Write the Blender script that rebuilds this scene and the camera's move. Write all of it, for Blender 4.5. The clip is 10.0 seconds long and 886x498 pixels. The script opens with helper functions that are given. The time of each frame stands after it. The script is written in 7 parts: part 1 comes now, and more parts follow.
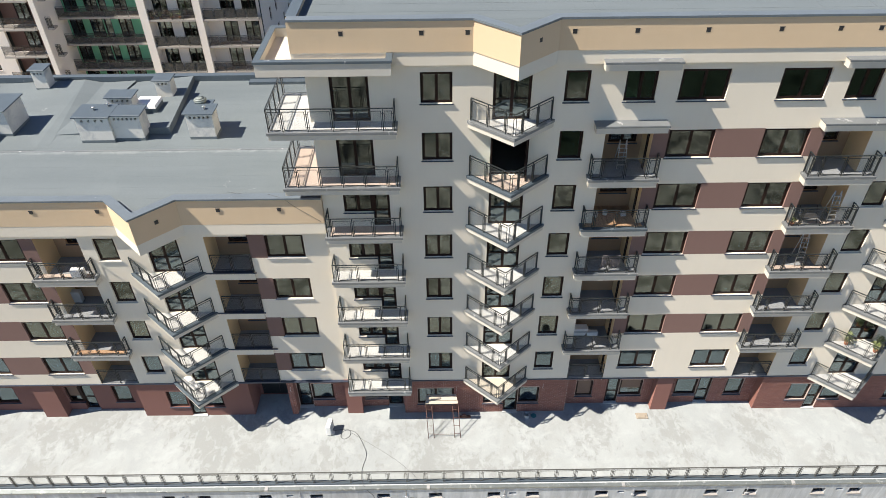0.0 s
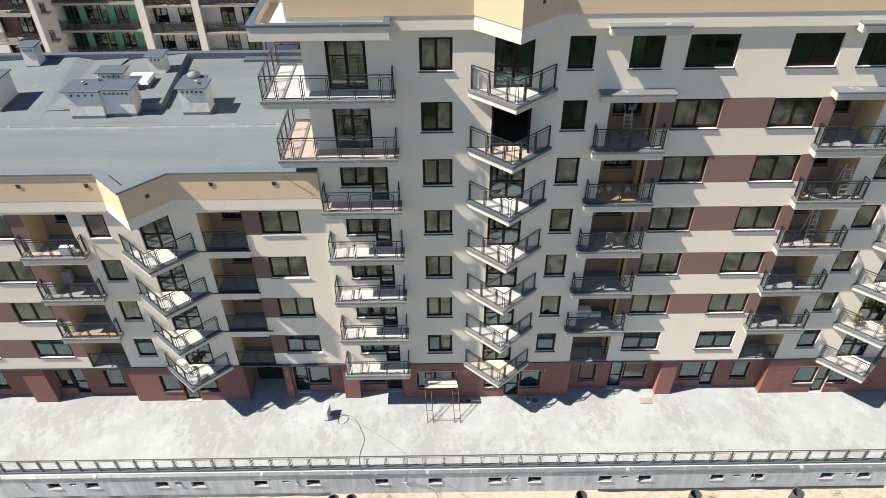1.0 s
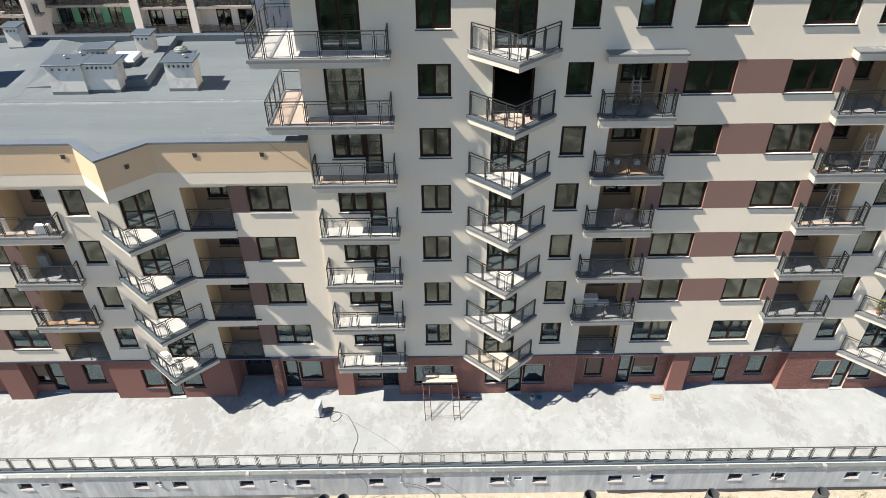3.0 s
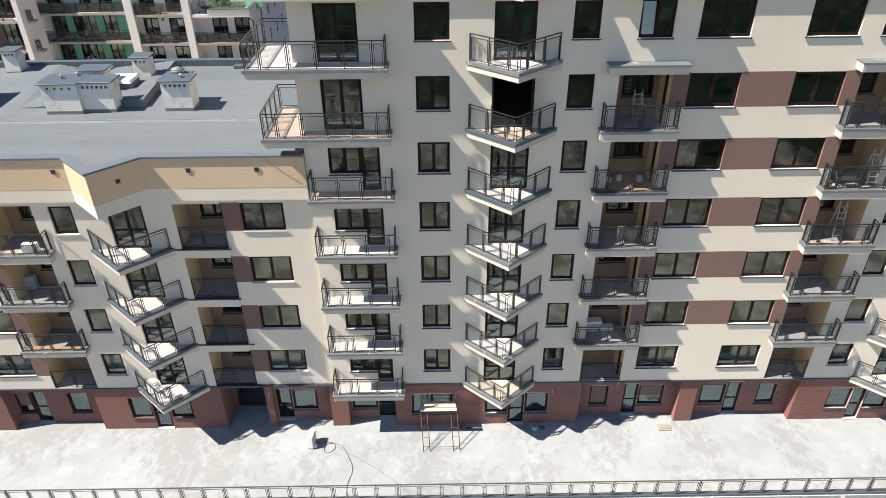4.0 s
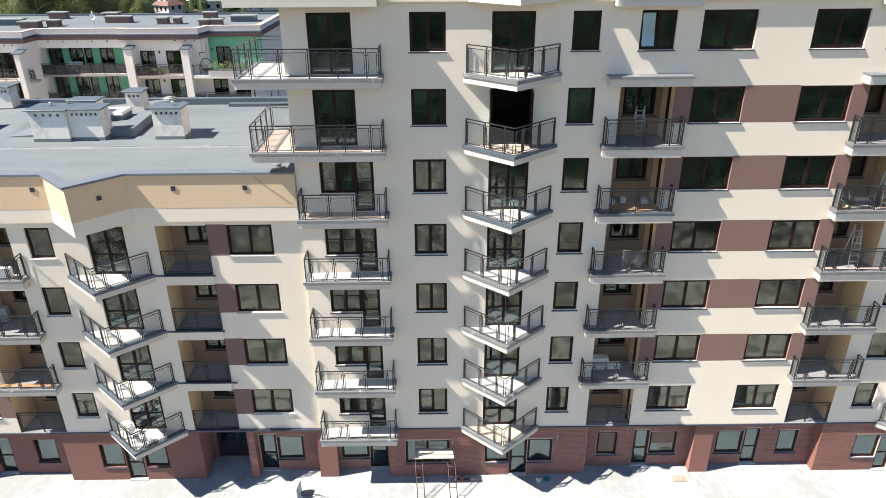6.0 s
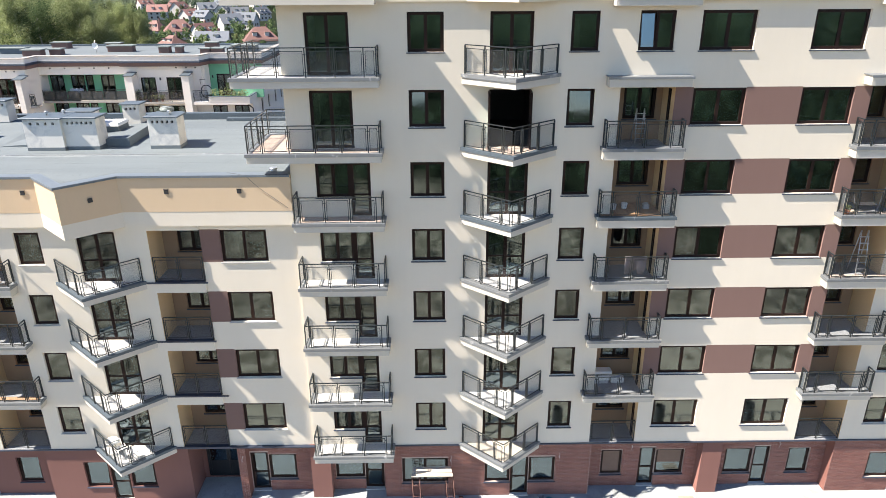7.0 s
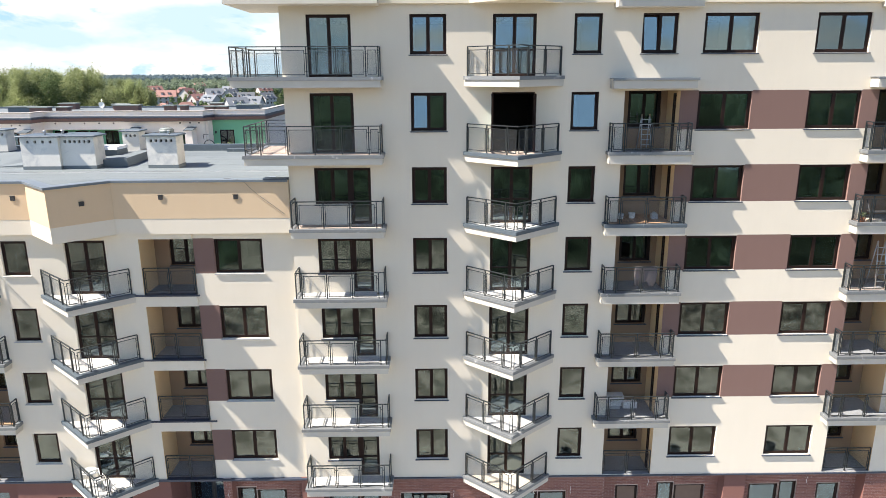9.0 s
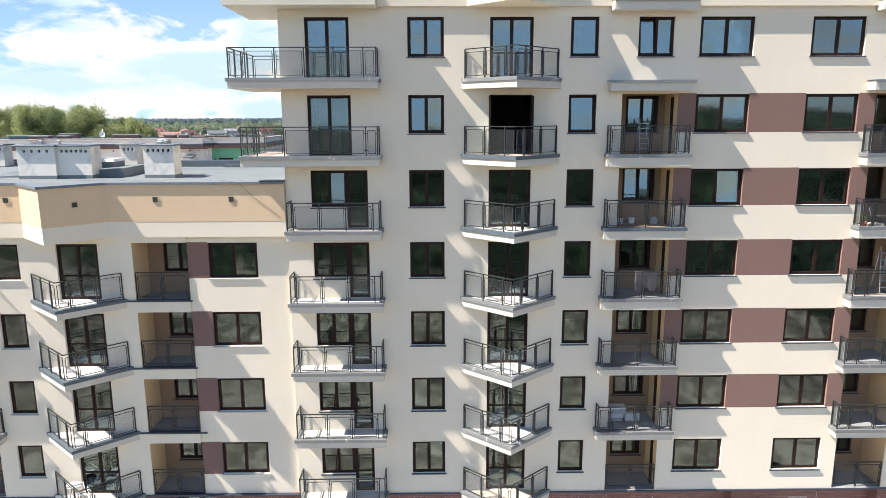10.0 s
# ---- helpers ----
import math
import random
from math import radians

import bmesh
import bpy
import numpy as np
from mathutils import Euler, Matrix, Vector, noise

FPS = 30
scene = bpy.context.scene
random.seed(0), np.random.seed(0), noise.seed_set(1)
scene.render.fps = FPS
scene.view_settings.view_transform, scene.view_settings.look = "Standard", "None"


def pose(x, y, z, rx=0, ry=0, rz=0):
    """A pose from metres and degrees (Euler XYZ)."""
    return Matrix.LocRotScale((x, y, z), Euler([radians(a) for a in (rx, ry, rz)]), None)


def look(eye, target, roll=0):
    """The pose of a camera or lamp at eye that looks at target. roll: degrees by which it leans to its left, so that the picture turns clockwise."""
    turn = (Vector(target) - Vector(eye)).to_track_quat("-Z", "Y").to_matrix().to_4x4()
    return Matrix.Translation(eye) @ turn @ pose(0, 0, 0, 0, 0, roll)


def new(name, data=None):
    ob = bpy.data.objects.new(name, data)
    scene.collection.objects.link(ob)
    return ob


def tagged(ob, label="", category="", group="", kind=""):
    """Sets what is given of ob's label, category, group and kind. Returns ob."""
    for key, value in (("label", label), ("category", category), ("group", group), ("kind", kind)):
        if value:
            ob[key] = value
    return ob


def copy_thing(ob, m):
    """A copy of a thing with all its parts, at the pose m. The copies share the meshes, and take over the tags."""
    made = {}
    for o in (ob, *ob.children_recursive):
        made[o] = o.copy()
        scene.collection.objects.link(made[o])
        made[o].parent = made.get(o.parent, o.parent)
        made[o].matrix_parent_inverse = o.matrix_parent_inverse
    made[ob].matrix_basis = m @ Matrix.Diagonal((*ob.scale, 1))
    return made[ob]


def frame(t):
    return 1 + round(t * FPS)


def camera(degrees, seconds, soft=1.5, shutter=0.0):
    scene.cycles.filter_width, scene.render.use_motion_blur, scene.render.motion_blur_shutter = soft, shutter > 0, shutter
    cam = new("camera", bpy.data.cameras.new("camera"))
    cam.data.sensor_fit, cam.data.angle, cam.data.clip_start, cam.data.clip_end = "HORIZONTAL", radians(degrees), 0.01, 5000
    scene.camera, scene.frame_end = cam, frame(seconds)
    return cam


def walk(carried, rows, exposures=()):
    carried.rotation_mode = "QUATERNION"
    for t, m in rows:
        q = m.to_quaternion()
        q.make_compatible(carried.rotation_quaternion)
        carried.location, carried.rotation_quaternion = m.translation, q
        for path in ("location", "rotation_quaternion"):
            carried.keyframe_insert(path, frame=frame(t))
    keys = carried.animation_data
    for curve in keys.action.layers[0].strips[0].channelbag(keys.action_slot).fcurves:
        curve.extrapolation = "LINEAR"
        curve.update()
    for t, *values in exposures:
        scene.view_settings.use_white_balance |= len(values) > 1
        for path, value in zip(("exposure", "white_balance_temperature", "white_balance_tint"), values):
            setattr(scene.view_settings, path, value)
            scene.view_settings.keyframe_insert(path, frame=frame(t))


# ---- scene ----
cam = camera(66.26, 10.0, soft=0.35)
PATH = [
    (0, (-0.063, -26.308, 34.174), (-0.059, -24.745, 32.926), -0.60),
    (0.5, (-0.099, -26.334, 33.453), (-0.092, -24.771, 32.206), -0.55),
    (1, (-0.111, -26.311, 32.695), (-0.104, -24.747, 31.448), -0.56),
    (1.5, (-0.101, -26.278, 31.927), (-0.094, -24.714, 30.681), -0.54),
    (2, (-0.089, -26.261, 31.145), (-0.081, -24.696, 29.899), -0.57),
    (2.5, (-0.068, -26.204, 30.428), (-0.061, -24.623, 29.203), -0.58),
    (4, (-0.027, -26.214, 28.131), (-0.016, -24.521, 27.065), -0.54),
    (4.5, (0.003, -26.193, 27.373), (0.015, -24.467, 26.362), -0.50),
    (5, (0.027, -26.165, 26.616), (0.042, -24.408, 25.660), -0.46),
    (5.5, (0.033, -26.131, 25.864), (0.049, -24.345, 24.963), -0.42),
    (7, (0.114, -26.127, 23.551), (0.134, -24.268, 22.813), -0.33),
    (7.5, (0.110, -26.097, 22.765), (0.129, -24.218, 22.081), -0.36),
    (8, (0.072, -26.079, 21.978), (0.090, -24.180, 21.350), -0.38),
    (8.5, (0.036, -26.077, 21.203), (0.056, -24.159, 20.635), -0.33),
    (9, (-0.004, -26.086, 20.433), (0.019, -24.151, 19.927), -0.30),
    (9.5, (0.021, -26.071, 19.658), (0.047, -24.121, 19.212), -0.27),
    (10, (0.050, -26.064, 18.886), (0.077, -24.101, 18.502), -0.21),
]
EXPOSURES = [(0, 1.17, 7400, 11), (2.5, 1.18, 7400, 11.5), (5.0, 1.38, 7380, 12.5), (7.5, 1.74, 7300, 13.5), (10, 1.70, 7300, 13)]
walk(cam, [(t, look(eye, target, roll)) for t, eye, target, roll in PATH], EXPOSURES)


# ---- world and sun ----
SUN_WAY = Vector((0.757, 0.172, -1.0)).normalized()      # the way the sunlight travels
sun_el = math.asin(-SUN_WAY.z)
sun_az = math.atan2(-SUN_WAY.x, -SUN_WAY.y)
world = bpy.data.worlds.new("sky")
scene.world = world
world.use_nodes = True
wn, wl = world.node_tree.nodes, world.node_tree.links
wn.clear()
sky = wn.new("ShaderNodeTexSky")
sky.sky_type = "NISHITA"
sky.sun_disc = False
sky.sun_elevation, sky.sun_rotation = sun_el, sun_az % (2 * math.pi)
sky.air_density, sky.dust_density, sky.ozone_density = 1.0, 0.0, 5.0
w_co = wn.new("ShaderNodeTexCoord")
w_sep = wn.new("ShaderNodeSeparateXYZ")
wl.new(w_co.outputs["Generated"], w_sep.inputs[0])
w_cb = wn.new("ShaderNodeMapping")
w_cb.inputs["Scale"].default_value = (1.0, 1.0, 2.7)
w_cb.inputs["Location"].default_value = (0.35, 0.0, 0.12)
wl.new(w_co.outputs["Generated"], w_cb.inputs["Vector"])
w_n = wn.new("ShaderNodeTexNoise")
w_n.inputs["Scale"].default_value, w_n.inputs["Detail"].default_value, w_n.inputs["Roughness"].default_value = 8.0, 12, 0.58
w_n.inputs["Distortion"].default_value = 0.35
wl.new(w_cb.outputs[0], w_n.inputs["Vector"])
# the cloud bank stands over the far side of the sky, the near side is clearer
w_bias = wn.new("ShaderNodeMath"); w_bias.operation = "MULTIPLY_ADD"
w_bias.inputs[1].default_value, w_bias.inputs[2].default_value = 0.055, 0.145
wl.new(w_sep.outputs["Y"], w_bias.inputs[0])
w_sum = wn.new("ShaderNodeMath"); w_sum.operation = "ADD"
w_low = wn.new("ShaderNodeMath"); w_low.operation = "MULTIPLY_ADD"
w_low.inputs[1].default_value = -1.0
wl.new(w_sep.outputs["Z"], w_low.inputs[0]); wl.new(w_bias.outputs[0], w_low.inputs[2])
wl.new(w_n.outputs["Fac"], w_sum.inputs[0]); wl.new(w_low.outputs[0], w_sum.inputs[1])
w_r = wn.new("ShaderNodeValToRGB")
w_r.color_ramp.elements[0].position, w_r.color_ramp.elements[1].position = 0.495, 0.57
wl.new(w_sum.outputs[0], w_r.inputs["Fac"])
w_n2 = wn.new("ShaderNodeTexNoise")
w_n2.inputs["Scale"].default_value, w_n2.inputs["Detail"].default_value = 7.0, 6
wl.new(w_cb.outputs[0], w_n2.inputs["Vector"])
w_cr = wn.new("ShaderNodeValToRGB")
w_cr.color_ramp.elements[0].position, w_cr.color_ramp.elements[1].position = 0.40, 0.58
w_cr.color_ramp.elements[0].color, w_cr.color_ramp.elements[1].color = (2.6, 3.7, 4.6, 1), (4.2, 4.5, 4.6, 1)
wl.new(w_n2.outputs["Fac"], w_cr.inputs["Fac"])
w_mix = wn.new("ShaderNodeMix"); w_mix.data_type = "RGBA"
wl.new(w_r.outputs["Color"], w_mix.inputs["Factor"])
w_tint = wn.new("ShaderNodeMix"); w_tint.data_type, w_tint.blend_type = "RGBA", "MULTIPLY"
w_tint.inputs["Factor"].default_value = 1.0
w_tint.inputs["B"].default_value = (0.32, 0.41, 0.59, 1)
wl.new(sky.outputs["Color"], w_tint.inputs["A"])
w_pale = wn.new("ShaderNodeMapRange")
w_pale.inputs["From Min"].default_value, w_pale.inputs["From Max"].default_value = 0.0, 0.9
w_pale.inputs["To Max"].default_value = 0.75
w_alt = wn.new("ShaderNodeMath"); w_alt.operation = "MULTIPLY_ADD"
w_alt.inputs[1].default_value = -3.0
wl.new(w_sep.outputs["Z"], w_alt.inputs[0]); wl.new(w_sep.outputs["Y"], w_alt.inputs[2])
wl.new(w_alt.outputs[0], w_pale.inputs["Value"])
w_hz = wn.new("ShaderNodeMix"); w_hz.data_type = "RGBA"
w_hz.inputs["B"].default_value = (2.3, 3.85, 5.25, 1)
wl.new(w_pale.outputs["Result"], w_hz.inputs["Factor"]); wl.new(w_tint.outputs["Result"], w_hz.inputs["A"])
w_near = wn.new("ShaderNodeMapRange")
w_near.inputs["From Min"].default_value, w_near.inputs["From Max"].default_value = 0.1, -0.5
w_near.inputs["To Max"].default_value = 0.88
w_dim = wn.new("ShaderNodeMath"); w_dim.operation = "MULTIPLY_ADD"       # paler towards the horizon
w_dim.inputs[1].default_value = 1.1
wl.new(w_sep.outputs["Z"], w_dim.inputs[0]); wl.new(w_sep.outputs["Y"], w_dim.inputs[2])
wl.new(w_dim.outputs[0], w_near.inputs["Value"])
w_blue = wn.new("ShaderNodeMix"); w_blue.data_type = "RGBA"
w_blue.inputs["B"].default_value = (3.0, 4.8, 7.3, 1)
wl.new(w_near.outputs["Result"], w_blue.inputs["Factor"]); wl.new(w_hz.outputs["Result"], w_blue.inputs["A"])
wl.new(w_blue.outputs["Result"], w_mix.inputs["A"]); wl.new(w_cr.outputs["Color"], w_mix.inputs["B"])
w_bg = wn.new("ShaderNodeBackground"); w_bg.inputs["Strength"].default_value = 0.080
wl.new(w_mix.outputs["Result"], w_bg.inputs["Color"])
w_out = wn.new("ShaderNodeOutputWorld")
wl.new(w_bg.outputs[0], w_out.inputs["Surface"])

sun_data = bpy.data.lights.new("sun", "SUN")
sun_data.energy, sun_data.angle, sun_data.color = 4.0, radians(0.53), (1.0, 0.99, 0.965)
sun = new("sun", sun_data)
sun.rotation_euler = SUN_WAY.to_track_quat("-Z", "Y").to_euler()


# ---- materials ----
def nodes_of(name):
    m = bpy.data.materials.new(name)
    m.use_nodes = True
    n, l = m.node_tree.nodes, m.node_tree.links
    b = n["Principled BSDF"]
    return m, n, l, b


def ramp(n, l, source, stops):
    r = n.new("ShaderNodeValToRGB")
    e = r.color_ramp.elements
    while len(e) < len(stops):
        e.new(0.5)
    for k, (p, c) in enumerate(stops):
        e[k].position, e[k].color = p, (*c, 1)
    l.new(source, r.inputs["Fac"])
    return r.outputs["Color"]


def noise_of(n, l, vec, scale, detail=4, rough=0.55, dist=0.0):
    t = n.new("ShaderNodeTexNoise")
    t.inputs["Scale"].default_value, t.inputs["Detail"].default_value = scale, detail
    t.inputs["Roughness"].default_value, t.inputs["Distortion"].default_value = rough, dist
    l.new(vec, t.inputs["Vector"])
    return t.outputs["Fac"]


def mixed(n, l, fac, a, b, mode="MIX"):
    x = n.new("ShaderNodeMix")
    x.data_type, x.blend_type = "RGBA", mode
    for sock, v in (("Factor", fac), ("A", a), ("B", b)):
        if isinstance(v, (int, float)):
            x.inputs[sock].default_value = v
        elif isinstance(v, tuple):
            x.inputs[sock].default_value = (*v, 1)
        else:
            l.new(v, x.inputs[sock])
    return x.outputs["Result"]


def bumped(n, l, b, height, strength, distance):
    k = n.new("ShaderNodeBump")
    k.inputs["Strength"].default_value, k.inputs["Distance"].default_value = strength, distance
    l.new(height, k.inputs["Height"])
    l.new(k.outputs["Normal"], b.inputs["Normal"])


def surface(name, colour, rough=0.8, metal=0.0, large=0.5, vary=0.12, fine=60.0, bump=0.15, dist=0.004, rnd=0.0, spots=None):
    """A painted, plastered or cast surface with large stains, a fine grain and relief, by world position."""
    m, n, l, b = nodes_of(name)
    geo = n.new("ShaderNodeNewGeometry")
    vec = geo.outputs["Position"]
    big = noise_of(n, l, vec, large, 5, 0.6, 0.3)
    small = noise_of(n, l, vec, fine, 3)
    dark = tuple(c * (1 - vary) for c in colour)
    light = tuple(min(1.0, c * (1 + vary * 0.6)) for c in colour)
    col = ramp(n, l, big, [(0.3, dark), (0.7, light)])
    col = mixed(n, l, 0.35 * vary / 0.12 if vary < 0.3 else 0.5, col, ramp(n, l, small, [(0.3, tuple(c * 0.86 for c in colour)), (0.7, tuple(min(1, c * 1.08) for c in colour))]))
    if spots:
        mask = noise_of(n, l, vec, spots[1], 6, 0.65, 0.6)
        col = mixed(n, l, ramp(n, l, mask, [(spots[2], (0, 0, 0)), (spots[3], (1, 1, 1))]), col, spots[0])
    if rnd:
        info = n.new("ShaderNodeObjectInfo")
        mr = n.new("ShaderNodeMapRange")
        mr.inputs["To Min"].default_value, mr.inputs["To Max"].default_value = 1 - rnd, 1 + rnd
        l.new(info.outputs["Random"], mr.inputs["Value"])
        col = mixed(n, l, 1.0, col, mr.outputs["Result"], "MULTIPLY")
    l.new(col, b.inputs["Base Color"])
    b.inputs["Roughness"].default_value, b.inputs["Metallic"].default_value = rough, metal
    if bump:
        bumped(n, l, b, small, bump, dist)
    return m


def streaky(name, colour, **kw):
    """Facade render: plaster with faint vertical rain streaks."""
    m, n, l, b = nodes_of(name)
    geo = n.new("ShaderNodeNewGeometry")
    vec = geo.outputs["Position"]
    mp = n.new("ShaderNodeMapping")
    mp.inputs["Scale"].default_value = (2.2, 2.2, 0.16)
    l.new(vec, mp.inputs["Vector"])
    streak = noise_of(n, l, mp.outputs["Vector"], 1.6, 5, 0.65)
    big = noise_of(n, l, vec, 0.28, 5, 0.6, 0.4)
    grain = noise_of(n, l, vec, 140, 2)
    col = ramp(n, l, big, [(0.28, tuple(c * 0.93 for c in colour)), (0.72, tuple(min(1, c * 1.04) for c in colour))])
    col = mixed(n, l, 0.25, col, ramp(n, l, streak, [(0.30, tuple(c * 0.88 for c in colour)), (0.62, colour)]))
    col = mixed(n, l, 0.3, col, ramp(n, l, grain, [(0.35, tuple(c * 0.85 for c in colour)), (0.65, tuple(min(1, c * 1.08) for c in colour))]))
    l.new(col, b.inputs["Base Color"])
    b.inputs["Roughness"].default_value = 0.92
    b.inputs["Diffuse Roughness"].default_value = 0.6
    bumped(n, l, b, grain, 0.25, 0.003)
    return m


M_CREAM = streaky("cream_render", (0.755, 0.69, 0.58))
M_TAN = streaky("tan_render", (0.68, 0.52, 0.35))
M_BROWN = streaky("brown_render", (0.213, 0.128, 0.109))
M_BEIGE = streaky("beige_render", (0.60, 0.42, 0.235))
M_GREEN = streaky("green_render", (0.20, 0.52, 0.33))
M_FARWALL = streaky("pinkish_white_render", (0.82, 0.77, 0.72))
M_FARSLAB = surface("grey_slab_edge", (0.34, 0.32, 0.30), 0.9, 0, 0.7, 0.12, 30, 0.1)
M_LINEN = surface("pale_linen", (0.60, 0.63, 0.70), 0.95, 0, 3, 0.2, 50, 0.2)
M_PLINTH = streaky("red_brown_render", (0.225, 0.103, 0.084))
M_MORTAR = surface("mortar", (0.45, 0.355, 0.315), 0.95, 0, 0.8, 0.15, 90, 0.3)
M_FRAME = surface("brown_window_frame", (0.024, 0.0125, 0.010), 0.5, 0, 2.0, 0.2, 40, 0.05)
M_FRAME.node_tree.nodes["Principled BSDF"].inputs["Specular IOR Level"].default_value = 0.15
M_SILL = surface("dark_sheet_sill", (0.045, 0.056, 0.085), 0.4, 0.2, 1.5, 0.25, 30, 0.05)
M_SILL_L = surface("pale_dusty_sill", (0.42, 0.42, 0.42), 0.5, 0.2, 1.5, 0.25, 30, 0.05)
M_RAIL = surface("grey_painted_steel", (0.026, 0.032, 0.034), 0.45, 0.2, 3.0, 0.2, 50, 0.05)
M_ZINC = surface("weathered_zinc", (0.195, 0.21, 0.22), 0.48, 0.25, 0.9, 0.22, 18, 0.12, 0.01, spots=((0.62, 0.63, 0.63), 1.7, 0.60, 0.72))
M_ZINC_D = surface("dull_zinc", (0.27, 0.30, 0.30), 0.34, 0.55, 0.9, 0.3, 18, 0.2, 0.01, spots=((0.55, 0.57, 0.56), 2.6, 0.58, 0.68))
M_COPING = surface("blue_grey_sheet", (0.085, 0.112, 0.135), 0.50, 0.15, 0.7, 0.2, 14, 0.08, 0.008, spots=((0.50, 0.52, 0.53), 2.3, 0.66, 0.76))
M_CONC = surface("balcony_concrete", (0.475, 0.485, 0.48), 0.9, 0, 1.1, 0.18, 70, 0.2, spots=((0.36, 0.35, 0.33), 0.8, 0.58, 0.72))
# loggia floor concrete, darkened and blued to hold the recess's shade
M_FLOOR_SHADE = surface("shade_grey_cement_floor", (0.235, 0.25, 0.265), 0.85, 0, 1.1, 0.2, 60, 0.15)
M_SCREED = surface("white_screed", (0.47, 0.475, 0.465), 0.9, 0, 0.9, 0.14, 60, 0.15)
M_TILE = surface("rosy_balcony_tile", (0.46, 0.375, 0.32), 0.6, 0, 1.0, 0.15, 40, 0.1)
M_SANDY = surface("sandy_screed", (0.47, 0.425, 0.355), 0.9, 0, 1.1, 0.18, 60, 0.15)
M_CHIM = surface("stained_chimney_render", (0.63, 0.615, 0.57), 0.9, 0, 0.6, 0.16, 60, 0.2, spots=((0.40, 0.41, 0.41), 1.1, 0.52, 0.72))
M_RAIL_T = surface("grey_terrace_steel", (0.105, 0.108, 0.105), 0.5, 0.3, 3.0, 0.2, 50, 0.05)
M_WOOD = surface("brown_deck_board", (0.37, 0.225, 0.13), 0.7, 0, 1.3, 0.25, 25, 0.15)
M_WOOD_R = surface("brown_timber_board", (0.37, 0.225, 0.13), 0.7, 0, 1.3, 0.25, 25, 0.15, rnd=0.16)
M_EDGE = surface("slab_edge_plaster", (0.55, 0.52, 0.46), 0.9, 0, 0.7, 0.10, 110, 0.2, spots=((0.45, 0.44, 0.42), 1.3, 0.66, 0.78))
M_ROOFCOP = surface("pale_blue_grey_sheet", (0.135, 0.165, 0.19), 0.5, 0.1, 0.7, 0.2, 14, 0.08, 0.008, spots=((0.42, 0.44, 0.45), 2.3, 0.66, 0.76))
# brown loggia back wall, with the shade of the recess added to its colour
M_BACKWALL = streaky("shade_brown_render", (0.36, 0.23, 0.14))
# plaster darkened to near black to stand for unlit interiors
M_ROOM = surface("dim_room_plaster", (0.06, 0.06, 0.057), 0.95, 0, 0.4, 0.15, 20, 0.0)
M_DOORLEAF = surface("dark_metal_door", (0.035, 0.038, 0.042), 0.4, 0.4, 1.0, 0.2, 30, 0.05)
M_BLACK = surface("dark_plastic", (0.028, 0.028, 0.030), 0.55, 0, 2.0, 0.2, 40, 0.1)
M_PIPE = surface("grey_plastic_pipe", (0.085, 0.09, 0.095), 0.5, 0, 2.0, 0.25, 30, 0.1)
M_CABLE = surface("grey_cable", (0.10, 0.105, 0.115), 0.6, 0, 3.0, 0.2, 40, 0.05)
M_OFFWHITE = surface("white_painted_metal", (0.74, 0.74, 0.72), 0.45, 0, 1.0, 0.08, 30, 0.05)
M_PLANK = surface("bare_timber", (0.54, 0.475, 0.385), 0.8, 0, 2.0, 0.2, 30, 0.2)
M_RUST = surface("rusty_red_steel", (0.13, 0.062, 0.050), 0.7, 0.3, 4.0, 0.3, 40, 0.2)
M_ALU = surface("aluminium", (0.55, 0.56, 0.57), 0.35, 0.8, 2.0, 0.1, 40, 0.05)
M_BUCKET = surface("grey_bucket", (0.45, 0.46, 0.47), 0.5, 0, 2, 0.1, 30, 0.05)
M_TEAL = surface("teal_plastic", (0.03, 0.20, 0.22), 0.5, 0, 2, 0.1, 30, 0.05)
M_CLOTH = surface("grey_cloth", (0.15, 0.13, 0.14), 0.95, 0, 3, 0.2, 50, 0.2)
M_BLUEFILM = surface("blue_plastic_film", (0.06, 0.35, 0.55), 0.35, 0, 3, 0.3, 20, 0.3, 0.02)
M_TERRA = surface("terracotta", (0.42, 0.16, 0.08), 0.85, 0, 3, 0.15, 40, 0.1)
M_CARD = surface("brown_board", (0.33, 0.285, 0.23), 0.9, 0, 3, 0.12, 40, 0.1)
M_CARD_D = surface("brown_paper", (0.16, 0.105, 0.08), 0.8, 0, 3, 0.12, 40, 0.05)
M_COWL = surface("dull_green_grey_metal", (0.22, 0.25, 0.235), 0.55, 0.1, 2.0, 0.2, 30, 0.05)
M_ROOFRED = surface("red_roof_tile", (0.215, 0.112, 0.096), 0.75, 0, 0.35, 0.25, 3, 0.3, 0.05, rnd=0.4)
M_ROOFGREY = surface("grey_roof_sheet", (0.115, 0.13, 0.15), 0.85, 0, 0.35, 0.2, 3, 0.3, 0.05, rnd=0.3)
M_HOUSE = surface("house_render", (0.56, 0.535, 0.50), 0.9, 0, 0.4, 0.1, 10, 0.1, rnd=0.1)
M_BIRCH = surface("pale_birch_bark", (0.40, 0.385, 0.35), 0.9, 0, 2.0, 0.3, 12, 0.3, 0.02)


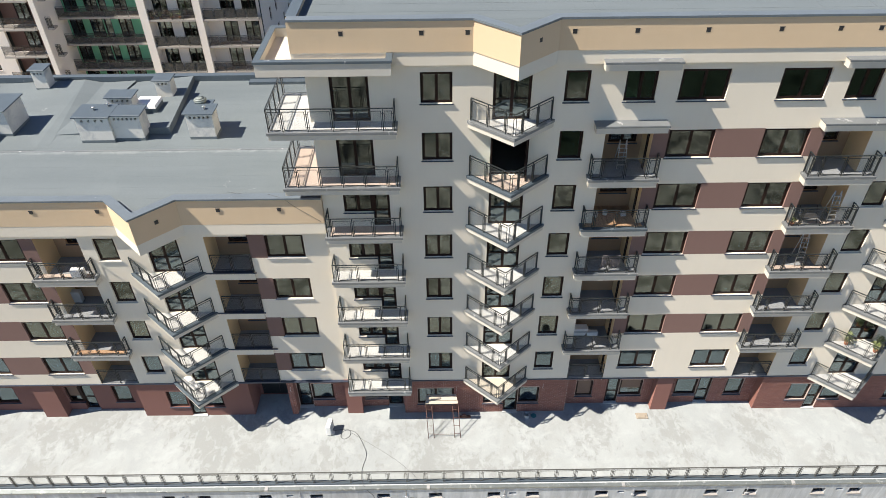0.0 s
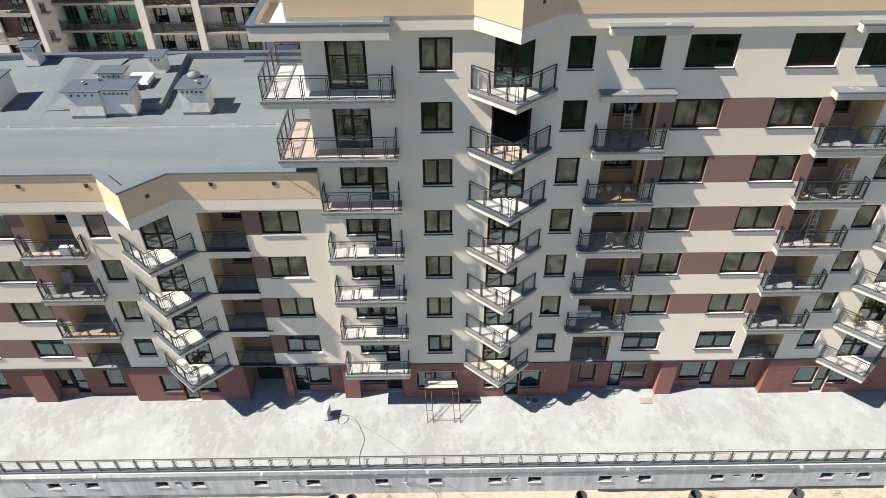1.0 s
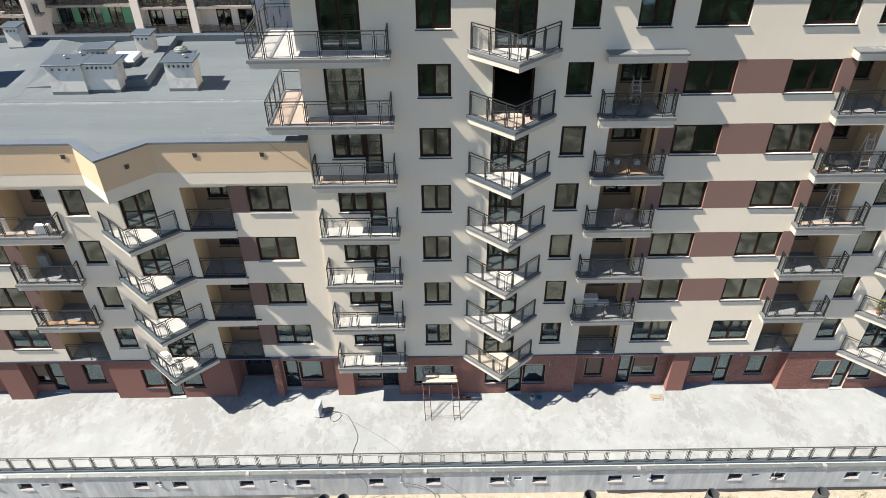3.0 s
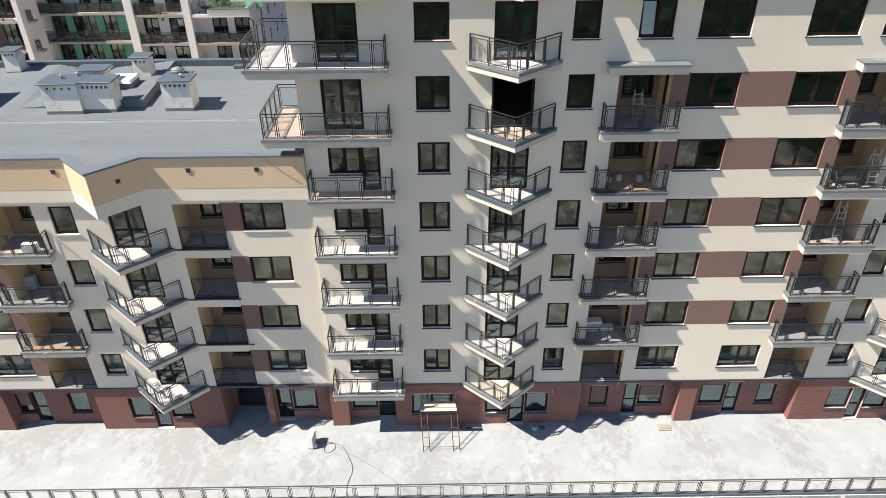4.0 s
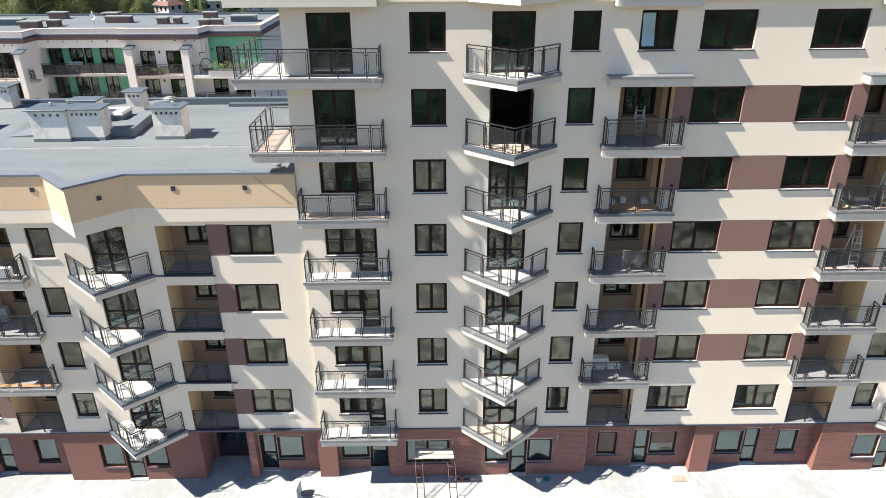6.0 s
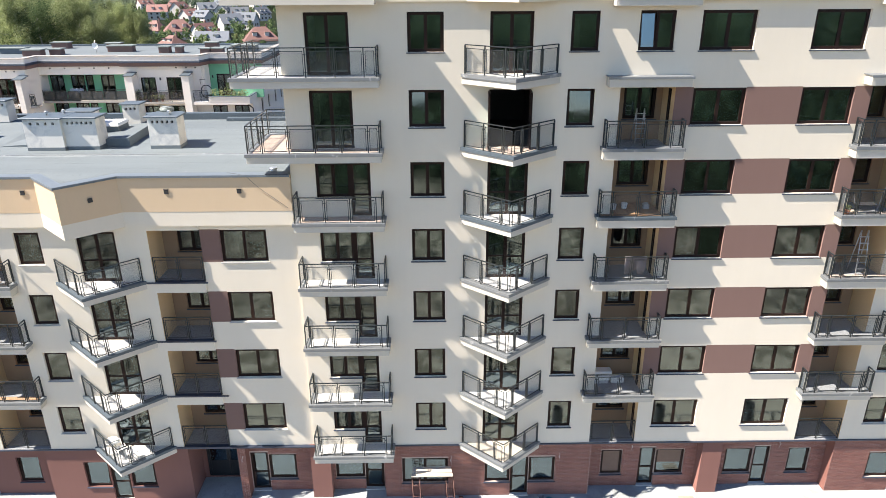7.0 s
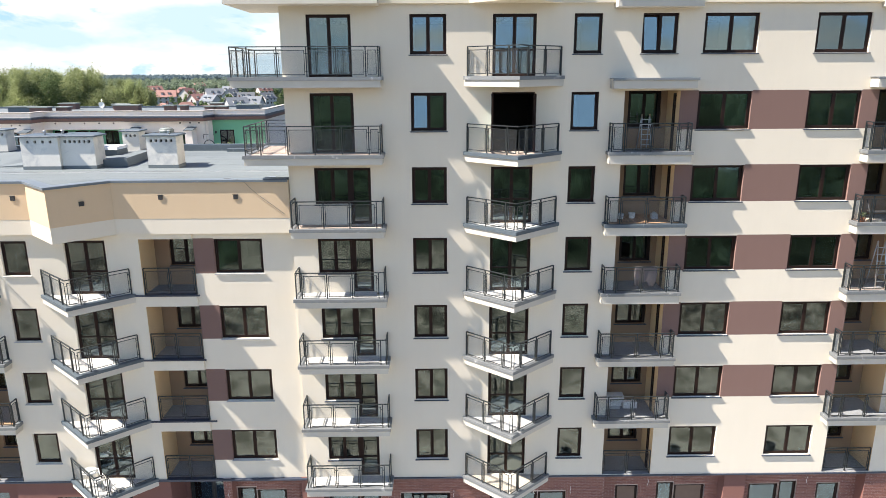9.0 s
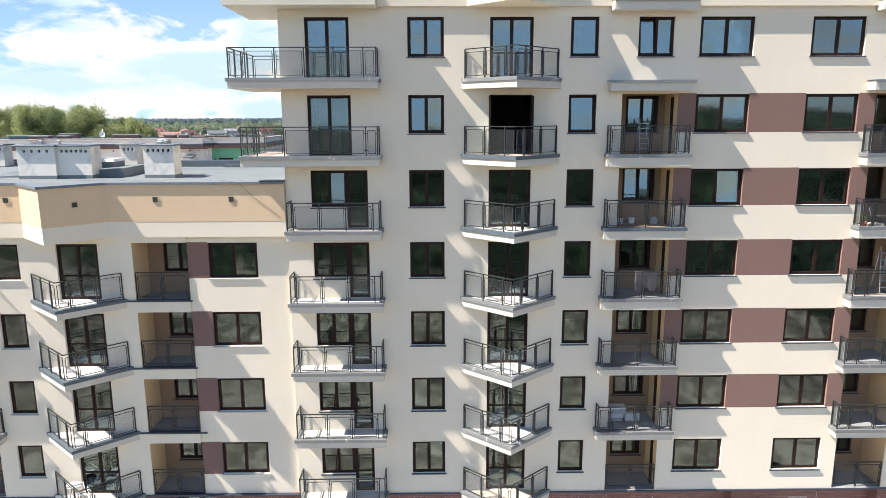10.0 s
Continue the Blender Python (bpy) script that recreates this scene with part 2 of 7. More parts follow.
def roof_material():
    """Bitumen sheet: blue-grey granules, ponding stains, pale dusty drifts."""
    m, n, l, b = nodes_of("bitumen_sheet")
    geo = n.new("ShaderNodeNewGeometry")
    vec = geo.outputs["Position"]
    big = noise_of(n, l, vec, 0.22, 6, 0.6, 0.5)
    col = ramp(n, l, big, [(0.28, (0.097, 0.119, 0.130)), (0.72, (0.139, 0.166, 0.179))])
    sp = n.new("ShaderNodeSeparateXYZ")
    l.new(vec, sp.inputs[0])
    near = n.new("ShaderNodeMath"); near.operation = "SUBTRACT"; near.inputs[1].default_value = 4.80
    l.new(sp.outputs["Y"], near.inputs[0])
    far = n.new("ShaderNodeMath"); far.operation = "ABSOLUTE"
    l.new(near.outputs[0], far.inputs[0])
    drift = n.new("ShaderNodeMath"); drift.operation = "MULTIPLY_ADD"      # dust drifted along a lap
    drift.inputs[1].default_value = -1.1
    l.new(far.outputs[0], drift.inputs[0]); l.new(noise_of(n, l, vec, 1.4, 8, 0.7, 0.6), drift.inputs[2])
    col = mixed(n, l, ramp(n, l, drift.outputs[0], [(0.30, (0, 0, 0)), (0.62, (0.75, 0.75, 0.75))]), col, (0.396, 0.413, 0.418))
    mp = n.new("ShaderNodeMapping")
    mp.inputs["Scale"].default_value = (0.12, 1.0, 1.0)
    l.new(vec, mp.inputs["Vector"])
    band = noise_of(n, l, mp.outputs["Vector"], 0.9, 3, 0.5)
    col = mixed(n, l, 0.4, col, ramp(n, l, band, [(0.35, (0.095, 0.118, 0.129)), (0.65, (0.154, 0.182, 0.195))]))
    grit = noise_of(n, l, vec, 45, 3)
    col = mixed(n, l, 0.35, col, ramp(n, l, grit, [(0.3, (0.075, 0.094, 0.101)), (0.7, (0.168, 0.198, 0.209))]))
    dust = noise_of(n, l, vec, 1.4, 8, 0.7, 0.8)
    col = mixed(n, l, ramp(n, l, dust, [(0.66, (0, 0, 0)), (0.80, (0.5, 0.5, 0.5))]), col, (0.495, 0.506, 0.506))
    l.new(col, b.inputs["Base Color"])
    b.inputs["Roughness"].default_value = 0.72
    bumped(n, l, b, grit, 0.3, 0.006)
    return m


def podium_material():
    """Cast concrete terrace: cement bloom, brown damp patches, drag marks, fine dirt."""
    m, n, l, b = nodes_of("terrace_concrete")
    geo = n.new("ShaderNodeNewGeometry")
    vec = geo.outputs["Position"]
    big = noise_of(n, l, vec, 0.30, 6, 0.6, 0.2)
    col = ramp(n, l, big, [(0.30, (0.257, 0.280, 0.288)), (0.50, (0.305, 0.332, 0.339)), (0.7, (0.340, 0.367, 0.374))])
    mp = n.new("ShaderNodeMapping")
    mp.inputs["Scale"].default_value = (1.0, 0.6, 1.0)
    mp.inputs["Rotation"].default_value = (0, 0, 0.6)
    l.new(vec, mp.inputs["Vector"])
    where = noise_of(n, l, mp.outputs["Vector"], 0.30, 3, 0.5, 0.3)
    flake = noise_of(n, l, mp.outputs["Vector"], 2.6, 9, 0.66, 0.5)
    both = n.new("ShaderNodeMath"); both.operation = "MULTIPLY_ADD"
    both.inputs[1].default_value = 0.9
    l.new(flake, both.inputs[0]); l.new(where, both.inputs[2])
    col = mixed(n, l, ramp(n, l, both.outputs[0], [(0.90, (0, 0, 0)), (1.02, (0.40, 0.40, 0.40)), (1.12, (0.75, 0.75, 0.75))]), col, (0.216, 0.229, 0.227))
    damp = noise_of(n, l, vec, 0.42, 7, 0.6, 0.4)
    col = mixed(n, l, ramp(n, l, damp, [(0.52, (0, 0, 0)), (0.62, (0.35, 0.35, 0.35)), (0.72, (0.5, 0.5, 0.5))]), col, (0.252, 0.263, 0.257))
    bloom = noise_of(n, l, vec, 1.1, 10, 0.72, 0.4)
    col = mixed(n, l, ramp(n, l, bloom, [(0.50, (0, 0, 0)), (0.68, (0.7, 0.7, 0.7))]), col, (0.383, 0.414, 0.427))
    info = n.new("ShaderNodeObjectInfo")
    mr = n.new("ShaderNodeMapRange")
    mr.inputs["To Min"].default_value, mr.inputs["To Max"].default_value = 0.98, 1.02
    l.new(info.outputs["Random"], mr.inputs["Value"])
    col = mixed(n, l, 1.0, col, mr.outputs["Result"], "MULTIPLY")
    grit = noise_of(n, l, vec, 30, 5, 0.6)
    col = mixed(n, l, 0.18, col, ramp(n, l, grit, [(0.3, (0.201, 0.211, 0.204)), (0.6, (0.442, 0.463, 0.464))]))
    l.new(col, b.inputs["Base Color"])
    b.inputs["Roughness"].default_value = 0.85
    bumped(n, l, b, grit, 0.15, 0.004)
    return m


def wallbase_material():
    """Grey dust-washed concrete of the podium's front wall, with downward runs."""
    m, n, l, b = nodes_of("podium_wall_concrete")
    geo = n.new("ShaderNodeNewGeometry")
    vec = geo.outputs["Position"]
    mp = n.new("ShaderNodeMapping")
    mp.inputs["Scale"].default_value = (1.5, 1.5, 0.22)
    l.new(vec, mp.inputs["Vector"])
    run = noise_of(n, l, mp.outputs["Vector"], 1.8, 7, 0.65, 0.3)
    col = ramp(n, l, run, [(0.3, (0.342, 0.370, 0.392)), (0.55, (0.475, 0.510, 0.535)), (0.72, (0.589, 0.625, 0.647))])
    rust = noise_of(n, l, vec, 0.35, 5, 0.6)
    col = mixed(n, l, ramp(n, l, rust, [(0.66, (0, 0, 0)), (0.76, (0.4, 0.4, 0.4))]), col, (0.380, 0.280, 0.191))
    grit = noise_of(n, l, vec, 35, 4)
    l.new(col, b.inputs["Base Color"])
    b.inputs["Roughness"].default_value = 0.9
    bumped(n, l, b, grit, 0.2, 0.005)
    return m


def ground_material():
    """Building-site sand near the house, meadow and woodland floor farther off."""
    m, n, l, b = nodes_of("ground_sand_and_grass")
    geo = n.new("ShaderNodeNewGeometry")
    vec = geo.outputs["Position"]
    fine = noise_of(n, l, vec, 2.5, 8, 0.7, 0.4)
    sand = ramp(n, l, fine, [(0.3, (0.30, 0.265, 0.205)), (0.55, (0.41, 0.37, 0.30)), (0.75, (0.51, 0.475, 0.405))])
    clod = noise_of(n, l, vec, 14, 4, 0.7)
    sand = mixed(n, l, 0.25, sand, ramp(n, l, clod, [(0.35, (0.22, 0.175, 0.12)), (0.6, (0.46, 0.405, 0.315))]))
    lump = noise_of(n, l, vec, 1.3, 9, 0.75, 0.15)
    sep0 = n.new("ShaderNodeSeparateXYZ")
    l.new(vec, sep0.inputs[0])
    site = n.new("ShaderNodeMapRange")
    site.inputs["From Min"].default_value, site.inputs["From Max"].default_value = -18.0, -30.0
    l.new(sep0.outputs["Y"], site.inputs["Value"])
    soil = ramp(n, l, lump, [(0.40, (0.032, 0.030, 0.023)), (0.49, (0.11, 0.098, 0.074)), (0.58, (0.40, 0.355, 0.28))])
    tread = n.new("ShaderNodeMapRange")
    tread.inputs["From Min"].default_value, tread.inputs["From Max"].default_value = -9.5, -11.5
    l.new(sep0.outputs["Y"], tread.inputs["Value"])
    patch = noise_of(n, l, vec, 0.45, 9, 0.68, 0.9)
    ruts = n.new("ShaderNodeMath"); ruts.operation = "MULTIPLY"
    l.new(tread.outputs["Result"], ruts.inputs[0]); l.new(ramp(n, l, patch, [(0.46, (0, 0, 0)), (0.54, (0.85, 0.85, 0.85))]), ruts.inputs[1])
    sand = mixed(n, l, ruts.outputs[0], sand, (0.125, 0.110, 0.080))
    sand = mixed(n, l, site.outputs["Result"], sand, soil)
    gmix = noise_of(n, l, vec, 0.05, 6, 0.6)
    grass = ramp(n, l, gmix, [(0.3, (0.015, 0.021, 0.013)), (0.55, (0.020, 0.027, 0.017)), (0.78, (0.028, 0.034, 0.022))])
    sep = n.new("ShaderNodeSeparateXYZ")
    l.new(vec, sep.inputs[0])
    ab = n.new("ShaderNodeMath"); ab.operation = "ADD"; ab.inputs[1].default_value = 14.0
    l.new(sep.outputs["Y"], ab.inputs[0])
    ab2 = n.new("ShaderNodeMath"); ab2.operation = "ABSOLUTE"
    l.new(ab.outputs[0], ab2.inputs[0])
    wob = noise_of(n, l, vec, 0.08, 6, 0.7)
    mul = n.new("ShaderNodeMath"); mul.operation = "MULTIPLY_ADD"
    mul.inputs[1].default_value, mul.inputs[2].default_value = 24.0, -12.0
    l.new(wob, mul.inputs[0])
    add = n.new("ShaderNodeMath"); add.operation = "ADD"
    slant = n.new("ShaderNodeMath"); slant.operation = "MULTIPLY_ADD"
    slant.inputs[1].default_value = 0.55
    l.new(sep.outputs["X"], slant.inputs[0]); l.new(mul.outputs[0], slant.inputs[2])
    l.new(ab2.outputs[0], add.inputs[0]); l.new(slant.outputs[0], add.inputs[1])
    mr = n.new("ShaderNodeMapRange")
    mr.inputs["From Min"].default_value, mr.inputs["From Max"].default_value = 40.0, 48.0
    l.new(add.outputs[0], mr.inputs["Value"])
    col = mixed(n, l, mr.outputs["Result"], sand, grass)
    l.new(col, b.inputs["Base Color"])
    b.inputs["Roughness"].default_value = 0.95
    b.inputs["Specular IOR Level"].default_value = 0.0
    bumped(n, l, b, fine, 0.5, 0.08)
    return m


def glass_material():
    m, n, l, b = nodes_of("window_glass")
    n.remove(b)
    out = n["Material Output"]
    tr = n.new("ShaderNodeBsdfTransparent"); tr.inputs["Color"].default_value = (0.50, 0.55, 0.53, 1)
    gl = n.new("ShaderNodeBsdfGlossy"); gl.inputs["Roughness"].default_value = 0.045
    gl.inputs["Color"].default_value = (0.74, 0.93, 1.0, 1)
    fr = n.new("ShaderNodeFresnel"); fr.inputs["IOR"].default_value = 2.45
    geo = n.new("ShaderNodeNewGeometry")
    wav = noise_of(n, l, geo.outputs["Position"], 2.2, 3)
    bp = n.new("ShaderNodeBump")
    bp.inputs["Strength"].default_value, bp.inputs["Distance"].default_value = 0.05, 0.02
    l.new(wav, bp.inputs["Height"])
    l.new(bp.outputs["Normal"], gl.inputs["Normal"])
    mx = n.new("ShaderNodeMixShader")
    l.new(fr.outputs[0], mx.inputs[0]); l.new(tr.outputs[0], mx.inputs[1]); l.new(gl.outputs[0], mx.inputs[2])
    l.new(mx.outputs[0], out.inputs["Surface"])
    return m


def mesh_material(name, cover, colour):
    """Perforated steel sheet: a fine lattice that lets part of the light through."""
    m, n, l, b = nodes_of(name)
    out = n["Material Output"]
    b.inputs["Base Color"].default_value = (*colour, 1)
    b.inputs["Roughness"].default_value, b.inputs["Metallic"].default_value = 0.5, 0.3
    tr = n.new("ShaderNodeBsdfTransparent")
    geo = n.new("ShaderNodeNewGeometry")
    mp = n.new("ShaderNodeMapping"); mp.inputs["Rotation"].default_value = (0.0, 0.785, 0.0)
    l.new(geo.outputs["Position"], mp.inputs["Vector"])
    ck = n.new("ShaderNodeTexChecker"); ck.inputs["Scale"].default_value = 190.0
    ck.inputs["Color1"].default_value, ck.inputs["Color2"].default_value = (cover + 0.07,) * 3 + (1,), (cover - 0.07,) * 3 + (1,)
    l.new(mp.outputs["Vector"], ck.inputs["Vector"])
    mx = n.new("ShaderNodeMixShader")
    l.new(ck.outputs["Color"], mx.inputs[0]); l.new(tr.outputs[0], mx.inputs[1]); l.new(b.outputs[0], mx.inputs[2])
    l.new(mx.outputs[0], out.inputs["Surface"])
    return m


def brick_material():
    m, n, l, b = nodes_of("red_brown_brick")
    geo = n.new("ShaderNodeNewGeometry")
    info = n.new("ShaderNodeObjectInfo")
    add = n.new("ShaderNodeMath"); add.operation = "ADD"
    l.new(geo.outputs["Random Per Island"], add.inputs[0]); l.new(info.outputs["Random"], add.inputs[1])
    fra = n.new("ShaderNodeMath"); fra.operation = "FRACT"
    l.new(add.outputs[0], fra.inputs[0])
    col = ramp(n, l, fra.outputs[0], [(0.0, (0.165, 0.066, 0.054)), (0.5, (0.215, 0.088, 0.070)), (1.0, (0.27, 0.118, 0.092))])
    big = noise_of(n, l, geo.outputs["Position"], 0.7, 5, 0.6)
    col = mixed(n, l, 0.3, col, ramp(n, l, big, [(0.3, (0.15, 0.06, 0.05)), (0.7, (0.27, 0.125, 0.10))]))
    fine = noise_of(n, l, geo.outputs["Position"], 60, 3)
    l.new(col, b.inputs["Base Color"])
    b.inputs["Roughness"].default_value = 0.8
    bumped(n, l, b, fine, 0.3, 0.004)
    return m


def leaf_material(name, c0, c1, c2):
    m, n, l, b = nodes_of(name)
    geo = n.new("ShaderNodeNewGeometry")
    info = n.new("ShaderNodeObjectInfo")
    col = ramp(n, l, geo.outputs["Random Per Island"], [(0.0, c0), (0.55, c1), (1.0, c2)])
    mr = n.new("ShaderNodeMapRange")
    mr.inputs["To Min"].default_value, mr.inputs["To Max"].default_value = 0.75, 1.2
    l.new(info.outputs["Random"], mr.inputs["Value"])
    col = mixed(n, l, 1.0, col, mr.outputs["Result"], "MULTIPLY")
    l.new(col, b.inputs["Base Color"])
    b.inputs["Roughness"].default_value = 0.75
    b.inputs["Specular IOR Level"].default_value = 0.1
    tl = n.new("ShaderNodeBsdfTranslucent")
    l.new(col, tl.inputs["Color"])
    mx = n.new("ShaderNodeMixShader"); mx.inputs[0].default_value = 0.5
    l.new(b.outputs[0], mx.inputs[1]); l.new(tl.outputs[0], mx.inputs[2])
    l.new(mx.outputs[0], n["Material Output"].inputs["Surface"])
    return m


M_ROOF = roof_material()
M_PODIUM = podium_material()
M_BASEWALL = wallbase_material()
M_GROUND = ground_material()
M_GLASS = glass_material()
M_MESH = mesh_material("perforated_steel_sheet", 0.085, (0.13, 0.14, 0.15))
M_MESH_MID = mesh_material("bronze_screen_sheet", 0.40, (0.06, 0.052, 0.05))
M_MESH_DARK = mesh_material("dark_screen_sheet", 0.82, (0.055, 0.058, 0.06))
M_BRICK = brick_material()
M_LEAF = leaf_material("birch_leaves", (0.20, 0.24, 0.105), (0.29, 0.335, 0.16), (0.40, 0.44, 0.25))
# distance haze is mixed into the next two leaf colours, paler then bluer
M_LEAF_F = leaf_material("haze_pale_leaves", (0.155, 0.205, 0.14), (0.20, 0.25, 0.175), (0.26, 0.31, 0.22))
M_LEAF_B = leaf_material("haze_blue_leaves", (0.15, 0.21, 0.235), (0.17, 0.235, 0.26), (0.20, 0.26, 0.28))
M_PINE = leaf_material("dark_pine_needles", (0.105, 0.15, 0.092), (0.125, 0.175, 0.106), (0.145, 0.195, 0.12))
M_LEAF_D = leaf_material("wood_leaves", (0.065, 0.105, 0.048), (0.105, 0.150, 0.068), (0.16, 0.205, 0.100))


# ---- building tools ----
def box(bm, x0, x1, y0, y1, z0, z1, mi=0, m=None):
    vs = [bm.verts.new((x, y, z)) for x in (x0, x1) for y in (y0, y1) for z in (z0, z1)]
    if m is not None:
        for v in vs:
            v.co = m @ v.co
    for q in ((0, 1, 3, 2), (4, 6, 7, 5), (0, 4, 5, 1), (2, 3, 7, 6), (0, 2, 6, 4), (1, 5, 7, 3)):
        f = bm.faces.new([vs[k] for k in q])
        f.material_index = mi
    return vs


def tube(bm, p0, p1, r0, r1=None, seg=8, cap=True):
    p0, p1 = Vector(p0), Vector(p1)
    r1 = r0 if r1 is None else r1
    q = (p1 - p0).to_track_quat("Z", "Y").to_matrix()
    ring = []
    for p, r in ((p0, r0), (p1, r1)):
        ring.append([bm.verts.new(p + q @ Vector((r * math.cos(2 * math.pi * k / seg), r * math.sin(2 * math.pi * k / seg), 0))) for k in range(seg)])
    for k in range(seg):
        f = bm.faces.new((ring[0][k], ring[0][(k + 1) % seg], ring[1][(k + 1) % seg], ring[1][k]))
        f.smooth = True
    if cap:
        bm.faces.new(ring[0][::-1]); bm.faces.new(ring[1])


def prism(bm, pts, z0, z1, mi=0):
    """A solid on a plan outline, given counter-clockwise from above."""
    lo = [bm.verts.new((x, y, z0)) for x, y in pts]
    hi = [bm.verts.new((x, y, z1)) for x, y in pts]
    n = len(pts)
    for k in range(n):
        bm.faces.new((lo[k], lo[(k + 1) % n], hi[(k + 1) % n], hi[k])).material_index = mi
    bm.faces.new(hi).material_index = mi
    bm.faces.new(lo[::-1]).material_index = mi


def offset_path(path, d):
    """The open path moved d to its left."""
    out = []
    for k, p in enumerate(path):
        p = Vector(p)
        dirs = []
        if k > 0:
            dirs.append((p - Vector(path[k - 1])).normalized())
        if k < len(path) - 1:
            dirs.append((Vector(path[k + 1]) - p).normalized())
        ns = [Vector((-q.y, q.x)) for q in dirs]
        nrm = sum(ns, Vector((0, 0))).normalized()
        out.append(p + nrm * (d / max(0.3, nrm.dot(ns[0]))))
    return [tuple(p) for p in out]


def ribbon(bm, path, d0, d1, z0, z1, mi=0):
    """A wall along a path, from d0 to d1 to its left, z0 to z1 high."""
    a, b = offset_path(path, d0), offset_path(path, d1)
    rows = []
    for pa, pb in zip(a, b):
        rows.append([bm.verts.new((*pa, z0)), bm.verts.new((*pa, z1)), bm.verts.new((*pb, z1)), bm.verts.new((*pb, z0))])
    for r, s in zip(rows, rows[1:]):
        for k in range(4):
            bm.faces.new((r[k], r[(k + 1) % 4], s[(k + 1) % 4], s[k])).material_index = mi
    bm.faces.new(rows[0][::-1]).material_index = mi
    bm.faces.new(rows[-1]).material_index = mi


def solid(name, bm, mats, smooth=False):
    bmesh.ops.recalc_face_normals(bm, faces=bm.faces)
    me = bpy.data.meshes.new(name)
    bm.to_mesh(me)
    bm.free()
    for k in (mats if isinstance(mats, (list, tuple)) else [mats]):
        me.materials.append(k)
    return new(name, me)


def part(name, bm, mats, parent, label=""):
    ob = solid(name, bm, mats)
    ob.parent = parent
    return tagged(ob, label)


def empty(name, m, label, category, group="", kind=""):
    ob = new(name)
    ob.empty_display_size = 0.2
    ob.matrix_basis = m
    return tagged(ob, label, category, group, kind)


def bevelled(bm, w):
    bmesh.ops.recalc_face_normals(bm, faces=bm.faces)
    bmesh.ops.bevel(bm, geom=list(bm.edges), offset=w, segments=1, affect="EDGES")


def panel_wall(bm, x0, x1, z0, z1, holes, y, depth, zones=(), mi=0, reveal=None):
    """An upright wall facing -y at y, with holes (x0, x1, z0, z1) through its depth; zones (x0, x1, z0, z1, material) are painted."""
    reveal = mi if reveal is None else reveal
    xs = sorted({round(v, 4) for v in [x0, x1] + [v for h in list(holes) + list(zones) for v in h[:2] if x0 < v < x1]})
    zs = sorted({round(v, 4) for v in [z0, z1] + [v for h in list(holes) + list(zones) for v in h[2:4] if z0 < v < z1]})
    nx, nz = len(xs) - 1, len(zs) - 1

    def hole(i, j):
        if not (0 <= i < nx and 0 <= j < nz):
            return True
        cx, cz = (xs[i] + xs[i + 1]) / 2, (zs[j] + zs[j + 1]) / 2
        return any(h[0] < cx < h[1] and h[2] < cz < h[3] for h in holes)

    def paint(i, j):
        cx, cz = (xs[i] + xs[i + 1]) / 2, (zs[j] + zs[j + 1]) / 2
        for h in zones:
            if h[0] < cx < h[1] and h[2] < cz < h[3]:
                return h[4]
        return mi
    vf = {}

    def v(i, j, yy):
        key = (i, j, yy)
        if key not in vf:
            vf[key] = bm.verts.new((xs[i], yy, zs[j]))
        return vf[key]
    yb = y + depth
    for i in range(nx):
        for j in range(nz):
            if hole(i, j):
                continue
            c = paint(i, j)
            bm.faces.new((v(i, j, y), v(i + 1, j, y), v(i + 1, j + 1, y), v(i, j + 1, y))).material_index = c
            bm.faces.new((v(i, j, yb), v(i, j + 1, yb), v(i + 1, j + 1, yb), v(i + 1, j, yb))).material_index = mi
            for (di, dj, p, q) in ((-1, 0, (i, j), (i, j + 1)), (1, 0, (i + 1, j), (i + 1, j + 1)), (0, -1, (i, j), (i + 1, j)), (0, 1, (i, j + 1), (i + 1, j + 1))):
                if hole(i + di, j + dj):
                    bm.faces.new((v(*p, y), v(*q, y), v(*q, yb), v(*p, yb))).material_index = c if c != mi else reveal


# ---- windows and doors ----
FR_Y0, FR_Y1 = 0.10, 0.17


def frame_bars(bm, x0, x1, z0, z1, t, y0, y1):
    box(bm, x0, x0 + t, y0, y1, z0, z1)
    box(bm, x1 - t, x1, y0, y1, z0, z1)
    box(bm, x0 + t, x1 - t, y0, y1, z0, z0 + t)
    box(bm, x0 + t, x1 - t, y0, y1, z1 - t, z1)


def add_sash(top, x0, x1, z0, z1, rails=(), pane=True, swing=None, y0=FR_Y0 - 0.012, y1=FR_Y1 - 0.01):
    bm = bmesh.new()
    frame_bars(bm, x0, x1, z0, z1, 0.065, y0, y1)
    for r in rails:
        box(bm, x0 + 0.065, x1 - 0.065, y0, y1, r - 0.03, r + 0.03)
    sash = part("sash", bm, M_FRAME, top)
    if pane:
        cuts = [z0 + 0.05] + [r for r in rails] + [z1 - 0.05]
        for a, b in zip(cuts, cuts[1:]):
            p = bmesh.new()
            box(p, x0 + 0.055, x1 - 0.055, FR_Y0 + 0.015, FR_Y0 + 0.027, a + 0.012, b - 0.012)
            g = part("pane", p, M_GLASS, sash)
            g.visible_shadow = False
    if swing:
        hinge = Vector((x0 if swing < 0 else x1, FR_Y1, 0))
        sash.matrix_local = Matrix.Translation(hinge) @ Matrix.Rotation(radians(swing), 4, "Z") @ Matrix.Translation(-hinge)
    return sash


WINDOWS = {}


